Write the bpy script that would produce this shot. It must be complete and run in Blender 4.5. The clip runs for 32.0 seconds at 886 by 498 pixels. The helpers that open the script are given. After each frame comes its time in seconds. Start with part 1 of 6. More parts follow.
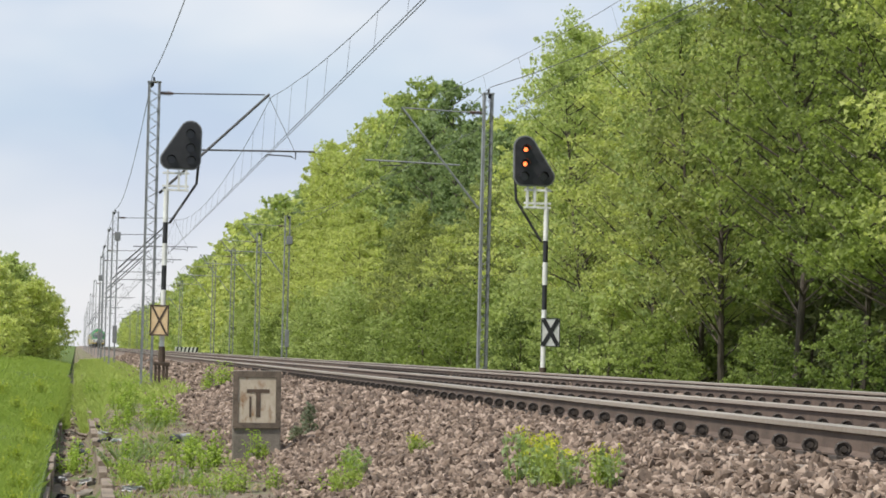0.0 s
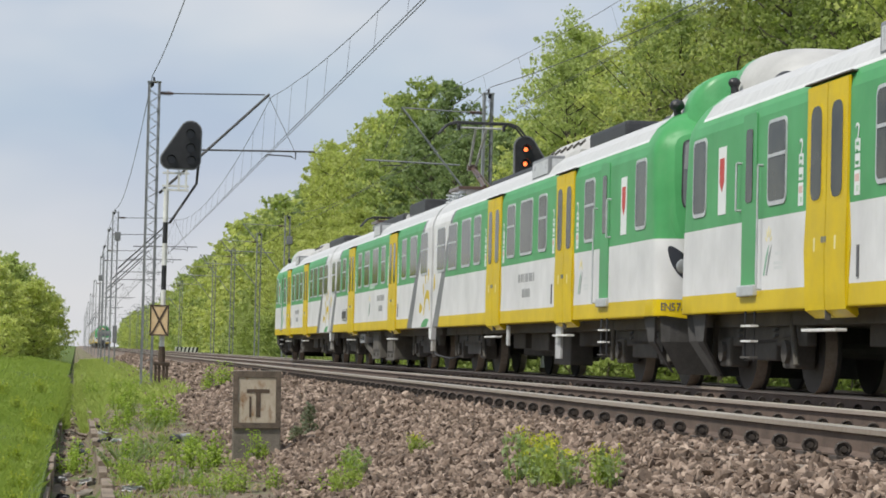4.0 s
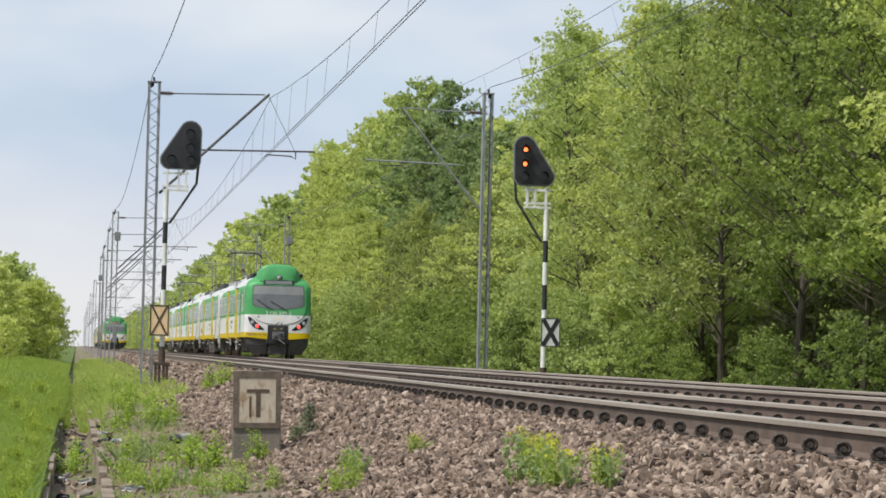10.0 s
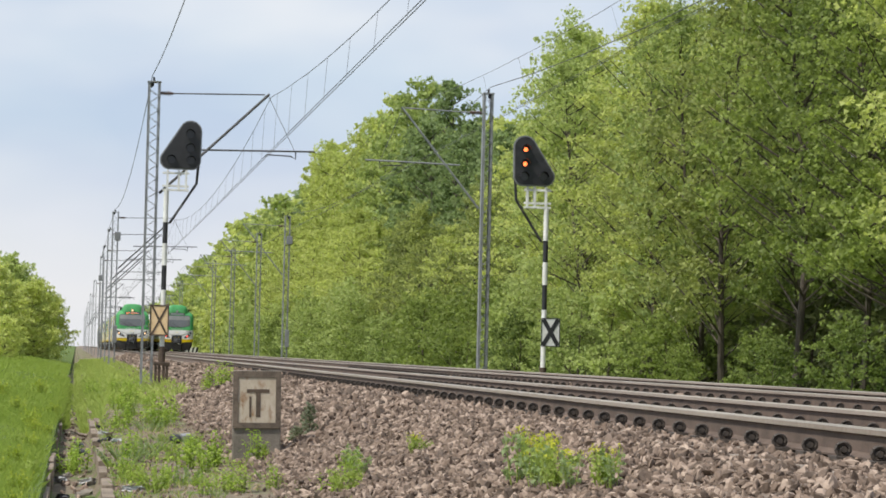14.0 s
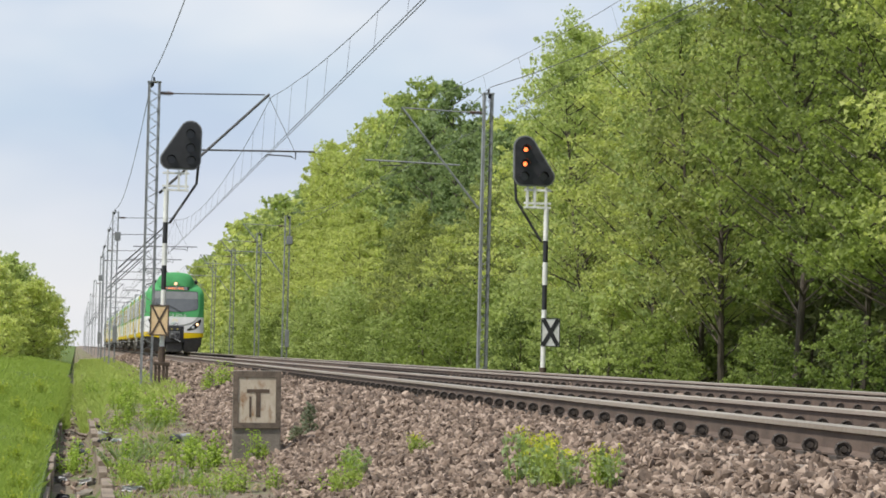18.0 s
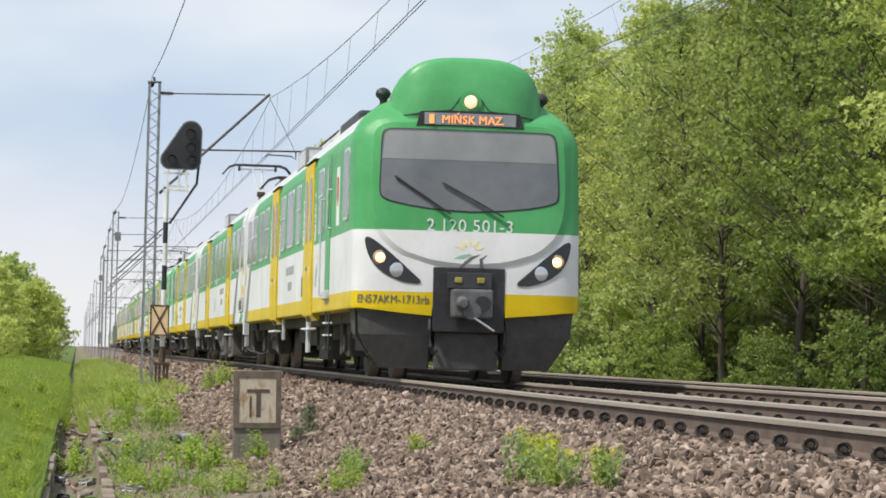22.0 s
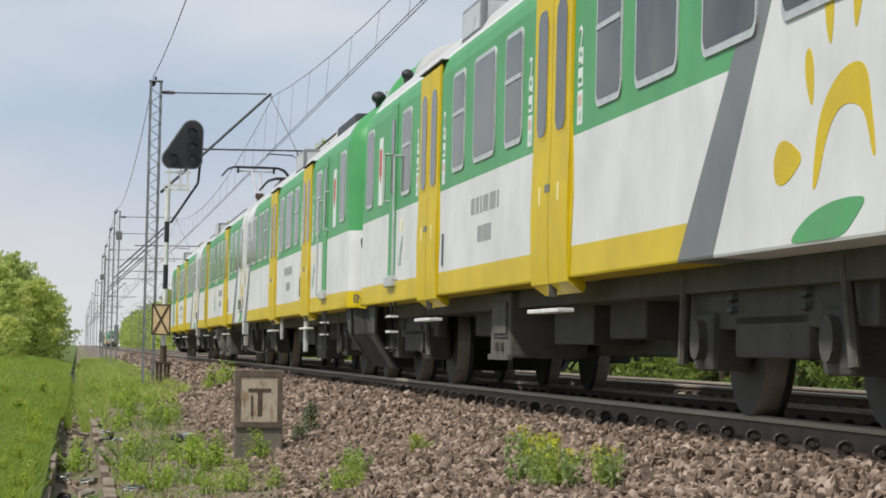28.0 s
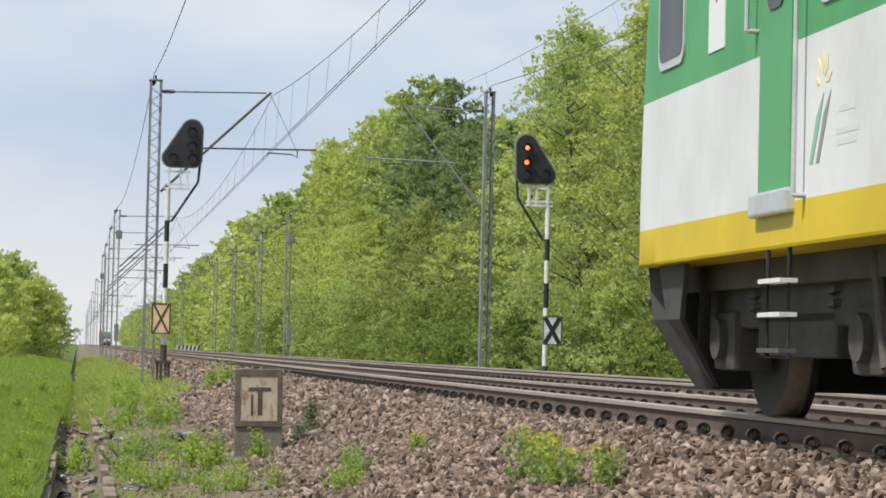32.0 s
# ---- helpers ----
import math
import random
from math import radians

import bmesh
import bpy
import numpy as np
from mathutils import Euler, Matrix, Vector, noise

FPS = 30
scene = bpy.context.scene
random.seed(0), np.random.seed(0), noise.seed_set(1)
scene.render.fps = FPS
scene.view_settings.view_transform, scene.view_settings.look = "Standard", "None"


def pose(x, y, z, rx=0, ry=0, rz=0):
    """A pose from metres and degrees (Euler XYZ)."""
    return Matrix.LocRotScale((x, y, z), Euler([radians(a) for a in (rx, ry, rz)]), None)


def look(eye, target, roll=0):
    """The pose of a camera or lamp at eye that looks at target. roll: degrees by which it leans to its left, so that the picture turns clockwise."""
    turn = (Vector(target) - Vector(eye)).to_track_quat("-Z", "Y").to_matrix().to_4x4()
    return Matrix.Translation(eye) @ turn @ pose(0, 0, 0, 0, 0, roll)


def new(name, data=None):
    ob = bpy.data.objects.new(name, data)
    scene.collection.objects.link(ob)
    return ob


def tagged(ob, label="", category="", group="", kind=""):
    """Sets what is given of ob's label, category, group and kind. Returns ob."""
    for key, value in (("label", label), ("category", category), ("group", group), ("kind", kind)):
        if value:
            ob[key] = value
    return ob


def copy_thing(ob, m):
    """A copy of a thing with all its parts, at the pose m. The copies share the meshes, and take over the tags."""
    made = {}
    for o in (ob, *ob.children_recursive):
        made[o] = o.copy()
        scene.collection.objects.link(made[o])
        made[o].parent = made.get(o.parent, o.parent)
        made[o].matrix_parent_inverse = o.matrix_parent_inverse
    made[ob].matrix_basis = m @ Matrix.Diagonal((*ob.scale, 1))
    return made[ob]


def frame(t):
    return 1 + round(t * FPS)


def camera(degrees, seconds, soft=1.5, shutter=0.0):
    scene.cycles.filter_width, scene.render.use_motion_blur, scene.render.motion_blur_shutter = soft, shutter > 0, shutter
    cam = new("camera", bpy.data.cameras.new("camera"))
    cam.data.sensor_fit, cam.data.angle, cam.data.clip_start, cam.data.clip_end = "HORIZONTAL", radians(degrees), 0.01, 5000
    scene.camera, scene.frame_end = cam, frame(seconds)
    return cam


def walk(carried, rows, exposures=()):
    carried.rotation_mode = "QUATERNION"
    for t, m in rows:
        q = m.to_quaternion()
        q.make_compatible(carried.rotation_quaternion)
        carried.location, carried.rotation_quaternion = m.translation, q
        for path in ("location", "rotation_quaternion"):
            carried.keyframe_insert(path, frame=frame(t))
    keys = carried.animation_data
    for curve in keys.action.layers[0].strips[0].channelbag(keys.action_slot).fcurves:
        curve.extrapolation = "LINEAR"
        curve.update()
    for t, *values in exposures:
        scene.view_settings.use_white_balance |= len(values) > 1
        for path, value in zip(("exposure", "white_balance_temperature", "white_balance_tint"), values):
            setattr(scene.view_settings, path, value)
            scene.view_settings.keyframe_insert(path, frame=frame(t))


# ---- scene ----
EYE = Vector((0.0, 0.0, 0.3227))      # rail tops lie at z = 0
YAW, PITCH, LEAN = 8.1389, 2.3674, 1.3934
cam = camera(19.734, 32.0, soft=1.75)


def aim(yaw, pitch):
    """The camera's pose: yaw to the right of the track's direction, pitch upwards."""
    a, b = radians(yaw), radians(pitch)
    way = Vector((math.sin(a) * math.cos(b), math.cos(a) * math.cos(b), math.sin(b)))
    return look(EYE, EYE + 50 * way, LEAN)


SHAKE = [(0.0, 0, 0), (20.0, 0, 0), (22.0, -0.006, 0), (23.0, -0.004, 0.002), (23.5, -0.054, -0.076), (24.0, -0.036, -0.014), (25.5, -0.033, -0.01),
         (28.0, -0.036, -0.018), (29.0, -0.036, -0.018), (30.0, -0.036, -0.03), (31.0, -0.03, -0.014), (31.5, -0.02, -0.02), (32.0, -0.036, -0.04)]
EXPOSURES = [(0.0, 0.24), (1.0, 0.24), (2.0, 0.2), (3.0, 0.05), (4.5, -0.04), (6.0, -0.06), (8.0, -0.03), (9.0, 0.1), (11.0, 0.2), (14.0, 0.22), (17.0, 0.22), (22.0, 0.27), (23.0, 0.24), (24.0, 0.07), (25.0, 0.10), (28.0, -0.02), (29.0, -0.03), (30.0, 0.04), (31.0, 0.08), (32.0, 0.17)]   # the picture darkens while the white train fills it
walk(cam, [(t, aim(YAW + dy, PITCH + dp)) for t, dy, dp in SHAKE], exposures=EXPOSURES)

# ---- light ----
SUN_AZ, SUN_EL = 242.0, 55.0          # degrees clockwise from the track's direction, and upwards
world = bpy.data.worlds.new("sky")
scene.world = world
world.use_nodes = True
wn, wl = world.node_tree.nodes, world.node_tree.links
wn.clear()
w_out = wn.new("ShaderNodeOutputWorld")
w_bg = wn.new("ShaderNodeBackground")
w_sky = wn.new("ShaderNodeTexSky")
w_sky.sky_type, w_sky.sun_disc = "NISHITA", False
w_sky.sun_elevation, w_sky.sun_rotation = radians(SUN_EL), radians(SUN_AZ)
w_sky.air_density, w_sky.dust_density, w_sky.ozone_density = 1.0, 0.6, 3.0
w_co = wn.new("ShaderNodeTexCoord")
w_map = wn.new("ShaderNodeMapping")
w_map.inputs["Scale"].default_value = (1.0, 1.0, 2.6)
w_noise = wn.new("ShaderNodeTexNoise")
w_noise.inputs["Scale"].default_value = 4.6
w_noise.inputs["Detail"].default_value = 4.0
w_noise.inputs["Roughness"].default_value = 0.5
w_ramp = wn.new("ShaderNodeValToRGB")
w_ramp.color_ramp.elements[0].position, w_ramp.color_ramp.elements[0].color = 0.36, (0.55, 0.55, 0.55, 1)
w_ramp.color_ramp.elements[1].position, w_ramp.color_ramp.elements[1].color = 0.62, (1, 1, 1, 1)
w_mix = wn.new("ShaderNodeMix")
w_mix.data_type = "RGBA"
w_deck = wn.new("ShaderNodeValToRGB")
w_deck.color_ramp.elements[0].position, w_deck.color_ramp.elements[0].color = 0.38, (0.56, 0.66, 0.82, 1)
w_deck.color_ramp.elements[1].position, w_deck.color_ramp.elements[1].color = 0.66, (0.86, 0.89, 0.93, 1)
w_noise2 = wn.new("ShaderNodeTexNoise")
w_noise2.inputs["Scale"].default_value = 4.2
w_noise2.inputs["Detail"].default_value = 3.5
w_noise2.inputs["Roughness"].default_value = 0.55
w_gain = wn.new("ShaderNodeVectorMath")
w_gain.operation = "SCALE"
w_gain.inputs["Scale"].default_value = 7.4
wl.new(w_map.outputs["Vector"], w_noise2.inputs["Vector"])
wl.new(w_noise2.outputs["Fac"], w_deck.inputs["Fac"])
wl.new(w_deck.outputs["Color"], w_gain.inputs[0])
w_bg.inputs["Strength"].default_value = 0.115
wl.new(w_co.outputs["Generated"], w_map.inputs["Vector"])
wl.new(w_map.outputs["Vector"], w_noise.inputs["Vector"])
wl.new(w_noise.outputs["Fac"], w_ramp.inputs["Fac"])
wl.new(w_ramp.outputs["Color"], w_mix.inputs["Factor"])
wl.new(w_sky.outputs["Color"], w_mix.inputs["A"])
wl.new(w_gain.outputs["Vector"], w_mix.inputs["B"])
w_sep = wn.new("ShaderNodeSeparateXYZ")
w_low = wn.new("ShaderNodeMapRange")
for key, val in (("From Min", 0.02), ("From Max", 0.085), ("To Min", 0.8), ("To Max", 0.0)):
    w_low.inputs[key].default_value = val
w_haze = wn.new("ShaderNodeMix")                 # a paler sky along the horizon
w_haze.data_type = "RGBA"
w_haze.inputs["B"].default_value = (6.6, 6.5, 6.5, 1)
wl.new(w_co.outputs["Generated"], w_sep.inputs[0])
wl.new(w_sep.outputs["Z"], w_low.inputs["Value"])
wl.new(w_low.outputs["Result"], w_haze.inputs["Factor"])
wl.new(w_mix.outputs["Result"], w_haze.inputs["A"])
wl.new(w_haze.outputs["Result"], w_bg.inputs["Color"])
wl.new(w_bg.outputs["Background"], w_out.inputs["Surface"])

sun = new("sun", bpy.data.lights.new("sun", "SUN"))
sun.data.energy, sun.data.angle, sun.data.color = 4.2, radians(4), (1.0, 0.95, 0.86)
_a, _e = radians(SUN_AZ), radians(SUN_EL)
sun.matrix_world = look((0, -40, 60), Vector((0, -40, 60)) - Vector((math.sin(_a) * math.cos(_e), math.cos(_a) * math.cos(_e), math.sin(_e))))


# ---- materials ----
class Nodes:
    """A material under construction: a Principled shader and short ways to add nodes to it."""

    def __init__(self, name, rough=0.6, metal=0.0):
        self.mat = bpy.data.materials.new(name)
        self.mat.use_nodes = True
        self.n, self.l = self.mat.node_tree.nodes, self.mat.node_tree.links
        self.bsdf = self.n["Principled BSDF"]
        self.bsdf.inputs["Roughness"].default_value = rough
        self.bsdf.inputs["Metallic"].default_value = metal

    def put(self, socket, value):
        if isinstance(value, bpy.types.NodeSocket):
            self.l.new(value, socket)
        elif isinstance(value, (tuple, list)):
            socket.default_value = (*value, 1) if len(value) == 3 and len(socket.default_value) == 4 else value
        else:
            socket.default_value = value

    def math(self, op, a, b=0.0, clamp=False):
        node = self.n.new("ShaderNodeMath")
        node.operation, node.use_clamp = op, clamp
        self.put(node.inputs[0], a)
        self.put(node.inputs[1], b)
        return node.outputs[0]

    def mix(self, fac, a, b, blend="MIX"):
        node = self.n.new("ShaderNodeMix")
        node.data_type, node.blend_type = "RGBA", blend
        self.put(node.inputs["Factor"], fac)
        self.put(node.inputs["A"], a)
        self.put(node.inputs["B"], b)
        return node.outputs["Result"]

    def coords(self, kind="Object"):
        return self.n.new("ShaderNodeTexCoord").outputs[kind]

    def noise(self, scale, detail=3.0, rough=0.55, vector=None, stretch=None):
        node = self.n.new("ShaderNodeTexNoise")
        node.inputs["Scale"].default_value, node.inputs["Detail"].default_value, node.inputs["Roughness"].default_value = scale, detail, rough
        v = vector or self.coords()
        if stretch:
            m = self.n.new("ShaderNodeMapping")
            m.inputs["Scale"].default_value = stretch
            self.l.new(v, m.inputs["Vector"])
            v = m.outputs["Vector"]
        self.l.new(v, node.inputs["Vector"])
        return node.outputs["Fac"]

    def ramp(self, fac, *stops):
        node = self.n.new("ShaderNodeValToRGB")
        el = node.color_ramp.elements
        while len(el) < len(stops):
            el.new(0.5)
        for e, (p, c) in zip(el, stops):
            e.position, e.color = p, (*c, 1) if len(c) == 3 else c
        self.put(node.inputs["Fac"], fac)
        return node.outputs["Color"]

    def bump(self, height, strength=0.3, distance=0.01):
        node = self.n.new("ShaderNodeBump")
        node.inputs["Strength"].default_value, node.inputs["Distance"].default_value = strength, distance
        self.l.new(height, node.inputs["Height"])
        self.l.new(node.outputs["Normal"], self.bsdf.inputs["Normal"])

    def color(self, value):
        self.put(self.bsdf.inputs["Base Color"], value)
        return self

    def random(self):
        return self.n.new("ShaderNodeObjectInfo").outputs["Random"]

    def island(self):
        return self.n.new("ShaderNodeNewGeometry").outputs["Random Per Island"]

    def xyz(self, v=None):
        node = self.n.new("ShaderNodeSeparateXYZ")
        self.l.new(v or self.coords(), node.inputs[0])
        return node.outputs


def surface(name, dark, light, rough=0.6, metal=0.0, scale=6.0, fine=60.0, bump=0.15, stretch=None):
    """A worn plain surface: two scales of variation between two tones, and a fine relief."""
    m = Nodes(name, rough, metal)
    big, small = m.noise(scale, 4, 0.6, stretch=stretch), m.noise(fine, 3, 0.6)
    both = m.math("ADD", m.math("MULTIPLY", big, 0.65), m.math("MULTIPLY", small, 0.35))
    m.color(m.ramp(both, (0.35, dark), (0.65, light)))
    m.put(m.bsdf.inputs["Roughness"], m.math("ADD", m.math("MULTIPLY", big, 0.25), rough - 0.12))
    m.bump(small, bump, 0.004)
    return m.mat


def glow(name, color, strength):
    m = Nodes(name, 0.3)
    m.color(color)
    m.put(m.bsdf.inputs["Emission Color"], color)
    m.bsdf.inputs["Emission Strength"].default_value = strength
    return m.mat


def foliage(name, low, high, rough=0.55, through_=0.45):
    """Leaves: each one a tone of its own, light shining through."""
    m = Nodes(name, rough)
    tone = m.math("ADD", m.math("MULTIPLY", m.island(), 0.45), m.math("MULTIPLY", m.random(), 0.35))
    tone = m.math("ADD", tone, m.math("MULTIPLY", m.noise(0.7, 3, 0.6), 0.35))
    col = m.ramp(tone, (0.15, low), (0.95, high))
    m.color(col)
    m.bsdf.inputs["Specular IOR Level"].default_value = 0.25
    tr = m.n.new("ShaderNodeBsdfTranslucent")
    m.l.new(m.mix(1.0, col, (1.35, 1.4, 1.0), "MULTIPLY"), tr.inputs["Color"])
    both = m.n.new("ShaderNodeMixShader")
    both.inputs[0].default_value = through_
    m.l.new(m.bsdf.outputs[0], both.inputs[1])
    m.l.new(tr.outputs[0], both.inputs[2])
    m.l.new(both.outputs[0], m.n["Material Output"].inputs["Surface"])
    return m.mat


def rusty_plate():
    """Off-white enamel with rust creeping in and running down."""
    m = Nodes("rusty_cream_enamel", 0.6)
    runs = m.noise(14.0, 5, 0.7, stretch=(1, 1, 0.35))
    spots = m.noise(6.0, 4, 0.7)
    rust = m.ramp(m.math("ADD", m.math("MULTIPLY", runs, 0.6), m.math("MULTIPLY", spots, 0.4)), (0.50, (0, 0, 0)), (0.62, (1, 1, 1)))
    m.color(m.mix(rust, m.ramp(spots, (0.3, (0.36, 0.295, 0.22)), (0.7, (0.54, 0.47, 0.38))), m.ramp(runs, (0.3, (0.10, 0.05, 0.025)), (0.8, (0.33, 0.19, 0.09)))))
    m.bump(runs, 0.3, 0.003)
    return m.mat


STEEL = surface("galvanised_steel", (0.20, 0.21, 0.22), (0.36, 0.37, 0.38), 0.55, 0.5, 3.0, 40.0)
DARK_STEEL = surface("dark_steel", (0.025, 0.026, 0.03), (0.06, 0.06, 0.065), 0.55, 0.2, 4.0)
DULL_STEEL = surface("weathered_steel_tube", (0.055, 0.056, 0.058), (0.12, 0.12, 0.122), 0.7, 0.2, 4.0)
# dusty brown, raised further to imitate haze over the dark parts
UNDER = surface("dusty_underframe", (0.054, 0.050, 0.046), (0.108, 0.100, 0.090), 0.9, 0.0, 3.0)
WHEEL = surface("wheel_steel", (0.030, 0.028, 0.026), (0.066, 0.060, 0.054), 0.7, 0.2, 5.0)
RAIL_HEAD = surface("rail_head", (0.29, 0.25, 0.20), (0.45, 0.40, 0.33), 0.42, 0.45, 2.0, 30.0, 0.05, (1, 0.1, 1))
CLIP = surface("rusty_fastening", (0.03, 0.025, 0.021), (0.085, 0.068, 0.056), 0.7, 0.1, 20.0)
RAIL_SIDE = surface("rail_rust", (0.075, 0.053, 0.041), (0.15, 0.108, 0.085), 0.8, 0.1, 5.0)
# light on the rail heads' sides put into colour; also the wheel treads
RAIL_BRIGHT = surface("rail_dusty", (0.26, 0.21, 0.17), (0.42, 0.36, 0.31), 0.55, 0.3, 2.0, 30.0, 0.05, (1, 0.1, 1))
SLEEPER = surface("sleeper_concrete", (0.15, 0.12, 0.095), (0.29, 0.24, 0.195), 0.9, 0.0, 5.0)
CONCRETE = surface("weathered_concrete", (0.10, 0.088, 0.072), (0.235, 0.205, 0.172), 0.9, 0.0, 4.0, 50.0, 0.4)
MARKER_EDGE = surface("stained_concrete", (0.06, 0.046, 0.035), (0.17, 0.132, 0.102), 0.92, 0.0, 9.0, 60.0, 0.5)
WHITE_PAINT = surface("white_paint", (0.52, 0.52, 0.50), (0.78, 0.78, 0.76), 0.5, 0.0, 5.0)
BLACK_PAINT = surface("black_paint", (0.012, 0.012, 0.014), (0.03, 0.03, 0.034), 0.5)
BROWN_PAINT = surface("brown_paint", (0.04, 0.028, 0.02), (0.11, 0.075, 0.052), 0.75, 0.0, 9.0)
CREAM_PAINT = rusty_plate()
ORANGE_PAINT = surface("faded_orange_paint", (0.62, 0.42, 0.22), (0.78, 0.60, 0.37), 0.6)
INSULATOR = surface("brown_porcelain", (0.06, 0.035, 0.025), (0.12, 0.07, 0.05), 0.3)
WIRE = surface("weathered_wire", (0.07, 0.072, 0.078), (0.14, 0.14, 0.15), 0.6, 0.3)
BARK = surface("bark", (0.035, 0.028, 0.022), (0.11, 0.09, 0.07), 0.95, 0.0, 6.0, 40.0, 0.6, (1, 1, 0.2))
# leaf tones raised and greyed, so haze and lens glare sit in the colour
LEAF_LIGHT = foliage("spring_leaves", (0.265, 0.31, 0.085), (0.595, 0.63, 0.235), through_=0.5)
LEAF_MID = foliage("green_leaves", (0.195, 0.255, 0.082), (0.465, 0.525, 0.205))
# darkened leaf tone: the shade low in the forest edge put into colour
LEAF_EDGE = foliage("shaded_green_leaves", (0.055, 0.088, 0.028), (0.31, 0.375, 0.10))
LEAF_OLIVE = foliage("olive_leaves", (0.134, 0.166, 0.058), (0.403, 0.442, 0.146))
LEAF_DARK = foliage("dark_leaves", (0.115, 0.17, 0.075), (0.30, 0.37, 0.165))
# dark leaf colour imitates the shade inside the forest
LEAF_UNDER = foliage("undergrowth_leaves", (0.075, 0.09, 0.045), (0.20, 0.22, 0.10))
GRASS = foliage("grass_blades", (0.17, 0.245, 0.040), (0.335, 0.415, 0.095))
WEED = foliage("weed_leaves", (0.20, 0.28, 0.06), (0.42, 0.49, 0.14))
DRY_GRASS = foliage("dry_grass", (0.30, 0.23, 0.12), (0.52, 0.43, 0.26))
WEED_GREY = foliage("greyish_weed_leaves", (0.19, 0.26, 0.12), (0.36, 0.43, 0.22))
WEED_LUSH = foliage("lush_weed_leaves", (0.165, 0.255, 0.035), (0.37, 0.465, 0.09))
YELLOW_WEED = foliage("yellowish_weed_leaves", (0.24, 0.32, 0.045), (0.42, 0.48, 0.09))
FLOWER = foliage("yellow_flowers", (0.42, 0.42, 0.03), (0.64, 0.62, 0.08))
PINE = foliage("pine_needles", (0.12, 0.145, 0.10), (0.25, 0.265, 0.18))
RED_LAMP = glow("red_signal_lamp", (1.0, 0.17, 0.045), 2.6)
HEADLAMP = glow("headlamp_glow", (1.0, 0.62, 0.34), 1.3)
TOP_LAMP = glow("top_lamp_glow", (1.0, 0.60, 0.38), 0.75)
TAIL_LAMP = glow("tail_lamp_glow", (1.0, 0.065, 0.045), 1.5)
AMBER_SIGN = glow("destination_display", (1.0, 0.30, 0.08), 0.9)
# brownish mottling in the base colour stands in for reflections on the panes
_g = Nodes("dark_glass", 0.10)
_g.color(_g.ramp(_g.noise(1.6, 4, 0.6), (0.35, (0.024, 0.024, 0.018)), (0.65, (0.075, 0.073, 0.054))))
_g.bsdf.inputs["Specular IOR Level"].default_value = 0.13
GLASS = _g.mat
LENS = Nodes("dark_lens", 0.12).color((0.02, 0.02, 0.024)).mat
LAMP_GLASS = Nodes("clear_lamp_glass", 0.08, 0.6).color((0.55, 0.56, 0.58)).mat
YELLOW_T = surface("yellow_train_paint", (0.52, 0.375, 0.006), (0.65, 0.48, 0.012), 0.45, 0.0, 2.5)
YELLOW_T.node_tree.nodes["Principled BSDF"].inputs["Specular IOR Level"].default_value = 0.18
GREEN_T = surface("green_train_paint", (0.060, 0.27, 0.092), (0.088, 0.35, 0.132), 0.42, 0.0, 2.5)
GREEN_T.node_tree.nodes["Principled BSDF"].inputs["Specular IOR Level"].default_value = 0.35
WHITE_T = surface("white_train_paint", (0.62, 0.63, 0.64), (0.78, 0.79, 0.80), 0.35, 0.0, 1.5)
GREY_T = surface("grey_train_paint", (0.15, 0.155, 0.165), (0.22, 0.225, 0.235), 0.4)
FRAME_T = surface("aluminium_frame", (0.44, 0.455, 0.47), (0.60, 0.615, 0.63), 0.4, 0.3)
PALE_METAL = surface("dull_pale_metal", (0.36, 0.365, 0.37), (0.52, 0.525, 0.53), 0.5, 0.0, 6.0)
PRINT = Nodes("dark_print", 0.5).color((0.10, 0.10, 0.11)).mat
PRINT_W = Nodes("white_print", 0.5).color((0.70, 0.72, 0.72)).mat


# ---- building helpers ----
def thing(name, label, category, group="", kind=""):
    return tagged(new(name), label, category, group, kind)


def part(name, bm, material, parent=None, label="", smooth=False):
    """Links a bmesh as one mesh object, under a thing or under a part."""
    me = bpy.data.meshes.new(name)
    bmesh.ops.recalc_face_normals(bm, faces=bm.faces)
    if smooth:
        for f in bm.faces:
            f.smooth = True
    bm.to_mesh(me)
    bm.free()
    for m in (material if isinstance(material, (list, tuple)) else [material]):
        me.materials.append(m)
    ob = new(name, me)
    ob.parent = parent
    return tagged(ob, label)


def part_np(name, verts, faces, material, parent=None, label=""):
    me = bpy.data.meshes.new(name)
    me.from_pydata(verts, [], faces)
    me.materials.append(material)
    me.update()
    ob = new(name, me)
    ob.parent = parent
    return tagged(ob, label)


def again(ob, parent, m=None):
    """Another object on ob's mesh, under parent, at the pose m."""
    o = bpy.data.objects.new(ob.name.split(".")[0], ob.data)
    scene.collection.objects.link(o)
    o.parent = parent
    if m is not None:
        o.matrix_basis = m
    return o


def box(bm, x0, x1, y0, y1, z0, z1, bevel=0.0):
    g = bmesh.ops.create_cube(bm, size=1.0, matrix=Matrix.Translation(((x0 + x1) / 2, (y0 + y1) / 2, (z0 + z1) / 2)) @ Matrix.Diagonal((abs(x1 - x0), abs(y1 - y0), abs(z1 - z0), 1)))
    if bevel:
        edges = list({e for v in g["verts"] for e in v.link_edges})
        bmesh.ops.bevel(bm, geom=edges, offset=bevel, segments=2, affect="EDGES", profile=0.6)
    return bm


def rod(bm, a, b, r, seg=8, r2=None):
    a, b = Vector(a), Vector(b)
    d = b - a
    m = Matrix.Translation((a + b) / 2) @ d.to_track_quat("Z", "Y").to_matrix().to_4x4()
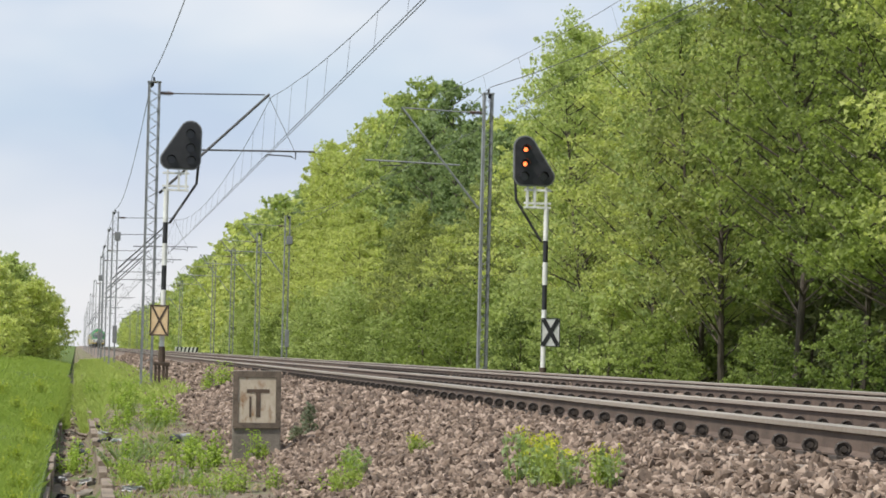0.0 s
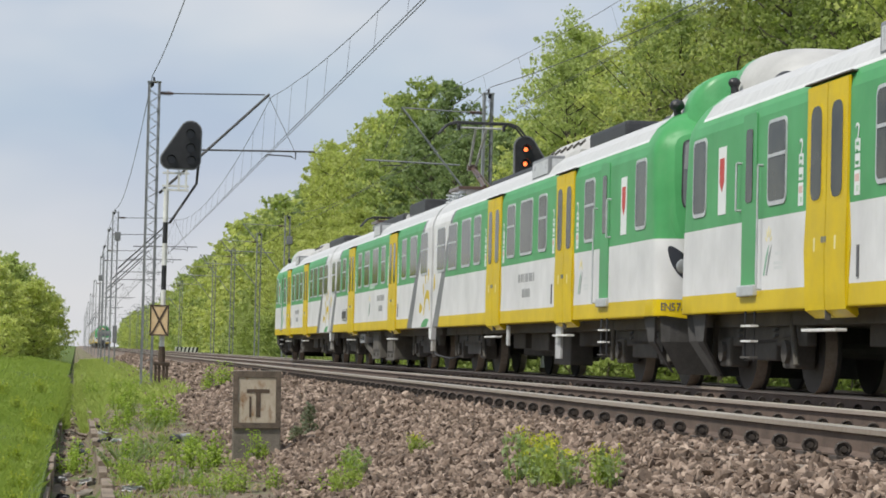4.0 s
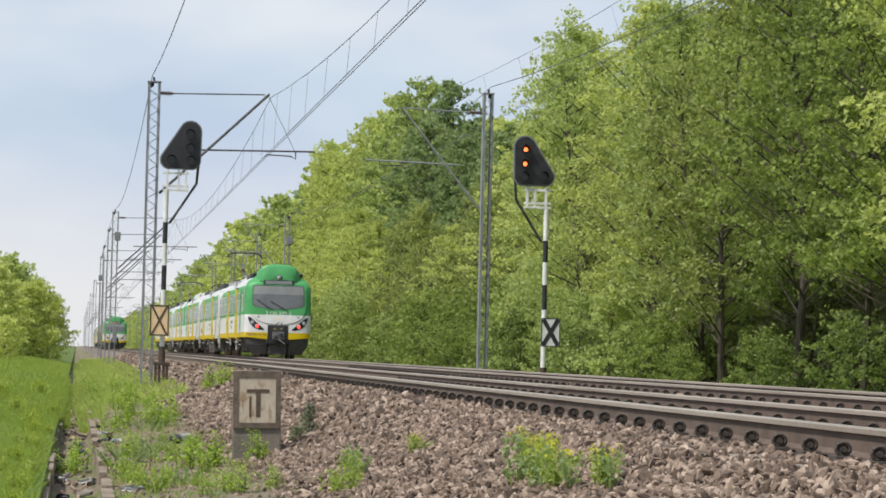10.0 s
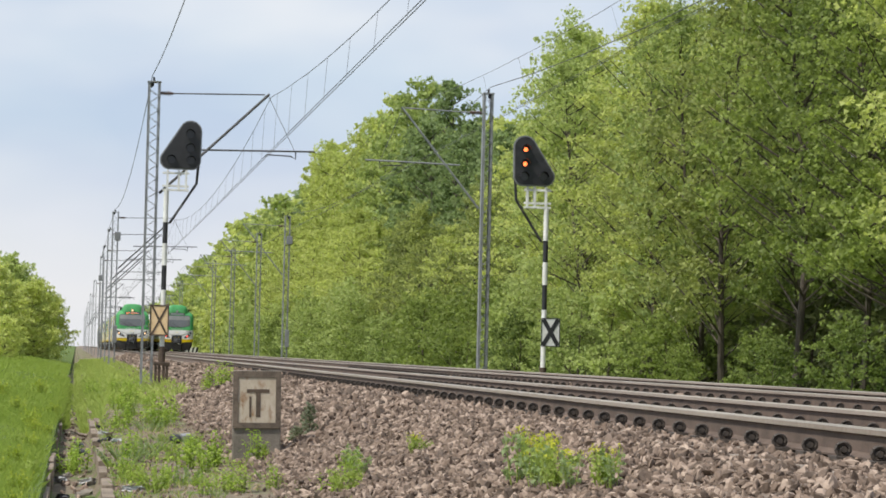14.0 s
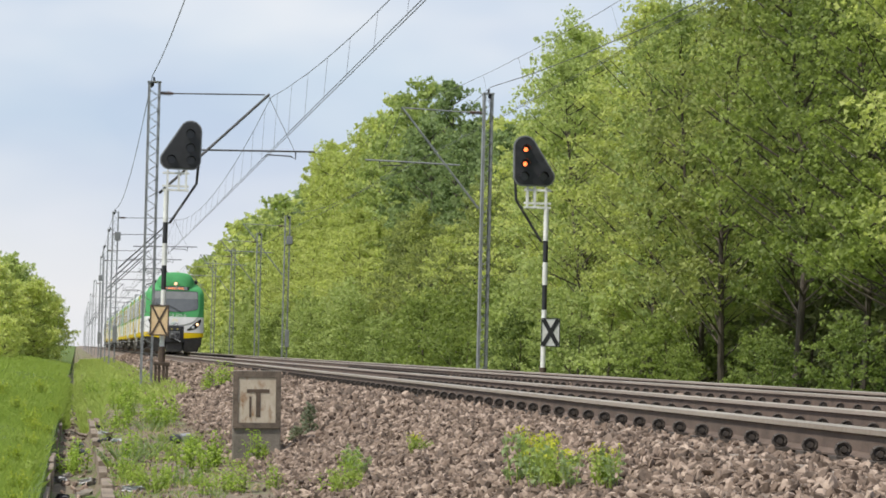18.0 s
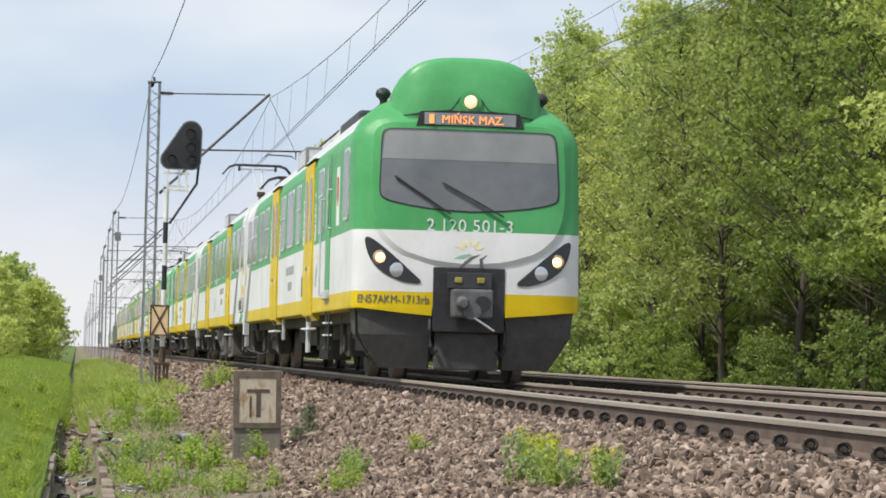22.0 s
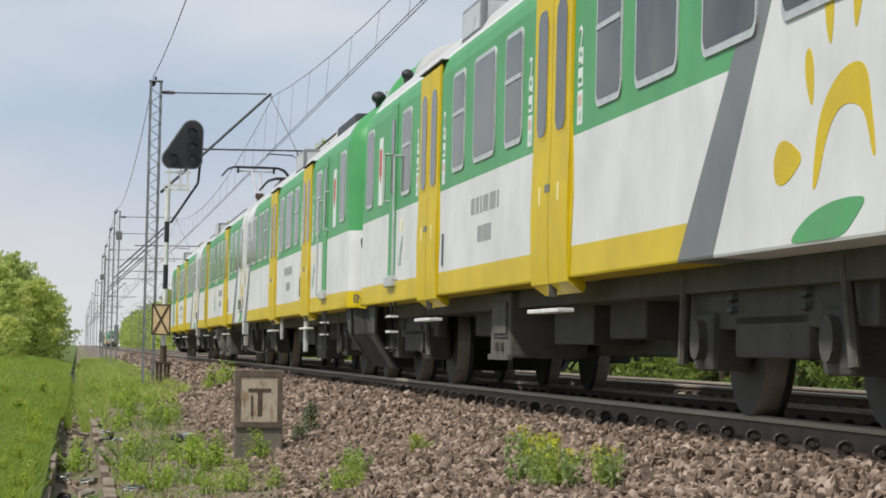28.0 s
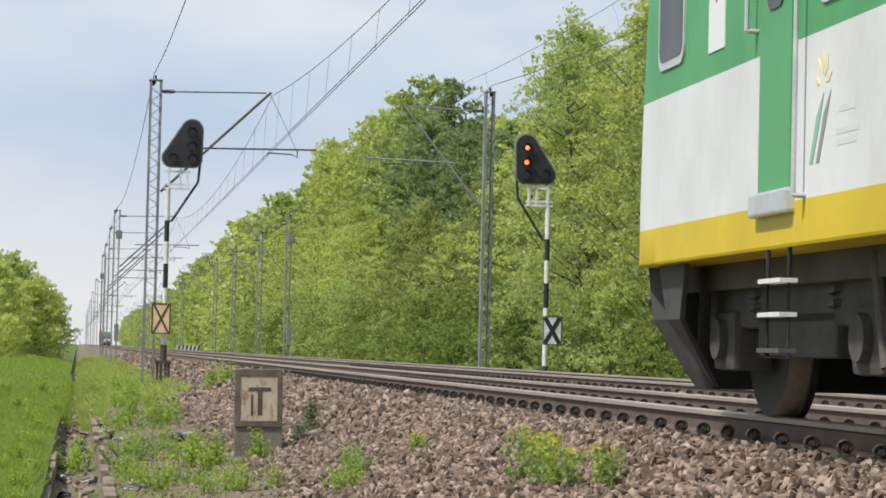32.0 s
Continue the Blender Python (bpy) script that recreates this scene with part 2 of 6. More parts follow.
    bmesh.ops.create_cone(bm, cap_ends=True, segments=seg, radius1=r, radius2=r if r2 is None else r2, depth=d.length, matrix=m)
    return bm


def tube(bm, pts, r, seg=6):
    """One bent tube through the points."""
    pts = [Vector(p) for p in pts]
    rings = []
    for i, p in enumerate(pts):
        d = (pts[min(i + 1, len(pts) - 1)] - pts[max(i - 1, 0)]).to_track_quat("Z", "Y").to_matrix()
        rings.append([bm.verts.new(p + d @ Vector((r * math.cos(2 * math.pi * k / seg), r * math.sin(2 * math.pi * k / seg), 0))) for k in range(seg)])
    for a, b in zip(rings, rings[1:]):
        for k in range(seg):
            bm.faces.new((a[k], a[(k + 1) % seg], b[(k + 1) % seg], b[k]))
    bm.faces.new(rings[0])
    bm.faces.new(rings[-1][::-1])
    return bm


def ball(bm, c, r, sub=2, scale=(1, 1, 1)):
    bmesh.ops.create_icosphere(bm, subdivisions=sub, radius=r, matrix=Matrix.Translation(c) @ Matrix.Diagonal((*scale, 1)))
    return bm


def bar(bm, a, b, w, h):
    """A flat bar from a to b."""
    a, b = Vector(a), Vector(b)
    d = b - a
    m = Matrix.Translation((a + b) / 2) @ d.to_track_quat("Z", "Y").to_matrix().to_4x4() @ Matrix.Diagonal((w, h, d.length, 1))
    bmesh.ops.create_cube(bm, size=1.0, matrix=m)
    return bm


def plate(bm, outline, place, depth):
    """A flat plate of the 2D outline; place(p, q, d) gives the point at depth d."""
    front = [bm.verts.new(place(p, q, 0.0)) for p, q in outline]
    back = [bm.verts.new(place(p, q, depth)) for p, q in outline]
    bm.faces.new(front)
    bm.faces.new(back[::-1])
    for i in range(len(outline)):
        j = (i + 1) % len(outline)
        bm.faces.new((front[i], back[i], back[j], front[j]))
    return bm


def rounded(p0, p1, q0, q1, r, n=4):
    """The outline of a rectangle with rounded corners."""
    pts = []
    for cx, cy, a0 in ((p1 - r, q1 - r, 0), (p0 + r, q1 - r, 90), (p0 + r, q0 + r, 180), (p1 - r, q0 + r, 270)):
        pts += [(cx + r * math.cos(radians(a0 + 90 * k / n)), cy + r * math.sin(radians(a0 + 90 * k / n))) for k in range(n + 1)]
    return pts


def hull(circles, n=40):
    """The outline round some circles (cx, cy, r)."""
    pts = []
    for k in range(n):
        a = 2 * math.pi * k / n
        u = (math.cos(a), math.sin(a))
        c = max(circles, key=lambda c: c[0] * u[0] + c[1] * u[1] + c[2])
        pts.append((c[0] + c[2] * u[0], c[1] + c[2] * u[1]))
    return pts


def writing(text, size, material, parent, m, label=""):
    """Letters as a mesh part."""
    cu = bpy.data.curves.new("lettering", "FONT")
    cu.body, cu.size, cu.align_x, cu.align_y, cu.extrude = text, size, "CENTER", "CENTER", 0.002
    tmp = bpy.data.objects.new("lettering", cu)
    scene.collection.objects.link(tmp)
    me = bpy.data.meshes.new_from_object(tmp.evaluated_get(bpy.context.evaluated_depsgraph_get()))
    bpy.data.objects.remove(tmp)
    bm = bmesh.new()
    bm.from_mesh(me)
    bmesh.ops.remove_doubles(bm, verts=bm.verts, dist=1e-5)
    bm.to_mesh(me)
    bm.free()
    me.materials.clear()
    me.materials.append(material)
    ob = new("lettering", me)
    ob.parent, ob.matrix_basis = parent, m
    return tagged(ob, label)


ADVANCE = {"N": 0.69, "Ń": 0.69, "M": 0.82, "A": 0.65, "K": 0.62, "-": 0.36, "r": 0.36, "1": 0.47, " ": 0.28, "I": 0.27, ".": 0.25, "Z": 0.57}


def letters(text, size, material, parent, m):
    """A straight row of letters, each a part of its own, centred on m."""
    x = -sum(ADVANCE.get(c, 0.55) for c in text) * size / 2
    for c in text:
        w = ADVANCE.get(c, 0.55) * size
        if c != " ":
            writing(c, size, material, parent, m @ Matrix.Translation((x + w / 2, 0, 0)))
        x += w


# ---- plan ----
NEAR, FAR = 4.795, 8.6425             # the two tracks' centre lines
HALF = 0.7525                         # from the centre line to a rail
SLEEPERS = 0.6                        # from sleeper to sleeper


def lie(x, y=0.0):
    """The ground's height."""
    for (x0, z0), (x1, z1) in zip(PROFILE, PROFILE[1:]):
        if x <= x1:
            return z0 + (z1 - z0) * (x - x0) / (x1 - x0)
    return PROFILE[-1][1]


PROFILE = [(-3000, 0.3), (-60, 0.15), (-20, 0.05), (-8, -0.05), (-4.4, -0.22), (-1.8, -0.55), (-0.7, -0.76), (-0.24, -0.84), (-0.2, -1.08), (0.22, -1.08), (0.27, -1.0), (0.36, -0.86), (0.6, -0.84),
           (1.6, -0.78), (1.85, -0.72), (3.25, -0.225), (3.5, -0.195), (10.0, -0.195), (10.2, -0.24), (11.4, -0.65), (13.0, -0.7), (20, -0.5), (60, -0.2), (3000, 0.2)]


# ---- ground ----
def ground_material():
    m = Nodes("ground_soil_grass_ballast", 0.95)
    x = m.xyz()[0]
    wob = m.math("MULTIPLY", m.math("SUBTRACT", m.noise(0.9, 4, 0.6), 0.5), 0.9)
    xw = m.math("ADD", x, wob)
    grain = m.noise(14.0, 5, 0.7)
    grass = m.ramp(grain, (0.3, (0.05, 0.085, 0.012)), (0.7, (0.13, 0.19, 0.03)))
    soil = m.ramp(m.noise(5.0, 5, 0.7), (0.3, (0.10, 0.082, 0.055)), (0.7, (0.225, 0.18, 0.125)))
    green = m.mix(m.ramp(m.noise(1.7, 4, 0.6), (0.50, (0, 0, 0)), (0.62, (1, 1, 1))), soil, grass)
    stone = m.ramp(m.noise(22.0, 4, 0.7), (0.3, (0.085, 0.066, 0.052)), (0.7, (0.24, 0.19, 0.155)))
    bed = m.math("MULTIPLY", m.math("GREATER_THAN", xw, 1.75), m.math("LESS_THAN", x, 10.9))
    strip = m.math("MULTIPLY", m.math("GREATER_THAN", x, -0.18), m.math("LESS_THAN", x, 1.9))
    col = m.mix(strip, grass, green)
    m.color(m.mix(bed, col, stone))
    m.bump(grain, 0.6, 0.05)
    return m.mat


def build_ground():
    xs = sorted({p[0] for p in PROFILE} | {-1000, -300, -120, -40, -14, -6, -3, -1.2, 2.2, 2.6, 3.0, 4.5, 6.7, 15, 30, 120, 400, 1000})
    ys = [-300, -100, -30, -10] + [k * 4.0 for k in range(0, 31)] + [140, 170, 210, 270, 360, 500, 700, 1000, 1500, 2200, 3000]
    verts, faces = [], []
    for y in ys:
        for x in xs:
            bank = 0.10 * noise.noise((x * 0.35, y * 0.12, 2.0)) if x < -0.6 else 0.035 * noise.noise((x * 1.3, y * 0.5, 5.0)) if 0.3 < x < 3.2 else 0.0
            verts.append((x, y, lie(x) + bank))
    n = len(xs)
    for j in range(len(ys) - 1):
        for i in range(n - 1):
            a = j * n + i
            faces.append((a, a + 1, a + n + 1, a + n))
    ob = part_np("ground", verts, faces, ground_material())
    return tagged(ob, "grassy bank, weedy strip and stone embankment beside the tracks", "ground", kind="structure")


ground = build_ground()

# concrete lining of the ditch
CHANNEL = surface("brown_stained_concrete", (0.11, 0.085, 0.06), (0.30, 0.24, 0.185), 0.9, 0.0, 3.0, 30.0, 0.5)
channel = tagged(new("drainage_channel"), "narrow weathered concrete drainage channel beside the bank", "drain", kind="structure")
for k in range(60):
    y0 = 14.0 + k * 1.5
    for name, xa, xb in (("side_slab", -0.27, -0.19), ("side_slab", 0.25, 0.35)):
        lift = random.uniform(-0.07, 0.03)
        if random.random() < 0.25:
            continue
        part(name, box(bmesh.new(), xa + random.uniform(-0.012, 0.012), xb + random.uniform(-0.012, 0.012), y0 + random.uniform(0.01, 0.3), y0 + random.uniform(1.2, 1.49), -1.1, -0.87 + lift, 0.012), CHANNEL, channel)

# ---- stones ----
def stone_forms(k):
    forms = []
    for s in range(k):
        bm = bmesh.new()
        bmesh.ops.create_icosphere(bm, subdivisions=1, radius=1.0)
        rnd = random.Random(s)
        v = np.array([p.co for p in bm.verts])
        v *= np.array([[rnd.uniform(0.6, 1.3)] for _ in v]) * np.array([rnd.uniform(0.95, 1.75), rnd.uniform(0.65, 1.15), rnd.uniform(0.35, 0.7)])
        f = np.array([[q.index for q in p.verts] for p in bm.faces])
        bm.free()
        forms.append((v, f))
    return forms


def turned(rng, n):
    """n random rotations."""
    q = rng.normal(size=(n, 4))
    q /= np.linalg.norm(q, axis=1)[:, None]
    w, x, y, z = q.T
    return np.stack([1 - 2 * (y * y + z * z), 2 * (x * y - z * w), 2 * (x * z + y * w), 2 * (x * y + z * w), 1 - 2 * (x * x + z * z), 2 * (y * z - x * w),
                     2 * (x * z - y * w), 2 * (y * z + x * w), 1 - 2 * (x * x + y * y)], -1).reshape(n, 3, 3)


def scatter(forms, places, sizes, rng):
    """Joined copies of the forms at the places."""
    vs, fs, base = [], [], 0
    pick = rng.integers(0, len(forms), len(places))
    for k, (v, f) in enumerate(forms):
        sel = np.where(pick == k)[0]
        if not len(sel):
            continue
        r = turned(rng, len(sel))
        pts = np.einsum("nij,vj->nvi", r, v) * sizes[sel][:, None, None] + places[sel][:, None, :]
        vs.append(pts.reshape(-1, 3))
        fs.append((f[None] + (np.arange(len(sel)) * len(v))[:, None, None] + base).reshape(-1, 3))
        base += len(sel) * len(v)
    return np.concatenate(vs), np.concatenate(fs)


def stone_material():
    m = Nodes("ballast_stone", 0.9)
    tone = m.math("FRACT", m.math("ADD", m.island(), m.random()))
    col = m.ramp(tone, (0.0, (0.055, 0.040, 0.030)), (0.35, (0.138, 0.096, 0.070)), (0.65, (0.228, 0.163, 0.122)), (1.0, (0.48, 0.375, 0.30)))
    m.color(m.mix(0.35, col, m.ramp(m.noise(30.0, 4, 0.7), (0.3, (0.045, 0.031, 0.024)), (0.7, (0.27, 0.205, 0.162)))))
    m.bump(m.noise(60.0, 3), 0.3, 0.004)
    return m.mat


STONE = stone_material()
FORMS = stone_forms(7)


def build_ballast():
    rng = np.random.default_rng(4)
    bed = tagged(new("ballast"), "brownish grey crushed stone ballast under the rails", "ballast", kind="stuff")
    groups = []
    for x0, x1, y0, y1, per, size in ((1.55, 4.0, 9.5, 24, 780, 0.026), (1.55, 4.0, 24, 46, 270, 0.038), (1.5, 4.0, 46, 80, 80, 0.055), (1.7, 3.4, 80, 170, 22, 0.075), (4.1, 10.6, 12, 30, 60, 0.036), (4.1, 10.6, 30, 60, 16, 0.05)):
        n = int((x1 - x0) * (y1 - y0) * per)
        xy = np.stack([rng.uniform(x0, x1, n), rng.uniform(y0, y1, n)], -1)
        thin = (xy[:, 0] < 1.95) & (rng.random(n) > (xy[:, 0] - 1.45) / 0.55)
        xy = xy[~thin]
        xy = xy[xy[:, 1] > 9.0 + (3.4 - xy[:, 0]) * 3.0]
        on_sleeper = (xy[:, 0] > 3.46) & (np.abs((xy[:, 1] - 12.144 + 0.3) % SLEEPERS - 0.3) < 0.13) & (rng.random(len(xy)) < 0.9)
        xy = xy[~on_sleeper]
        z = np.array([lie(x) for x in xy[:, 0]])
        s = size * rng.uniform(0.4, 1.3, len(xy)) ** 1.3
        groups.append((np.column_stack([xy, z + s * rng.uniform(-0.3, 0.7, len(xy))]), s))
    n = 260
    xy = np.stack([rng.uniform(-0.17, 0.16, n), 14 + 40 * rng.random(n) ** 1.5], -1)
    groups.append((np.column_stack([xy, np.full(n, -1.07)]), 0.03 * rng.uniform(0.5, 1.6, n)))
    n = 3000
    xy = np.stack([rng.uniform(0.3, 1.75, n), 14 + 30 * rng.random(n)], -1)
    groups.append((np.column_stack([xy, np.array([lie(x) for x in xy[:, 0]]) + 0.004]), 0.014 * rng.uniform(0.5, 1.6, n)))
    near = groups[0]
    keep = np.argsort(near[0][:, 1])[:290]
    for i in keep:
        v, f = FORMS[i % 7]
        if i % 7 not in STONE_MESH:
            me = bpy.data.meshes.new("stone")
            me.from_pydata(v.tolist(), [], f.tolist())
            me.materials.append(STONE)
            STONE_MESH[i % 7] = me
        o = new("stone", STONE_MESH[i % 7])
        o.parent = bed
        o.matrix_basis = Matrix.LocRotScale(near[0][i], Euler(rng.uniform(0, 6, 3)), Vector([near[1][i]] * 3))
    rest = np.ones(len(near[1]), bool)
    rest[keep] = False
    groups[0] = (near[0][rest], near[1][rest])
    v, f = scatter(FORMS, np.concatenate([g[0] for g in groups]), np.concatenate([g[1] for g in groups]), rng)
    tagged(part_np("loose_stones", v.tolist(), f.tolist(), STONE, bed), kind="stuff")


STONE_MESH = {}
build_ballast()


# ---- tracks ----
def rail_section(bm, x, y0, y1):
    """A flat-bottomed rail; the running surface is the second material."""
    sec = [(-0.068, -0.160), (0.068, -0.160), (0.068, -0.150), (0.012, -0.128), (0.010, -0.045), (0.034, -0.034), (0.035, -0.008), (0.026, 0.0), (-0.026, 0.0), (-0.035, -0.008),
           (-0.034, -0.034), (-0.010, -0.045), (-0.012, -0.128), (-0.068, -0.150)]
    a = [bm.verts.new((x + p, y0, q)) for p, q in sec]
    b = [bm.verts.new((x + p, y1, q)) for p, q in sec]
    for i in range(len(sec)):
        j = (i + 1) % len(sec)
        f = bm.faces.new((a[i], a[j], b[j], b[i]))
        # only the head side towards smaller x takes the brighter, lit tone
        f.material_index = 1 if i in (6, 7, 8) else 2 if i in (9,) else 0
    bm.faces.new(a[::-1])
    bm.faces.new(b)
    return bm


def clip_form():
    """Rail fastening: plate, clip loop and bolt."""
    bm = bmesh.new()
    box(bm, -0.10, 0.03, -0.075, 0.075, -0.175, -0.150, 0.004)
    for k in range(10):
        a0, a1 = 2 * math.pi * k / 10, 2 * math.pi * (k + 1) / 10
        p = [Vector((-0.05 + 0.038 * math.cos(a), -0.028, -0.116 + 0.034 * math.sin(a))) for a in (a0, a1)]
        rod(bm, p[0], p[1], 0.011, 5)
    ball(bm, (-0.05, 0, -0.118), 0.038, 2)
    rod(bm, (-0.05, -0.03, -0.116), (-0.05, -0.048, -0.116), 0.017, 8)
    return bm


def sleeper_form():
    bm = bmesh.new()
    box(bm, -1.3, 1.3, -0.14, 0.14, -0.36, -0.178, 0.015)
    return bm


def build_track(name, axis, label):
    track = tagged(new(name), label, "railway track", kind="structure")
    for side in (-1, 1):
        part("rail", rail_section(bmesh.new(), axis + side * HALF, -80, 1400), [RAIL_SIDE, RAIL_HEAD, RAIL_BRIGHT], track)
    one_s, one_c = part("sleeper", sleeper_form(), SLEEPER, track), part("rail_fastening", clip_form(), CLIP, track)
    y0 = 12.144 - 8 * SLEEPERS
    one_s.matrix_basis = pose(axis, y0, 0)
    one_c.matrix_basis = pose(axis - HALF - 0.068, y0, 0)
    for k in range(1, 290):
        y = y0 + k * SLEEPERS
        again(one_s, track, pose(axis + random.uniform(-0.02, 0.02), y, 0, 0, 0, random.uniform(-0.4, 0.4)))
    for k in range(1, 110):
        again(one_c, track, pose(axis - HALF - 0.068, y0 + k * SLEEPERS, 0))
    for k in range(0, 60):
        again(one_c, track, pose(axis + HALF - 0.068, y0 + k * SLEEPERS, 0))
    return track


build_track("track_1", NEAR, "rusty steel rails on concrete sleepers in crushed stone")
build_track("track_2", FAR, "rusty steel rails on concrete sleepers beside the forest")


# ---- masts and overhead line ----
def mast(side, height, span=0.33, reach=1.0, single=False):
    """A lattice mast with its cantilever; side +1 reaches towards larger x."""
    t = thing("catenary_mast", "grey lattice steel mast carrying an overhead line bracket", "mast", "masts along the track")
    h, d = span / 2, 0.13
    for sx in (-1, 1):
        bm = bmesh.new()
        box(bm, sx * h - 0.03, sx * h + 0.03, -d, -d + 0.012, -0.9, height)
        box(bm, sx * h - 0.03, sx * h + 0.03, d - 0.012, d, -0.9, height)
        box(bm, sx * h - 0.006 + sx * 0.027, sx * h + 0.006 + sx * 0.027, -d, d, -0.9, height)
        part("leg", bm, STEEL, t)
    n = int((height + 0.9) / 0.36)
    up, down = bar(bmesh.new(), (-h, 0, 0), (h, 0, 0.18), 0.035, 0.008), bar(bmesh.new(), (h, 0, 0.18), (-h, 0, 0.36), 0.035, 0.008)
    if single:
        one, two = part("lattice_bar", up, STEEL, t), part("lattice_bar", down, STEEL, t)
        for yy in (-d, d):
            for k in range(n):
                for ob in (one, two):
                    if k or yy > 0:
                        again(ob, t, pose(0, yy, -0.85 + k * 0.36))
                    else:
                        ob.matrix_basis = pose(0, yy, -0.85)
    else:
        up.free(), down.free()
        bm = bmesh.new()
        for yy in (-d, d):
            for k in range(n):
                z = -0.85 + k * 0.36
                bar(bm, (-h, yy, z), (h, yy, z + 0.18), 0.035, 0.008)
                bar(bm, (h, yy, z + 0.18), (-h, yy, z + 0.36), 0.035, 0.008)
        tagged(part("lattice", bm, STEEL, t), kind="stuff")
    part("foundation", box(bmesh.new(), -0.35, 0.35, -0.35, 0.35, -1.6, -0.72, 0.03), CONCRETE, t)
    part("cap_plate", box(bmesh.new(), -h - 0.05, h + 0.05, -d - 0.02, d + 0.02, height, height + 0.03), STEEL, t)
    s, g = side, side * reach
    part("top_tie", rod(bmesh.new(), (s * 0.45, 0, 6.98), (g * 2.9, 0, 7.04), 0.018), DULL_STEEL if side > 0 else STEEL, t)
    bm = rod(bmesh.new(), (s * 0.16, 0, 6.98), (s * 0.5, 0, 6.98), 0.035)
    for k in range(5):
        rod(bm, (s * (0.2 + 0.055 * k), 0, 6.98), (s * (0.22 + 0.055 * k), 0, 6.98), 0.062, 10)
    part("insulator", bm, INSULATOR, t)
    part("strut", rod(bmesh.new(), (s * 0.2, 0, 4.35), (g * 3.02, 0, 7.06), 0.036 if side > 0 else 0.03), DULL_STEEL if side > 0 else STEEL, t)
    part("registration_tube", rod(bmesh.new(), (g * 0.95, 0, 5.52), (g * 4.25, 0, 5.58), 0.024), DULL_STEEL if side > 0 else STEEL, t)
    part("steady_arm", tube(bmesh.new(), [(g * 3.75, 0, 5.58), (g * 3.75, 0, 5.36), (g * 3.62, 0, 5.44), (g * 2.98, 0, 5.46), (g * 2.95, 0, 5.40)], 0.019), DARK_STEEL, t)
    part("hanger_wire", rod(bmesh.new(), (g * 3.0, 0, 7.0), (g * 3.72, 0, 5.58), 0.008, 5), WIRE, t)
    bm = rod(bmesh.new(), (0, 0, height), (s * -0.02, 0, height + 0.14), 0.03)
    ball(bm, (s * -0.08, 0, height - 0.05), 0.09, 1)
    part("top_clamp", bm, DARK_STEEL, t)
    return t


LEFT_X, RIGHT_X = 1.83, 11.02
LEFT_Y = [66.9, 132.7, 152.6, 178.8, 199.5, 274.6, 345, 410, 475, 540, 605]
RIGHT_Y = [69.0, 136.1, 157.4, 183.5, 209, 275, 340, 405, 470, 535]
m0 = mast(1, 7.25, 0.26, single=True)
m0.matrix_basis = pose(LEFT_X, LEFT_Y[0], 0)
m1 = mast(1, 7.25, 0.27)
m1.matrix_basis = pose(LEFT_X, 0.9, 0)
for y in LEFT_Y[1:]:
    copy_thing(m1, pose(LEFT_X, y, 0))
m3 = mast(-1, 7.5, 0.21, 0.79, single=True)
m3.matrix_basis = pose(RIGHT_X, RIGHT_Y[0], 0)
m2 = mast(-1, 7.5, 0.25, 0.79)
m2.matrix_basis = pose(RIGHT_X, 3.0, 0)
for y in RIGHT_Y[1:]:
    copy_thing(m2, pose(RIGHT_X, y, 0))


def transformer(x, y, z):
    """A dark pole-mounted apparatus on one of the masts."""
    t = thing("mast_switch", "grey switchgear fixed to a lattice mast", "switchgear")
    part("housing", box(bmesh.new(), -0.16, 0.16, -0.15, 0.15, -0.22, 0.22, 0.04), GREY_T, t)
    part("drive_rod", rod(bmesh.new(), (0, 0, -0.3), (0.02, 0, -z - 0.4), 0.03), GREY_T, t)
    part("motor_box", box(bmesh.new(), -0.11, 0.11, -0.11, 0.11, -z + 0.5, -z + 1.4, 0.03), GREY_T, t)
    t.matrix_basis = pose(x, y, z)
    return t


transformer(LEFT_X + 0.12, LEFT_Y[1] - 0.35, 6.0)
transformer(LEFT_X - 0.1, LEFT_Y[4] - 0.35, 5.6)
transformer(RIGHT_X + 0.1, RIGHT_Y[1] - 0.35, 6.2)


def wire(pts, r, name, parent, seg=5):
    return part(name, tube(bmesh.new(), pts, r, seg), WIRE, parent)


def overhead_line(axis, stops, zig, high, name, thick=1.0):
    """Messenger, two contact wires and droppers from mast to mast."""
    t = thing(name, "thin dark overhead contact wires with droppers above the track", "overhead wires", "overhead lines")
    for a, b in zip(stops, stops[1:]):
        def sag(k, top, low):
            return low + (top - low) * (2 * k - 1) ** 2
        n = 12
        low = 6.98 - 0.95 * min(1.0, (b - a) / 66) ** 2
        wire([(axis + zig, a + (b - a) * k / n, sag(k / n, 6.98, low)) for k in range(n + 1)], 0.008 * thick, "messenger_wire", t)
        for off in (-0.03, 0.03):
            wire([(axis + off, a, high), (axis + off + 0.04, (a + b) / 2, high + 0.03), (axis + off, b, high)], 0.008 * thick, "contact_wire", t)
        m = max(2, int((b - a) / 4.2))
        for k in range(m):
            f = (k + 0.5) / m
            wire([(axis + zig, a + (b - a) * f, sag(f, 6.98, low)), (axis + 0.04, a + (b - a) * f, high + 0.02)], 0.0035 * thick, "dropper", t, 4)
    return t


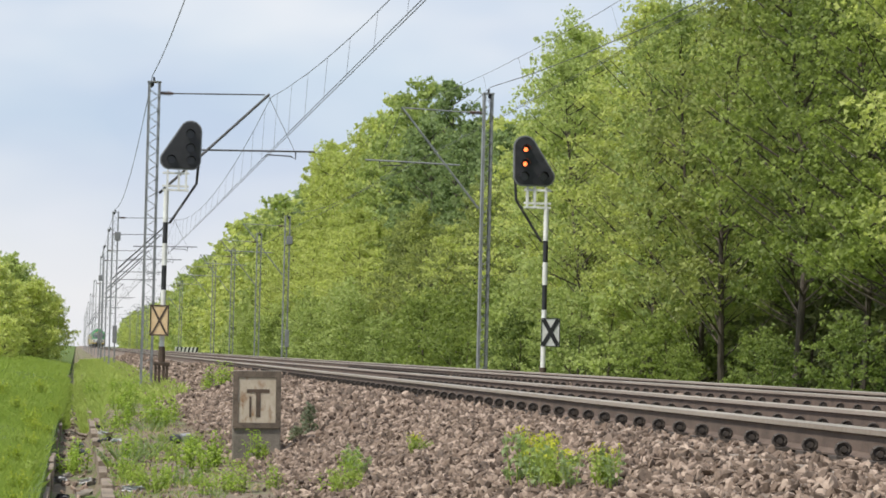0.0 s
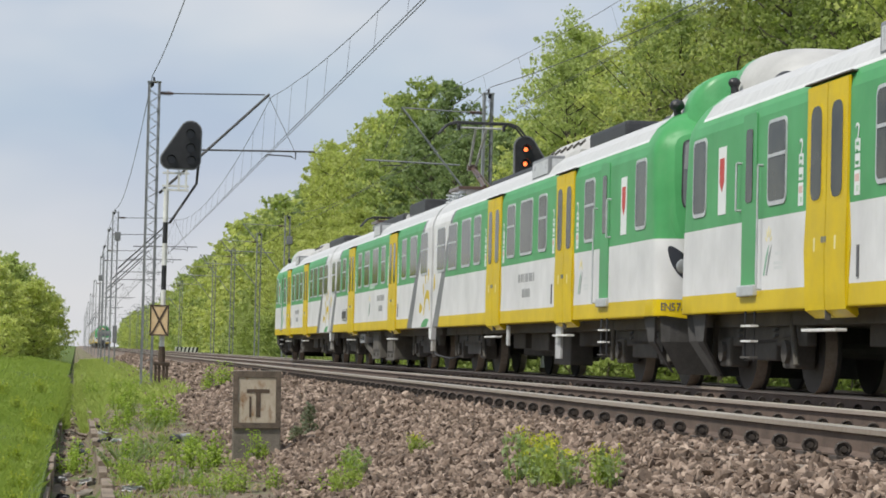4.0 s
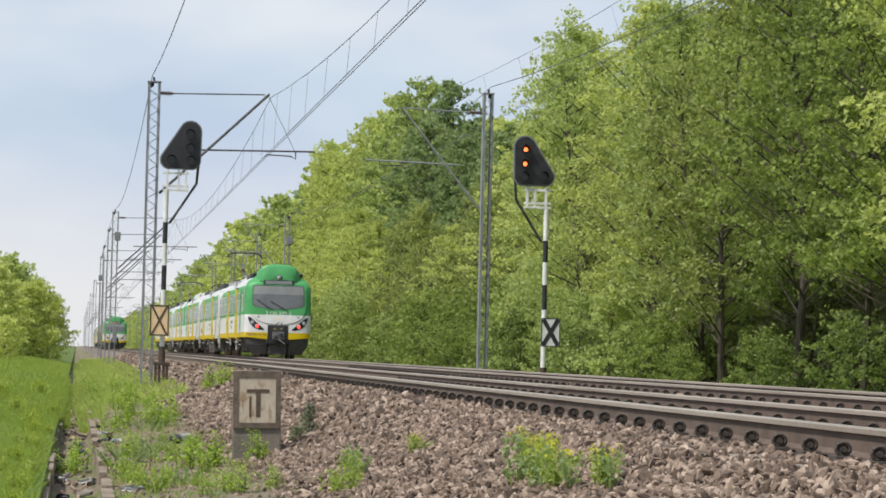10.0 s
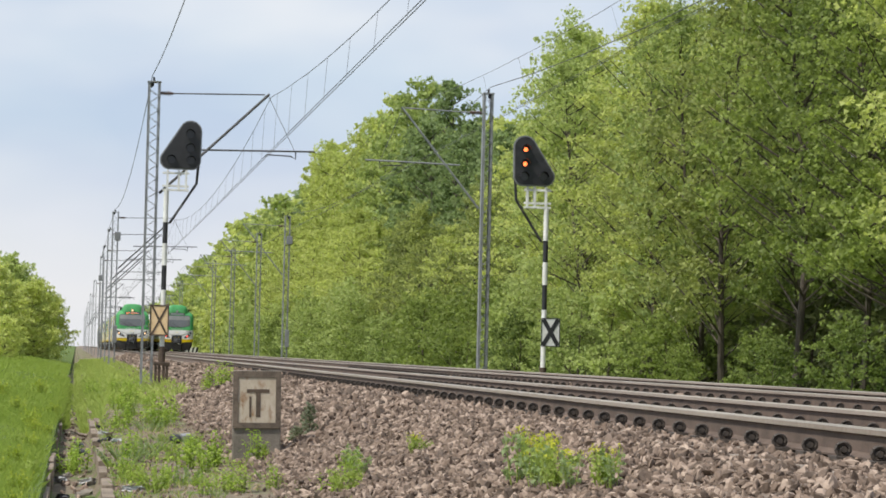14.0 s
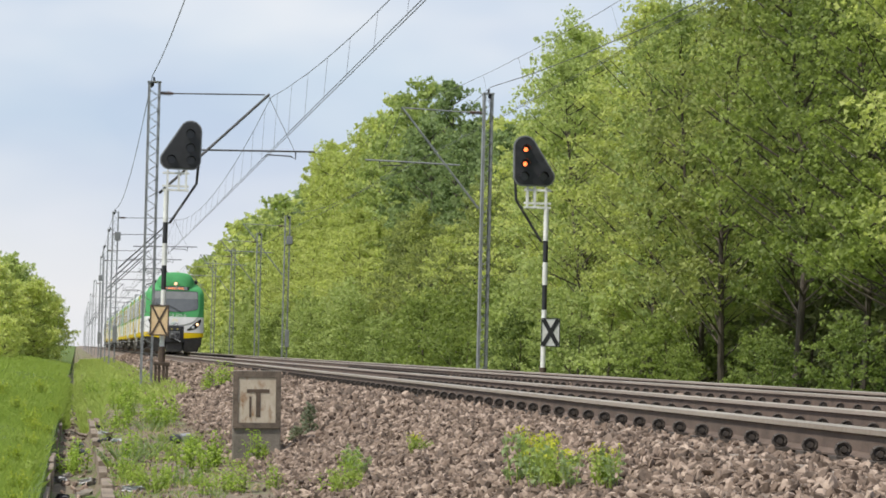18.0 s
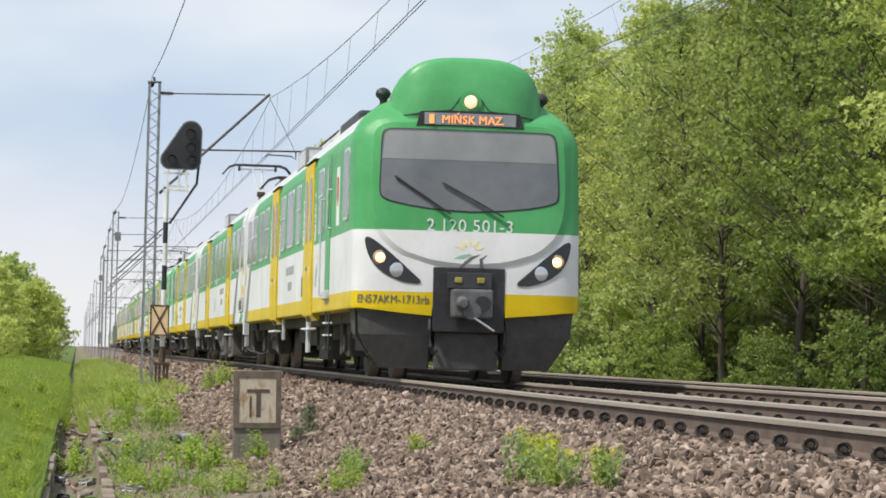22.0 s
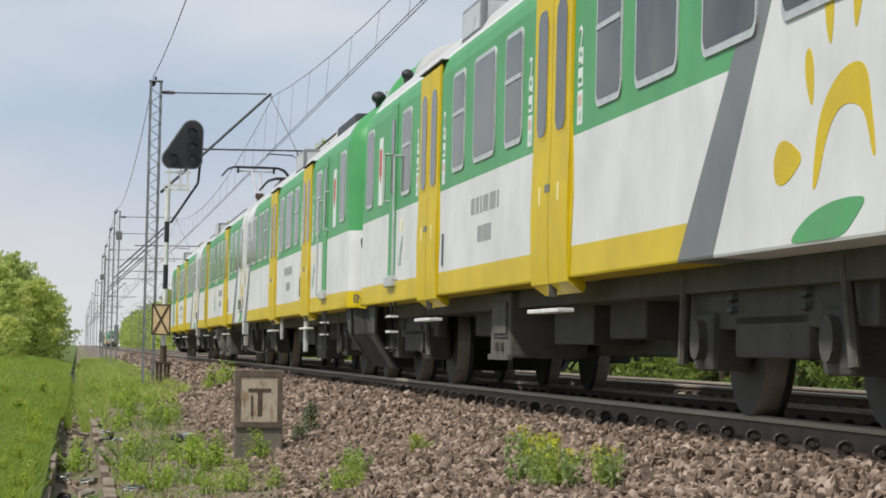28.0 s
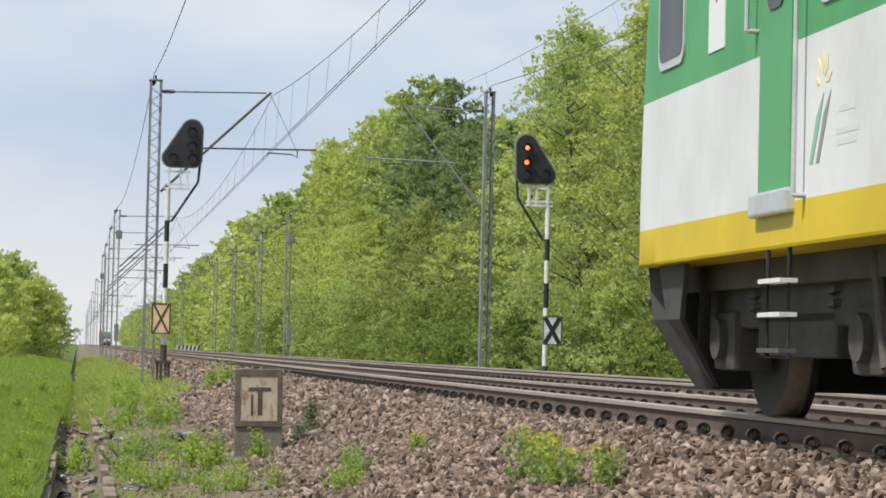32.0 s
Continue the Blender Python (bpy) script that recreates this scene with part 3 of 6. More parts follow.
overhead_line(NEAR, [0.9] + LEFT_Y[:1] + [132.7, 199.5, 274.6, 345, 410], 0.1, 5.415, "overhead_line")
overhead_line(FAR, [3.0] + RIGHT_Y[:1] + [136.1, 209, 275, 340, 405], -0.2, 5.31, "overhead_line", 0.6)
feed = thing("feeder_wire", "thin dark wire running from mast top to mast top", "wire")
for a, b in zip([0.9] + LEFT_Y[:5:1], LEFT_Y[:5:1]):
    wire([(LEFT_X - 0.06, a + (b - a) * k / 10, 7.42 - 0.9 * (1 - (k / 5 - 1) ** 2) * ((b - a) / 66) ** 2) for k in range(11)], 0.010, "strand", feed)
feed2 = thing("feeder_wire", "thin dark wire running along the forest edge", "wire")
for a, b in zip([3.0] + RIGHT_Y[:4], RIGHT_Y[:5]):
    wire([(RIGHT_X + 0.06, a + (b - a) * k / 10, 7.7 - 0.9 * (1 - (k / 5 - 1) ** 2) * ((b - a) / 66) ** 2) for k in range(11)], 0.010, "strand", feed2, 4)


# ---- signals ----
def disc(bm, c, r, depth, seg=20):
    rod(bm, (c[0], c[1], c[2]), (c[0], c[1] - depth, c[2]), r, seg)
    return bm


def signal(mirror, lit, label):
    """A light signal on a banded post, its head a board of three rounded corners. mirror -1 swaps left and right."""
    t = thing("railway_signal", label, "signal", "signals beside the tracks")
    s = mirror
    bands = [(0.35, 0.62, WHITE_PAINT), (-0.05, 0.35, BROWN_PAINT), (0.62, 1.75, WHITE_PAINT), (1.75, 2.35, BLACK_PAINT), (2.35, 2.9, WHITE_PAINT), (2.9, 3.42, BLACK_PAINT), (3.42, 4.25, WHITE_PAINT)]
    for z0, z1, mat in bands:
        part("post_band", rod(bmesh.new(), (0, 0, z0), (0, 0, z1), 0.062 if z0 > 0.3 else 0.085, 12), mat, t)
    bm = bmesh.new()
    box(bm, -0.2, 0.2, -0.16, 0.16, -0.12, -0.04, 0.01)
    for x in (-0.14, -0.05, 0.06, 0.14):
        box(bm, x - 0.03, x + 0.03, -0.12, 0.12, -0.95, -0.12)
    part("foot", bm, BROWN_PAINT, t)
    for z in (4.2, 4.3, 4.62):
        part("bracket_bar", box(bmesh.new(), -0.1 if s > 0 else -0.55, 0.55 if s > 0 else 0.1, -0.05, 0.05, z, z + 0.05), WHITE_PAINT, t)
    for x in (0.02, 0.3, 0.48):
        part("bracket_post", box(bmesh.new(), s * x - 0.025, s * x + 0.025, -0.06, 0.06, 4.2, 4.72), WHITE_PAINT, t)
    circles = [(s * 0.56, 5.68, 0.25), (s * 0.06, 4.98, 0.21), (s * 0.60, 4.97, 0.2)]
    part("head_rim", plate(bmesh.new(), hull([(a, b, r + 0.035) for a, b, r in circles]), lambda p, q, d: (p, -0.02 + d, q), 0.05), GREY_T, t, "pale worn rim")
    head = part("head", plate(bmesh.new(), hull(circles), lambda p, q, d: (p, -0.05 + d, q), 0.3), BLACK_PAINT, t)
    lamps = [(s * 0.55, 5.62), (s * 0.56, 5.27), (s * 0.58, 4.96), (s * 0.10, 4.97)]
    for k, (x, z) in enumerate(lamps):
        bm = bmesh.new()
        for a in range(0, 181, 20):
            p = [Vector((x + 0.115 * math.cos(radians(b)), -0.05, z + 0.115 * math.sin(radians(b)))) for b in (a, a + 20)]
            q = [v + Vector((0, -0.16, 0)) for v in p]
            if a < 180:
                bm.faces.new([bm.verts.new(v) for v in (p[0], p[1], q[1], q[0])])
        part("visor", bm, BLACK_PAINT, head)
        part("lens", disc(bmesh.new(), (x, -0.052, z), 0.052 if k in lit else 0.095, 0.01), RED_LAMP if k in lit else LENS, head, "glowing orange-red lamp" if k in lit else "")
    pts = [(s * 0.78, 0.05, 4.95), (s * 0.74, 0.08, 4.4), (s * 0.45, 0.08, 3.95), (s * 0.1, 0.05, 3.4)]
    part("cable_conduit", tube(bmesh.new(), pts, 0.035), BLACK_PAINT, t)
    return t


sig1 = signal(1, (), "unlit railway signal, dark head on a black and white banded post")
sig1.matrix_basis = pose(2.1, 63.3, 0)
sig2 = signal(-1, (0, 1), "railway signal with two lit orange-red lamps on a banded post")
sig2.matrix_basis = pose(11.2, 60.75, -0.29)


def marker_sign(x, y, z0, z1, w, ground_mat, cross_mat, solid, label):
    t = thing("marker_sign", label, "sign", "signs on the signal posts")
    part("plate", box(bmesh.new(), -w / 2, w / 2, -0.012, 0.012, z0, z1, 0.006), ground_mat, t)
    bm = bmesh.new()
    e = 0.02 if solid else 0.035
    box(bm, -w / 2, w / 2, -0.02, -0.012, z1 - e, z1)
    box(bm, -w / 2, w / 2, -0.02, -0.012, z0, z0 + e)
    box(bm, -w / 2, -w / 2 + e, -0.02, -0.012, z0 + e, z1 - e)
    box(bm, w / 2 - e, w / 2, -0.02, -0.012, z0 + e, z1 - e)
    part("border", bm, cross_mat, t)
    th = 0.105 if solid else 0.05
    for i, a in enumerate((1, -1)):
        p = (-w / 2 + 0.05) * a
        part("cross_bar", bar(bmesh.new(), (p, -0.0165 - 0.003 * i, z0 + 0.03), (-p, -0.0165 - 0.003 * i, z1 - 0.03), 0.009, th), cross_mat, t)
    t.matrix_basis = pose(x, y, 0)
    return t


marker_sign(2.015, 63.15, 0.61, 1.37, 0.47, ORANGE_PAINT, BROWN_PAINT, False, "faded orange plate with a thin dark cross on the signal post")
marker_sign(11.34, 60.6, 0.57, 1.26, 0.46, WHITE_PAINT, BLACK_PAINT, True, "white plate with a bold black cross on the signal post")


def marker_stone():
    """The concrete marker with a cream plate and the shape of two letters."""
    t = thing("track_marker", "weathered concrete marker with a rusty cream plate on the slope", "marker post")
    part("slab", box(bmesh.new(), -0.235, 0.235, -0.06, 0.06, -0.35, 0.80, 0.015), CONCRETE, t)
    part("plate", box(bmesh.new(), -0.185, 0.19, -0.072, -0.058, 0.29, 0.735, 0.006), CREAM_PAINT, t, "cream plate with rust runs")
    bm = bmesh.new()
    for a, b, c, d in ((-0.232, -0.18, 0.24, 0.795), (0.182, 0.232, 0.24, 0.795), (-0.18, 0.182, 0.735, 0.795), (-0.18, 0.182, 0.24, 0.29)):
        box(bm, a, b, -0.08, -0.058, c, d)
    part("frame", bm, MARKER_EDGE, t)
    bm = bmesh.new()
    box(bm, -0.10, 0.12, -0.076, -0.07, 0.585, 0.62)
    box(bm, -0.01, 0.035, -0.0755, -0.07, 0.35, 0.585)
    box(bm, -0.075, -0.055, -0.0755, -0.07, 0.35, 0.55)
    part("lettering", bm, BROWN_PAINT, t)
    t.matrix_basis = pose(1.77, 24.9, -0.68, 0, -0.8, -3)
    return t


marker_stone()


# ---- trees ----
def leaf_cloud(rng, centres, radii, n, size, flat=0.0):
    """Verts and faces of n small folded leaves round cluster centres."""
    k = rng.integers(0, len(centres), n)
    d = rng.normal(size=(n, 3))
    d /= np.linalg.norm(d, axis=1)[:, None]
    p = centres[k] + d * (radii[k] * rng.uniform(0.35, 1.0, n) ** 0.6)[:, None] * np.array([1, 1, 0.75])
    r = turned(rng, n)
    s = size * rng.uniform(0.6, 1.4, n)
    leaf = np.array([(-0.55, -0.1, 0), (0.5, -0.38, 0.06), (0.3, 0.45, -0.04)])
    v = np.einsum("nij,vj->nvi", r, leaf) * s[:, None, None] + p[:, None, :]
    f = np.arange(n * 3).reshape(n, 3)
    return v.reshape(-1, 3), f


def spray_cloud(rng, centres, ways, lengths, n, size):
    """Verts and faces of n small leaves set along flat sprays: each has a centre, a direction and a length."""
    k = rng.integers(0, len(centres), n)
    along = rng.uniform(-0.55, 0.55, n)
    w, L = ways[k], lengths[k]
    side = np.stack([-w[:, 1], w[:, 0], np.zeros(n)], -1)
    taper = 0.19 * (1.15 - np.abs(along) * 1.4)
    p = centres[k] + w * (along * L)[:, None] + side * (rng.normal(size=n) * L * taper)[:, None]
    p[:, 2] += rng.normal(size=n) * L * 0.085 - 0.25 * L * np.maximum(along, 0) ** 2
    r = turned(rng, n)
    s = size * rng.uniform(0.55, 1.4, n)
    leaf = np.array([(-0.55, -0.1, 0), (0.5, -0.38, 0.06), (0.3, 0.45, -0.04)])
    v = np.einsum("nij,vj->nvi", r, leaf) * s[:, None, None] + p[:, None, :]
    return v.reshape(-1, 3), np.arange(n * 3).reshape(n, 3)


def tree(seed, height, spread, leaves, size, leaf_mat, low=0.12, label="", category="tree", sprays=170):
    rng = np.random.default_rng(seed)
    t = thing("tree" if category == "tree" else "shrub", label, category, "trees of the forest edge" if category == "tree" else "shrubs at the forest edge")
    bm = bmesh.new()
    bend = [Vector((rng.normal() * 0.035 * height * q, rng.normal() * 0.035 * height * q, height * q * 0.92)) for q in (0.3, 0.6, 1.0)]
    r0 = 0.007 * height + 0.02
    stem = [Vector((0, 0, -0.4))] + bend
    for k in range(3):
        rod(bm, stem[k], stem[k + 1], r0 * (1 - 0.28 * k), 7, r0 * (1 - 0.28 * (k + 1)))
    part("trunk", bm, BARK, t)

    def on_trunk(z):
        for a, b in zip(stem, stem[1:]):
            if z <= b.z:
                return a + (b - a) * max(0.0, (z - a.z) / (b.z - a.z))
        return stem[-1]
    bm = bmesh.new()
    cs, ws, ls = [], [], []
    for k in range(sprays):
        f = low + (1.0 - low) * ((k + rng.random()) / sprays)
        shape = math.sin(math.pi * min(1.0, 0.16 + 0.84 * (f - low) / (1 - low))) ** 0.6
        a = rng.uniform(0, 2 * math.pi)
        lump = 1.0 + 0.34 * noise.noise((math.cos(a) * 1.3 + seed, math.sin(a) * 1.3, f * 4.5))
        rr = spread * shape * lump * rng.uniform(0.06, 1.0) ** 0.55
        axis = on_trunk(f * height)
        c = Vector((axis.x + math.cos(a) * rr, axis.y + math.sin(a) * rr, f * height + rng.normal() * 0.15))
        b = a + rng.normal() * 0.6
        up = rng.normal() * 0.25 + 0.18 + 0.5 * max(0.0, f - 0.75)
        w = Vector((math.cos(b), math.sin(b), up)).normalized()
        cs.append(c)
        ws.append(w)
        ls.append(spread * rng.uniform(0.28, 0.55) * (170 / sprays) ** 0.3)
        if k % 4 == 0 and rr > 0.25 * spread:
            root = on_trunk(max(0.1, c.z - rr * rng.uniform(0.5, 1.1)))
            knee = root.lerp(c, 0.55) + Vector((0, 0, -0.06 * rr))
            rod(bm, root, knee, r0 * 0.30, 5, r0 * 0.18)
            rod(bm, knee, c + w * 0.2, r0 * 0.18, 4, r0 * 0.06)
    tagged(part("branchwork", bm, BARK, t), kind="stuff")
    v, f = spray_cloud(rng, np.array(cs), np.array(ws), np.array(ls), leaves, size)
    part_np("crown", v.tolist(), f.tolist(), leaf_mat, t)
    return t


def plant_copies(forms, spots):
    """The first spot of each form takes the form itself, the others copies."""
    used = set()
    missing = sorted(set(range(len(forms))) - {k for k, _ in spots})
    for i, k in enumerate(missing):
        spots[-1 - i] = (k, spots[-1 - i][1])
    for k, (x, y, turn, size) in spots:
        m = Matrix.LocRotScale((x, y, lie(x) - 0.05), Euler((0, 0, turn)), None)
        if k not in used:
            used.add(k)
            ob = forms[k]
        else:
            ob = copy_thing(forms[k], m)
        ob.matrix_basis = m @ Matrix.Diagonal((size, size, size, 1))


def build_forest():
    rnd = random.Random(11)
    A = "young broadleaf tree in fresh yellow-green spring leaf"
    B = "broadleaf tree in full green leaf at the forest edge"
    C = "dark green tree rising behind the forest edge"
    D = "thinly leaved tree in dull olive spring leaf"
    near = [tree(1, 10.5, 2.4, 9000, 0.15, LEAF_LIGHT, 0.08, A, "tree", 190), tree(2, 11.0, 2.5, 8500, 0.15, LEAF_OLIVE, 0.10, D, "tree", 180), tree(3, 9.5, 2.3, 9000, 0.145, LEAF_LIGHT, 0.08, A, "tree", 190)]
    back = [tree(5, 14.0, 2.7, 8000, 0.20, LEAF_MID, 0.2, B, "tree", 180), tree(6, 14.5, 2.7, 8000, 0.20, LEAF_LIGHT, 0.2, A, "tree", 180), tree(7, 14.5, 2.5, 9500, 0.19, LEAF_DARK, 0.15, C, "tree", 190)]
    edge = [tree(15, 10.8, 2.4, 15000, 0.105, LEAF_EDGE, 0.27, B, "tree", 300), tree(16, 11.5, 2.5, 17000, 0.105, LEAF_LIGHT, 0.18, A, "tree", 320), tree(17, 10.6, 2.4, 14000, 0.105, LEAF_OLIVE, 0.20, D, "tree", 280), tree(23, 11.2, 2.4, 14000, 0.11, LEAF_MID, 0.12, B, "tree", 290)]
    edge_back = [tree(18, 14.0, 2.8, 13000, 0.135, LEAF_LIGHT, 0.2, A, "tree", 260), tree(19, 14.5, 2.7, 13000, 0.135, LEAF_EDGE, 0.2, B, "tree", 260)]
    under = [tree(20, 4.6, 2.1, 1600, 0.25, LEAF_UNDER, 0.02, "filling undergrowth behind the trees, leaves coloured dark for shade", "shrub", 60)]
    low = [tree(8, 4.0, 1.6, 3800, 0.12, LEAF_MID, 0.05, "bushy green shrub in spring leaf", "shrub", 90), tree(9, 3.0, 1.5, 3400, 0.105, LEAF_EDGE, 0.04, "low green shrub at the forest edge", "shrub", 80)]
    dist = [tree(10, 12.5, 3.1, 2400, 0.40, LEAF_MID, 0.06, B, "tree", 120), tree(12, 12.0, 3.2, 2400, 0.40, LEAF_LIGHT, 0.06, A, "tree", 120), tree(13, 13.5, 3.0, 2400, 0.40, LEAF_DARK, 0.06, C, "tree", 120)]
    s1, s2, s3, s4, s5, s6, s7 = [], [], [], [], [], [], []
    y = 44.0
    while y < 210:
        gap = 98 < y < 138
        spot = (16.4 + rnd.uniform(-1.1, 1.1), y, rnd.uniform(0, 6.3), rnd.uniform(0.58, 0.76) if gap else rnd.uniform(0.80, 1.06))
        if y < 95:
            # leaf tone picked by stretch: dark imitates shade, pale imitates bright haze
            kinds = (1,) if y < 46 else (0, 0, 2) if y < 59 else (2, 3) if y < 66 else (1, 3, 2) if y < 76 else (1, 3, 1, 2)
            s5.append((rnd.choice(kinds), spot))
        else:
            s1.append((rnd.choice((1, 1, 0) if y < 128 else (0, 2, 2)), spot))
        grow = 1.0 + 0.25 * min(1.0, max(0.0, (y - 110) / 40))
        spot = (20.5 + rnd.uniform(-1.2, 1.2), y + 1.2, rnd.uniform(0, 6.3), grow * rnd.uniform(0.82, 0.98))
        if y < 95:
            s6.append((rnd.choice((0, 0, 1)) if y > 68 else 1, spot))
        else:
            if y < 140:
                spot = spot[:3] + (spot[3] * (0.77 if y < 119 else 0.80 if y < 126 else 0.82),)
            s2.append((2 if 104 < y < 146 else rnd.choice((0, 1, 1)), spot))
        # filler shrubs added to close gaps between trunks with a shade-dark tone
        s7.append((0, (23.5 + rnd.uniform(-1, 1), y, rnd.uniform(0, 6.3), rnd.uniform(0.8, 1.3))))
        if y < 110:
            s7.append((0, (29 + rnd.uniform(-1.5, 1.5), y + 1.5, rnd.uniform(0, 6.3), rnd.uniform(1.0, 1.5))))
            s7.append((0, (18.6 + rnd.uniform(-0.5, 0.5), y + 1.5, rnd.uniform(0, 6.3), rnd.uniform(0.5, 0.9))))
        if rnd.random() < 0.75:
            s4.append((rnd.choice((0, 1, 1)), (26 + rnd.uniform(-2, 2), y + 2.2, rnd.uniform(0, 6.3), grow * rnd.uniform(1.02, 1.18) * (0.86 if y > 100 else 0.95))))
        y += 3.3
    for x, yy, size in ((18.6, 115, 0.76), (18.8, 121, 0.80), (18.5, 127, 0.82), (19.0, 136, 0.94), (18.7, 143, 0.94)):
        s2.append((2, (x, yy, rnd.uniform(0, 6.3), size)))
    for k in range(30):
        s4.append((rnd.choice((0, 1)), (33 + rnd.uniform(-2, 3), 50 + k * 6.0, rnd.uniform(0, 6.3), rnd.uniform(0.85, 1.05))))
    y = 44.0
    while y < 230:
        s3.append((rnd.randrange(2) if y > 62 else 1, (13.9 + rnd.uniform(-0.5, 0.7), y, rnd.uniform(0, 6.3), rnd.uniform(0.6, 1.2) if y > 75 else rnd.uniform(0.45, 0.8))))
        y += 2.3 if y > 75 else 4.2 if y < 60 else 2.8
    y = 208.0
    while y < 900:
        gap = 4.5 + (y - 208) * 0.012
        grow = 1.12 - 0.26 * min(1.0, max(0.0, (y - 230) / 220))
        s4.append((rnd.choice((0, 1, 1)), (16.2 + rnd.uniform(-1, 1), y, rnd.uniform(0, 6.3), grow * rnd.uniform(0.82, 1.02))))
        s4.append((rnd.choice((0, 1, 2)), (21 + rnd.uniform(-1.5, 1.5), y + gap / 2, rnd.uniform(0, 6.3), grow * rnd.uniform(0.95, 1.15))))
        y += gap
    for forms, spots in ((near, s1), (back, s2), (low, s3), (dist, s4), (edge, s5), (edge_back, s6), (under, s7)):
        plant_copies(forms, spots)
    bush = [tree(21, 4.6, 2.3, 11000, 0.14, LEAF_LIGHT, 0.02, "rounded fresh green bushy tree beside the grassy bank", "tree", 260), tree(22, 5.2, 2.5, 10000, 0.15, LEAF_MID, 0.02, "rounded green bushy tree beside the grassy bank", "tree", 240)]
    plant_copies(bush, [(0, (-2.45, 150, 0.3, 0.95)), (1, (-2.9, 158, 0.3, 0.80)), (1, (-2.6, 205, 0.3, 0.9)), (0, (-3.4, 270, 1.3, 1.0)), (0, (-5.2, 146, 1.0, 1.12)), (0, (-7.8, 150, 2.0, 1.15)), (1, (-4.5, 158, 2.0, 1.1)), (0, (-10.5, 148, 0.3, 1.3)), (1, (-3.6, 172, 4.0, 1.1)),
                        (0, (-6.5, 190, 0.7, 1.3)), (1, (-9.5, 210, 0.2, 1.5)), (0, (-9.5, 250, 0.2, 1.6)), (1, (-12, 300, 0.2, 2.2)), (0, (-14, 380, 0.2, 2.2)), (0, (-3.2, 118, 2.2, 0.42)), (0, (-4.4, 112, 1.2, 0.5))])


build_forest()


# ---- grass and weeds ----
def blades(rng, n, x0, x1, y0, y1, h, w, material, name, label, clump=0.0):
    x, y = rng.uniform(x0, x1, n), rng.uniform(y0, y1, n)
    if clump:
        v = np.array([noise.noise((a * 1.4, b * 0.8, 3.0)) for a, b in zip(x, y)])
        keep = v > clump
        x, y = x[keep], y[keep]
        n = len(x)
    z = np.array([lie(a) for a in x]) - 0.02
    a, s = rng.uniform(0, 2 * math.pi, n), rng.uniform(0.5, 1.3, n)
    dx, dy = np.cos(a) * w * s, np.sin(a) * w * s
    lean = rng.normal(size=(n, 2)) * h * 0.45
    hh = h * s
    v = np.empty((n, 4, 3))
    v[:, 0] = np.stack([x - dx, y - dy, z], -1)
    v[:, 1] = np.stack([x + dx, y + dy, z], -1)
    v[:, 2] = np.stack([x + dx * 0.6 + lean[:, 0] * 0.4, y + dy * 0.6 + lean[:, 1] * 0.4, z + hh * 0.6], -1)
    v[:, 3] = np.stack([x + lean[:, 0], y + lean[:, 1], z + hh], -1)
    f = np.arange(n * 4).reshape(n, 4)
    return tagged(part_np(name, v.reshape(-1, 3).tolist(), f.tolist(), material), label, "grass", kind="stuff")


rg = np.random.default_rng(8)
blades(rg, 105000, -2.3, -0.34, 14, 32, 0.07, 0.0028, GRASS, "bank_grass", "dense fresh green grass on the bank")
blades(rg, 80000, -3.4, -0.32, 32, 56, 0.085, 0.0045, GRASS, "bank_grass", "dense fresh green grass on the bank")
blades(rg, 42000, -9, -0.3, 54, 150, 0.15, 0.012, GRASS, "bank_grass", "dense fresh green grass on the bank further along")
blades(rg, 5000, 0.40, 1.9, 15, 60, 0.08, 0.005, WEED, "weedy_grass", "patchy weeds and grass on the strip below the stones", 0.18)
blades(rg, 9000, 0.36, 1.8, 15, 70, 0.05, 0.004, DRY_GRASS, "dry_grass", "short dry yellowish grass on bare soil", -0.05)
blades(rg, 9000, -0.40, -0.14, 42, 85, 0.15, 0.006, GRASS, "edge_grass", "long grass hanging over the channel edge", -0.3)
blades(rg, 6000, 0.10, 0.50, 40, 85, 0.16, 0.007, WEED, "edge_grass", "grass tufts along the channel edge", -0.2)
blades(rg, 1500, -0.42, -0.25, 14, 42, 0.11, 0.004, GRASS, "edge_grass", "sparse grass beside the open channel", -0.05)
blades(rg, 700, 0.34, 0.52, 14, 40, 0.09, 0.005, WEED, "edge_grass", "sparse tufts beside the open channel", 0.05)
blades(rg, 4000, -2.6, -0.4, 14, 60, 0.11, 0.004, WEED, "bank_weeds", "taller pale weeds in the bank grass", 0.15)
blades(rg, 6500, 0.38, 1.8, 15, 60, 0.04, 0.005, WEED, "ground_cover", "low creeping green weeds on the strip", 0.05)
blades(rg, 24000, 0.0, 2.25, 50, 190, 0.20, 0.016, WEED, "weedy_grass", "patchy grass along the embankment foot", -0.22)
blades(rg, 9000, 12.0, 16.0, 45, 150, 0.4, 0.03, GRASS, "verge_grass", "tall grass before the forest edge")


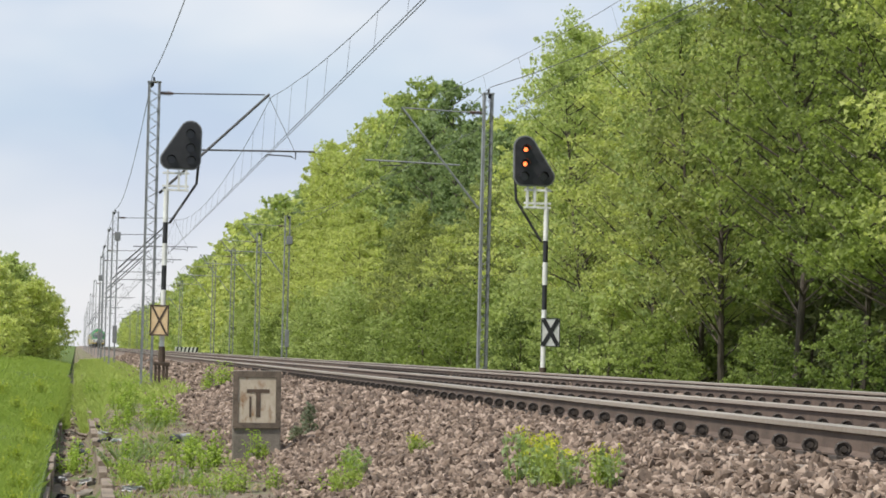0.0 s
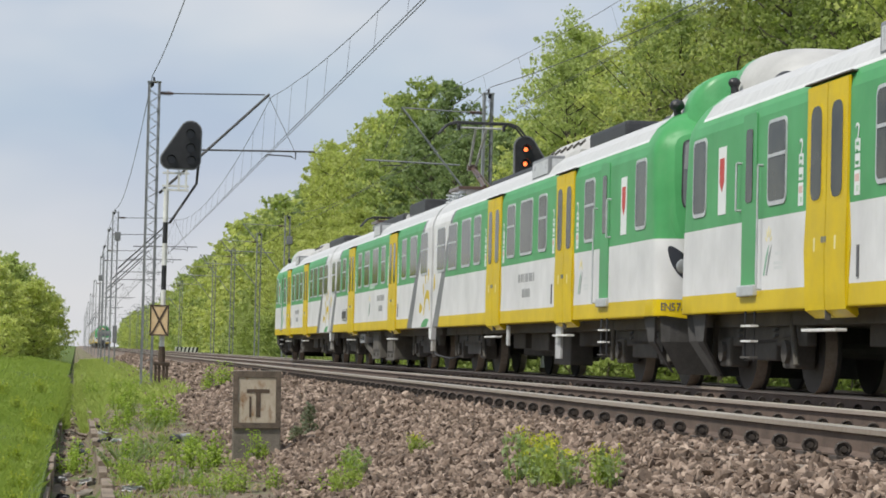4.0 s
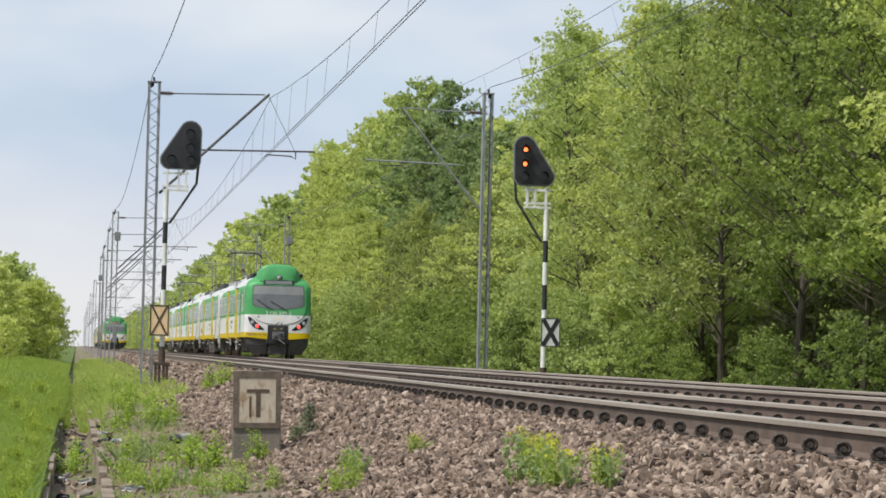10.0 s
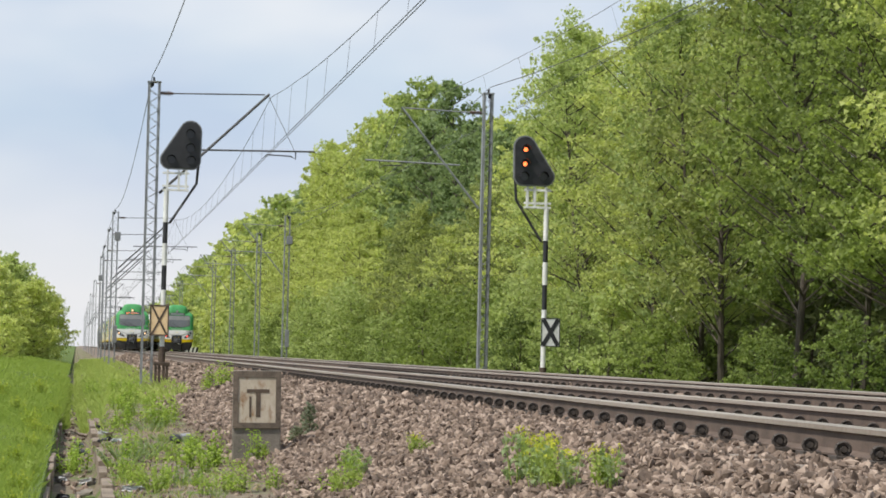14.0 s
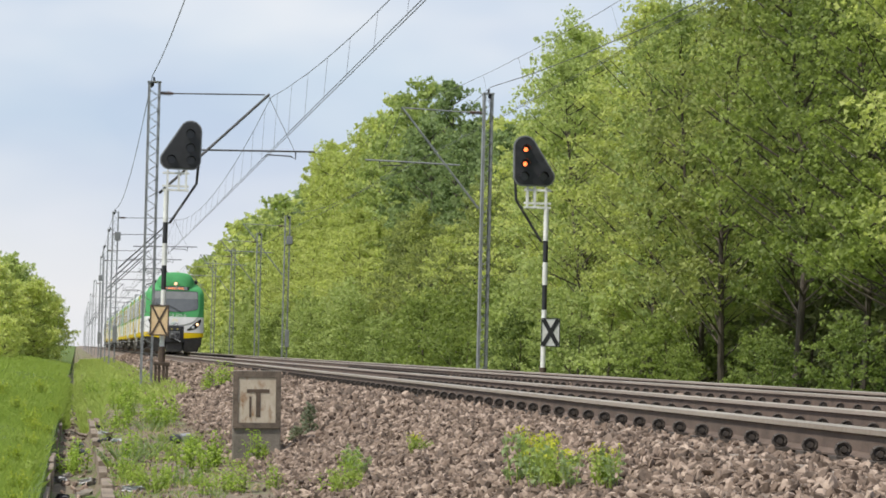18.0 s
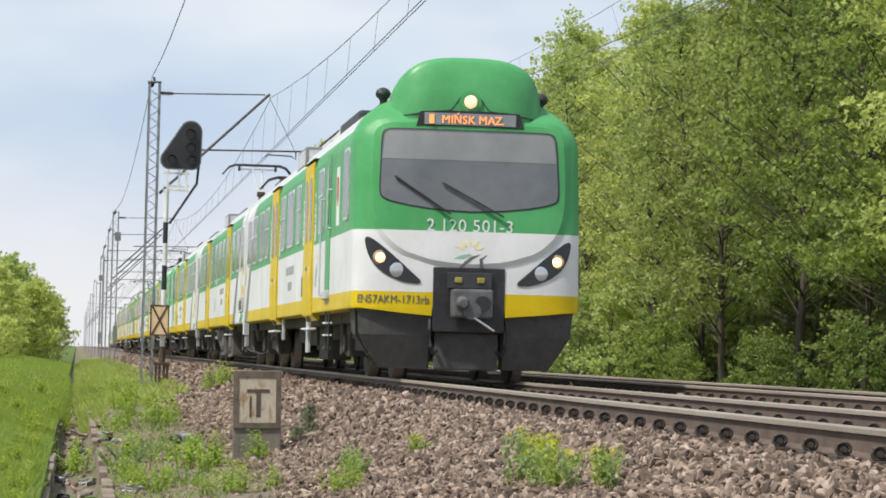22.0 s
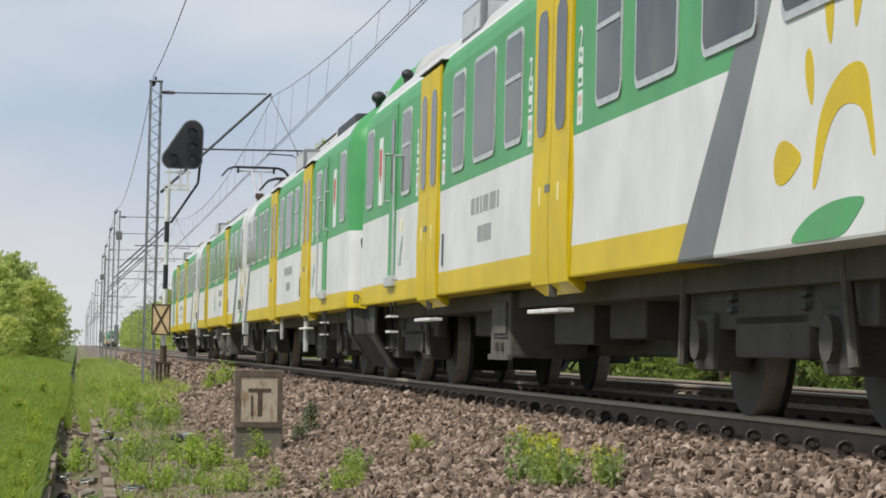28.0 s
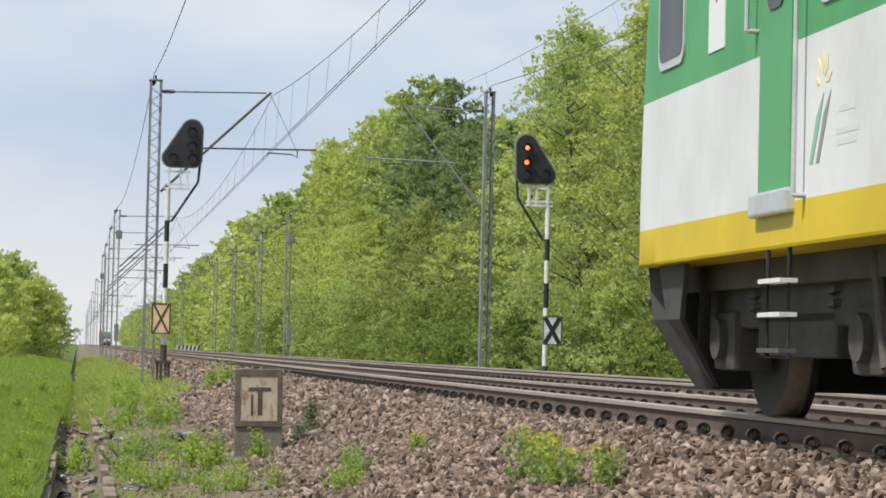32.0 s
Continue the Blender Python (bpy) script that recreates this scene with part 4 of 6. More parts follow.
def tuft(seed, h, spread, stems, material, label):
    """An upright leafy weed: stems set with long narrow leaves that bend over."""
    rng = np.random.default_rng(seed)
    t = thing("weed", label, "weed", "weeds on the embankment")
    bm = bmesh.new()
    verts, faces = [], []
    for k in range(stems):
        a, r = rng.uniform(0, 6.3), spread * rng.uniform(0.05, 1)
        root, tip = Vector((math.cos(a) * r * 0.7, math.sin(a) * r * 0.7, -0.04)), Vector((math.cos(a) * r, math.sin(a) * r, h * rng.uniform(0.55, 1.0)))
        rod(bm, root, tip, 0.005, 4, 0.002)
        for i in range(11):
            p = root.lerp(tip, 0.2 + 0.8 * i / 10)
            b, L, w = i * 2.4 + rng.uniform(-0.3, 0.3), h * rng.uniform(0.22, 0.38) * (1.15 - 0.05 * i), h * rng.uniform(0.035, 0.06)
            out, side = Vector((math.cos(b), math.sin(b), 0)), Vector((-math.sin(b), math.cos(b), 0))
            mid, end = p + out * L * 0.5 + Vector((0, 0, L * 0.32)), p + out * L + Vector((0, 0, L * rng.uniform(-0.05, 0.3)))
            n = len(verts)
            verts += [p, mid + side * w, end, mid - side * w]
            faces.append((n, n + 1, n + 2, n + 3))
    tagged(part("stemwork", bm, material, t), kind="stuff")
    tagged(part_np("foliage", [tuple(v) for v in verts], faces, material, t), kind="stuff")
    return t


def weed(seed, h, spread, stems, material, flower, label):
    rng = np.random.default_rng(seed)
    t = thing("weed", label, "weed", "weeds on the embankment")
    bm = bmesh.new()
    tips = []
    for k in range(stems):
        a, r = rng.uniform(0, 6.3), spread * rng.uniform(0.1, 1)
        tip = Vector((math.cos(a) * r, math.sin(a) * r, h * rng.uniform(0.6, 1.0)))
        rod(bm, (tip.x * 0.3, tip.y * 0.3, -0.05), tip, 0.004, 4, 0.002)
        tips.append(tip)
    tagged(part("stemwork", bm, WEED, t), kind="stuff")
    cs = np.array([[p.x * (0.4 + 0.6 * f), p.y * (0.4 + 0.6 * f), p.z * f] for p in tips for f in (0.25, 0.45, 0.65, 0.85)])
    v, f = leaf_cloud(rng, cs, np.full(len(cs), h * 0.10), stems * 24, h * 0.10)
    tagged(part_np("foliage", v.tolist(), f.tolist(), material, t), kind="stuff")
    if flower:
        cs = np.array([list(p) for p in tips])
        v, f = leaf_cloud(rng, cs, np.full(len(cs), h * 0.09), stems * (11 if material == WEED else 4), h * 0.05)
        tagged(part_np("bloom", v.tolist(), f.tolist(), FLOWER, t), kind="stuff")
    return t




def build_weeds():
    forms = [weed(31, 0.27, 0.15, 14, WEED, True, "leafy weed with small yellow flowers among the stones"), weed(32, 0.26, 0.10, 6, WEED_GREY, False, "greyish green upright weed among the stones"),
             weed(33, 0.20, 0.16, 10, WEED, False, "low bright green leafy weed"), weed(34, 0.14, 0.20, 12, WEED_GREY, False, "low greyish green weed on bare soil"),
             tuft(35, 0.30, 0.13, 9, WEED_LUSH, "upright bright green weed with long leaves"), tuft(36, 0.22, 0.16, 8, WEED_LUSH, "bushy fresh green weed with long leaves"),
             weed(37, 0.20, 0.14, 12, YELLOW_WEED, True, "yellow-green flowering weed in the bank grass")]
    spots = [(0, 2.74, 15.2, 1.1), (1, 2.62, 15.0, 1.3), (0, 2.70, 14.7, 1.1), (1, 2.64, 14.4, 1.1), (0, 2.69, 14.1, 0.95), (1, 2.73, 13.9, 0.9), (0, 2.82, 13.4, 0.9), (1, 2.84, 13.3, 0.9), (0, 2.61, 19.5, 0.62), (2, 2.70, 19.4, 0.5),
             (4, 1.72, 24.5, 1.0), (5, 1.80, 24.4, 0.8), (4, 1.06, 24.1, 1.05), (5, 1.2, 23.2, 1.2), (4, 1.30, 24.3, 1.1), (5, 0.97, 26.0, 1.2), (4, 1.15, 25.2, 0.9), (5, 1.4, 25.0, 1.0), (3, 0.48, 25.2, 1.6), (3, 0.6, 26.2, 1.6), (3, 0.72, 27.2, 1.4),
             (5, 0.45, 23.2, 1.1), (5, 0.52, 22.4, 0.9), (5, 0.75, 21.1, 1.1), (3, 0.9, 21.4, 1.3), (2, 0.65, 20.5, 1.2), (4, 1.18, 36.2, 1.5), (5, 1.3, 37.0, 1.5), (4, 1.45, 39.1, 1.3), (5, 1.1, 38.0, 1.4), (5, 0.54, 34.4, 1.5), (4, 0.70, 36.0, 1.2),
             (5, 0.42, 58.0, 2.0), (5, 0.96, 60.0, 2.2), (4, 1.05, 48.8, 1.7), (5, 0.8, 47.0, 1.6), (5, 0.0, 28.4, 1.6), (4, 0.06, 28.8, 1.2), (5, -0.04, 27.9, 1.1), (5, 1.21, 20.3, 1.1), (4, 1.30, 20.0, 0.8), (5, 1.05, 19.9, 0.8), (5, 1.88, 18.5, 0.9), (4, 2.03, 18.7, 0.8), (1, 2.1, 18.9, 1.0),
             (2, 1.95, 18.2, 1.2), (1, 2.16, 19.9, 0.9), (2, 2.18, 20.3, 0.8), (4, 2.62, 49.3, 1.5), (4, 2.76, 48.0, 1.6), (5, 2.5, 48.5, 1.3), (3, 1.32, 37.8, 1.6), (3, 1.05, 34.4, 1.6), (6, -0.31, 32.3, 0.9), (6, -0.55, 34.0, 1.5), (6, -0.4, 19.6, 1.0), (6, -0.75, 54.8, 1.8), (6, -0.5, 24.0, 1.0),
             (6, -0.62, 21.5, 0.9), (6, -0.9, 40.0, 1.3), (6, -0.45, 28.0, 1.0), (6, -1.3, 47.0, 1.5), (6, -0.38, 17.5, 0.8)]
    rnd = random.Random(5)
    for k in range(46):
        y = 17 + 55 * rnd.random() ** 1.3
        spots.append((rnd.choice((2, 3, 3, 4, 5, 5)), rnd.uniform(0.40, 1.75), y, rnd.uniform(0.45, 0.9) * (1 + (y - 17) / 60)))
    for k in range(14):
        y = 16 + 40 * rnd.random()
        spots.append((rnd.choice((6, 2, 2)), rnd.uniform(-1.6, -0.3), y, rnd.uniform(0.7, 1.2)))
    used = set()
    for k, x, y, size in spots:
        m = pose(x, y, lie(x), 0, 0, rnd.uniform(0, 360))
        ob = forms[k] if k not in used else copy_thing(forms[k], m)
        used.add(k)
        ob.matrix_basis = m @ Matrix.Diagonal((size, size, size, 1))


build_weeds()


def seedling():
    t = thing("pine_seedling", "small dark green pine seedling on the stone slope", "seedling")
    part("stem", rod(bmesh.new(), (0, 0, -0.05), (0.01, 0, 0.36), 0.008, 6, 0.003), BARK, t)
    rng = np.random.default_rng(3)
    cs = np.array([[math.cos(k * 2.4) * 0.09 * (1 - k / 22), math.sin(k * 2.4) * 0.09 * (1 - k / 22), 0.05 + 0.015 * k] for k in range(20)])
    v, f = leaf_cloud(rng, cs, np.full(20, 0.045), 300, 0.04)
    part_np("needles", v.tolist(), f.tolist(), PINE, t)
    t.matrix_basis = pose(2.36, 25.8, -0.57)
    t2 = copy_thing(t, pose(2.22, 25.6, -0.6))
    t2.scale = (0.9, 0.9, 0.45)


seedling()


def litter():
    t = thing("litter", "dark crumpled bag with a pale scrap on the weedy strip", "litter")
    part("bag", ball(bmesh.new(), (0, 0, 0.05), 0.085, 2, (0.8, 1.3, 0.75)), BLACK_PAINT, t)
    part("scrap", box(bmesh.new(), 0.07, 0.19, -0.08, 0.06, 0.01, 0.10, 0.012), GREY_T, t)
    t.matrix_basis = pose(1.2, 30.3, lie(1.2), 8, -6, 15)


litter()


def debris():
    rnd = random.Random(9)
    for k in range(30):
        x, y = rnd.choice((rnd.uniform(-0.16, 0.18), rnd.uniform(-0.16, 0.18), rnd.uniform(0.36, 0.6))), rnd.uniform(18, 40)
        t = thing("concrete_shard", ("pale scrap", "broken brownish concrete shard", "broken brownish concrete shard", "grey concrete shard", "dark scrap")[k % 5] + " lying along the drainage channel", "rubble", "broken shards along the channel")
        bm = box(bmesh.new(), -0.045, 0.045, -0.07, 0.07, -0.02, 0.02, 0.008)
        for v in bm.verts:
            v.co += Vector((rnd.uniform(-0.02, 0.02), rnd.uniform(-0.03, 0.03), rnd.uniform(-0.008, 0.008)))
        part("shard", bm, (PALE_METAL, CHANNEL, CHANNEL, CONCRETE, BLACK_PAINT)[k % 5], t)
        t.matrix_basis = pose(x, y, (-1.06 if x < 0.2 else lie(x)) + 0.02, rnd.uniform(-20, 20), rnd.uniform(-20, 20), rnd.uniform(0, 180))


debris()


def striped_board():
    """A black and white striped board across the far end of the verge."""
    t = thing("striped_board", "black and white slanted striped board beside the far track", "barrier")
    part("board", box(bmesh.new(), -1.3, 1.3, -0.03, 0.03, -0.28, 0.28), WHITE_PAINT, t)
    for k in range(6):
        x = -1.2 + k * 0.44
        part("stripe", plate(bmesh.new(), [(x, -0.28), (x + 0.22, -0.28), (x + 0.36, 0.28), (x + 0.14, 0.28)], lambda p, q, d: (p, -0.036 + d, q), 0.005), BLACK_PAINT, t)
    for x in (-1.0, 1.0):
        part("support", box(bmesh.new(), x - 0.05, x + 0.05, 0.0, 0.08, -1.2, -0.28), STEEL, t)
    t.matrix_basis = pose(12.4, 290, 0.15)


striped_board()


# ---- trains ----
CAB, MID, JOINT = 20.6, 21.28, 1.0   # car lengths, and the clearance between two units
SIDE = 1.44
NOSE = 0.74                             # where the rounded cab end meets the straight body
SILL, BELT, GUTTER = 0.87, 1.87, 3.13
SECTION = [(1.435, SILL), (SIDE, 0.885), (SIDE, 2.95), (1.415, 3.06), (1.37, 3.16), (1.27, 3.32), (1.08, 3.47), (0.78, 3.58), (0.40, 3.645), (0.0, 3.665)]


def livery(name, nose, joints):
    """The paint of one car by its length: nose is the y of its cab end or None, joints the y of its coupled ends."""
    m = Nodes(name, 0.42)
    x, y, z = m.xyz()
    L, G, A, S, X, N = "LESS_THAN", "GREATER_THAN", "ADD", "SUBTRACT", "MULTIPLY", "MINIMUM"
    both = lambda a, b: m.math(X, a, b)
    dirt = m.noise(1.3, 4, 0.6)
    fine = m.noise(9.0, 4, 0.65, stretch=(1, 1, 0.25))
    white = m.ramp(dirt, (0.3, (0.575, 0.576, 0.58)), (0.7, (0.71, 0.712, 0.717)))
    green = m.ramp(dirt, (0.3, (0.060, 0.27, 0.092)), (0.7, (0.088, 0.35, 0.132)))
    yellow = m.ramp(dirt, (0.3, (0.52, 0.375, 0.006)), (0.7, (0.65, 0.48, 0.012)))
    grey = m.ramp(dirt, (0.3, (0.14, 0.145, 0.155)), (0.7, (0.20, 0.205, 0.215)))
    is_green = m.math(G, z, BELT - 0.02)
    below = m.math(L, z, GUTTER)
    if nose is not None:
        near_cab = m.math(L, m.math("ABSOLUTE", m.math(S, y, nose)), 0.95)
        below = m.math("MAXIMUM", below, near_cab)
    is_green = both(is_green, below)
    is_yellow = m.math(L, z, 1.085)
    is_grey = None
    for j, low_end in joints:
        r = m.math(S, j, y)                                    # towards smaller y
        lean = m.math(X, m.math(S, z, 0.88), 1.0)
        rl = m.math(S, r, lean)
        half = m.math(S, 0.41, m.math(X, m.math(S, z, 0.88), 0.12))
        c = -3.5 if low_end else 0.55
        band = m.math(L, m.math("ABSOLUTE", m.math(S, rl, c)), half)
        band = both(band, m.math(L, z, GUTTER))
        inner = m.math(G, rl, c) if low_end else m.math(L, rl, c)
        is_green = both(is_green, m.math(S, 1.0, inner))
        is_yellow = both(is_yellow, m.math(S, 1.0, inner))
        is_grey = band if is_grey is None else m.math("MAXIMUM", is_grey, band)
    roof = m.ramp(fine, (0.3, (0.43, 0.435, 0.44)), (0.7, (0.56, 0.565, 0.57)))
    col = m.mix(m.math(G, z, GUTTER + 0.04), white, roof)
    col = m.mix(is_green, col, green)
    col = m.mix(is_yellow, col, yellow)
    if is_grey is not None:
        col = m.mix(is_grey, col, grey)
    streak = m.ramp(fine, (0.52, (0, 0, 0)), (0.78, (0.10, 0.10, 0.10)))
    m.color(m.mix(streak, col, (0.33, 0.30, 0.26)))
    m.bump(dirt, 0.03, 0.01)
    m.bsdf.inputs["Specular IOR Level"].default_value = 0.18
    return m.mat


def shell(y0, y1):
    bm = bmesh.new()
    ring = [(-x, z) for x, z in SECTION] + [(x, z) for x, z in SECTION[-2::-1]]
    ys = [y0 + (y1 - y0) * k / 8 for k in range(9)]
    rows = [[bm.verts.new((x, y, z)) for x, z in ring] for y in ys]
    for a, b in zip(rows, rows[1:]):
        for i in range(len(ring) - 1):
            bm.faces.new((a[i], a[i + 1], b[i + 1], b[i]))
        bm.faces.new((a[-1], a[0], b[0], b[-1]))
    bm.faces.new(rows[0])
    bm.faces.new(rows[-1][::-1])
    return bm


def nose_at(x, z):
    """Distance of the cab's skin behind its foremost point."""
    rake = 0.0 if z < 1.3 else 0.24 * ((z - 1.3) / 1.9) ** 1.5
    w = 1.44 if z < 3.0 else max(0.4, 1.44 - 0.9 * (z - 3.0))
    q = min(1.0, abs(x) / w)
    return rake + 0.42 * (1 - (1 - q ** 3.8) ** (1 / 3.8))


def cab_nose(f):
    """The rounded cab end; f(u) gives y at the distance u behind the tip."""
    bm = bmesh.new()
    zs = [SILL, 0.885, 1.07, 1.25, 1.5, 1.8, 2.1, 2.5, 2.8, 2.95, 3.06, 3.16, 3.3, 3.42, 3.52, 3.58]
    rows = []
    for z in zs:
        w = SIDE
        for (xa, za), (xb, zb) in zip(SECTION, SECTION[1:]):
            if za <= z <= zb:
                w = xa + (xb - xa) * (z - za) / (zb - za)
        row = [bm.verts.new((-w, f(NOSE), z))]
        for k in range(33):
            q = -1 + 2 * k / 32
            q = math.copysign(1 - (1 - abs(q)) ** 2.2, q)
            x = w * q
            u = nose_at(x if z < 3.0 else x * 1.44 / w * max(0.4, 1.44 - 0.9 * (z - 3.0)) / 1.44, z) + (0.0 if z < 3.1 else 0.5 * ((z - 3.1) / 0.5) ** 2)
            row.append(bm.verts.new((x, f(min(u, NOSE - 0.01)), z)))
        row.append(bm.verts.new((w, f(NOSE), z)))
        rows.append(row)
    for a, b in zip(rows, rows[1:]):
        for i in range(34):
            bm.faces.new((a[i], a[i + 1], b[i + 1], b[i]))
    bm.faces.new(rows[0])
    bm.faces.new(rows[-1])
    return bm


def softened(outline, turns=2):
    """The outline with its corners cut round."""
    for _ in range(turns):
        nxt = []
        for (xa, za), (xb, zb) in zip(outline, outline[1:] + outline[:1]):
            q = min(0.25, 0.07 / max(1e-6, math.hypot(xb - xa, zb - za)))
            nxt += [(xa + (xb - xa) * q, za + (zb - za) * q), (xb + (xa - xb) * q, zb + (za - zb) * q)]
        outline = nxt
    return outline


def face_plate(bm, outline, f, proud, back=0.03, flare=0.0):
    """A panel that follows the cab's front: outline in (x, z); flare widens its foot to a slope."""
    fine = []
    for (xa, za), (xb, zb) in zip(outline, outline[1:] + outline[:1]):
        k = max(1, int(math.hypot(xb - xa, zb - za) / 0.08))
        fine += [(xa + (xb - xa) * i / k, za + (zb - za) * i / k) for i in range(k)]
    outline, n = fine, len(fine)
    cx, cz = sum(p[0] for p in outline) / n, sum(p[1] for p in outline) / n
    rings = []
    for k in (1.0, 0.9, 0.8, 0.7, 0.6, 0.5, 0.4, 0.3, 0.2, 0.1):
        rings.append([bm.verts.new((cx + (x - cx) * k, f(nose_at(cx + (x - cx) * k, cz + (z - cz) * k) - proud), cz + (z - cz) * k)) for x, z in outline])
    for a, b in zip(rings, rings[1:]):
        for i in range(n):
            bm.faces.new((a[i], a[(i + 1) % n], b[(i + 1) % n], b[i]))
    bm.faces.new(rings[-1])
    for face in bm.faces:
        face.smooth = True
    wide = 1.0 + flare
    lip = [bm.verts.new(v.co) for v in rings[0]]
    edge = [bm.verts.new((cx + (x - cx) * wide, f(nose_at(cx + (x - cx) * wide, z) + back), cz + (z - cz) * wide)) for x, z in outline]
    for i in range(n):
        bm.faces.new((lip[i], edge[i], edge[(i + 1) % n], lip[(i + 1) % n])).smooth = flare > 0
    return bm


def window_part(car, side, a, b, z0, z1, barred):
    """A side window: rounded frame, pane and, where barred, a transom."""
    lo, hi = min(a, b), max(a, b)
    X = lambda d: side * (SIDE + d)
    bm = bmesh.new()
    plate(bm, rounded(lo, hi, z0, z1, 0.10), lambda p, q, d: (X(0.012 - d), p, q), 0.03)
    fr = part("window", bm, FRAME_T, car)
    e = 0.036
    bm = plate(bmesh.new(), rounded(lo + e, hi - e, z0 + e * 1.3, z1 - e, 0.075), lambda p, q, d: (X(0.0145 - d), p, q), 0.012)
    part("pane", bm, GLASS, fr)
    if barred:
        zz = z1 - (z1 - z0) * 0.42
        part("transom", box(bmesh.new(), X(0.0), X(0.022), lo + e, hi - e, zz - 0.018, zz + 0.018), FRAME_T, fr)
    return fr


def door_part(car, side, a, b):
    """A double sliding door, bulging out towards its step."""
    lo, hi = min(a, b), max(a, b)
    mid = (lo + hi) / 2
    X = lambda d: side * (SIDE + d)
    for p0, p1 in ((lo, mid - 0.012), (mid + 0.012, hi)):
        bm = bmesh.new()
        prof = [(0.018, 3.06), (0.018, 1.95), (0.03, 1.4), (0.022, 1.0), (0.012, 0.845), (-0.10, 0.77), (-0.12, 0.80), (-0.10, 0.90), (-0.10, 3.06)]
        va = [bm.verts.new((X(d), p0, z)) for d, z in prof]
        vb = [bm.verts.new((X(d), p1, z)) for d, z in prof]
        for i in range(len(prof)):
            j = (i + 1) % len(prof)
            bm.faces.new((va[i], va[j], vb[j], vb[i]))
        bm.faces.new(va[::-1])
        bm.faces.new(vb)
        leaf = part("door_leaf", bm, YELLOW_T, car, "yellow sliding door leaf")
        c, w = (p0 + p1) / 2, (p1 - p0) * 0.27
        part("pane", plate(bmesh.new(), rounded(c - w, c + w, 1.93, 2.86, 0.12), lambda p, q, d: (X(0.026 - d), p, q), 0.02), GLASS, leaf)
        if side > 0:
            continue
        part("pane_rim", plate(bmesh.new(), rounded(c - w - 0.03, c + w + 0.03, 1.90, 2.89, 0.14), lambda p, q, d: (X(0.022 - d), p, q), 0.01), YELLOW_T, leaf)
        part("handle", box(bmesh.new(), X(0.02), X(0.05), mid + (0.04 if p0 > lo else -0.056), mid + (0.056 if p0 > lo else -0.04), 1.5, 1.56), PALE_DARK, leaf)
        # pale plate on each leaf imitates the glint of its recessed handle
        part("pull_plate", box(bmesh.new(), X(0.01), X(0.034), c - 0.028, c + 0.028, 1.42, 1.56, 0.012), PALE_YELLOW, leaf, "pale plate standing in for the glint of a door handle")
    part("door_seal", box(bmesh.new(), X(-0.05), X(0.008), mid - 0.012, mid + 0.012, 0.75, 3.06), UNDER, car)
    # widened yellow panel round the foot of the doors
    out = [(lo - 0.01, SILL), (hi + 0.01, SILL), (hi + 0.05, 1.1), (hi + 0.10, 1.45), (hi + 0.06, 1.75), (hi + 0.02, 1.95), (hi + 0.02, 3.07), (lo - 0.02, 3.07), (lo - 0.02, 1.95), (lo - 0.06, 1.75), (lo - 0.10, 1.45), (lo - 0.05, 1.1)]
    part("door_surround", plate(bmesh.new(), out, lambda p, q, d: (X(0.008 - d), p, q), 0.012), YELLOW_T, car)
    part("door_step", box(bmesh.new(), X(-0.10), X(0.02), lo + 0.3, hi + 0.1, 0.635, 0.665, 0.006), STEP_PAINT, car, "worn white step edge")
    part("drip_rail", box(bmesh.new(), X(-0.06), X(0.024), lo - 0.10, hi + 0.10, 3.098, 3.112), UNDER, car, "dark drip rail above the doors")


def bogie(car, y, driven):
    """A two-axle bogie."""
    b = part("bogie", box(bmesh.new(), -0.95, 0.95, y - 0.45, y + 0.45, 0.45, 0.78, 0.03), UNDER, car)
    r = 0.48 if driven else 0.46
    for side in (-1, 1):
        bm = bmesh.new()
        box(bm, side * 1.0 - 0.06, side * 1.0 + 0.06, y - 1.9, y + 1.9, 0.50, 0.76, 0.03)
        box(bm, side * 0.98 - 0.08, side * 0.98 + 0.08, y - 0.75, y + 0.75, 0.34, 0.6, 0.03)
        part("side_frame", bm, UNDER, b)
        for k in (-1, 1):
            part("axle_box", rod(box(bmesh.new(), side * 0.86, side * 1.10, y + k * 1.35 - 0.24, y + k * 1.35 + 0.24, 0.26, 0.60, 0.04), (side * 1.08, y + k * 1.35, 0.44), (side * 1.15, y + k * 1.35, 0.44), 0.12, 12), UNDER, b)
            part("damper", rod(bmesh.new(), (side * 1.12, y + k * 1.75, 0.30), (side * 1.14, y + k * 1.62, 0.84), 0.035, 8), GREY_DIRTY, b)
            bm = bmesh.new()
            x = side * HALF
            rod(bm, (x - side * 0.06, y + k * 1.35, r), (x + side * 0.07, y + k * 1.35, r), r, 28)
            bmesh.ops.recalc_face_normals(bm, faces=bm.faces)
            rod(bm, (x - side * 0.10, y + k * 1.35, r), (x - side * 0.06, y + k * 1.35, r), r + 0.028, 28)
            rod(bm, (x + side * 0.07, y + k * 1.35, r), (x + side * 0.085, y + k * 1.35, r), r * 0.35, 14)
            for face in bm.faces:
                if abs(face.normal.x) < 0.5 and face.calc_area() > 0.008:
                    face.material_index = 1
            part("wheel", bm, [WHEEL, RAIL_BRIGHT], b)
            coil = [(side * 1.0 + 0.09 * math.cos(h * 0.9), y + k * 0.75 + 0.09 * math.sin(h * 0.9), 0.58 + h * 0.0095) for h in range(36)]
            part("spring", tube(bmesh.new(), coil, 0.02, 5), DARK_STEEL, b)
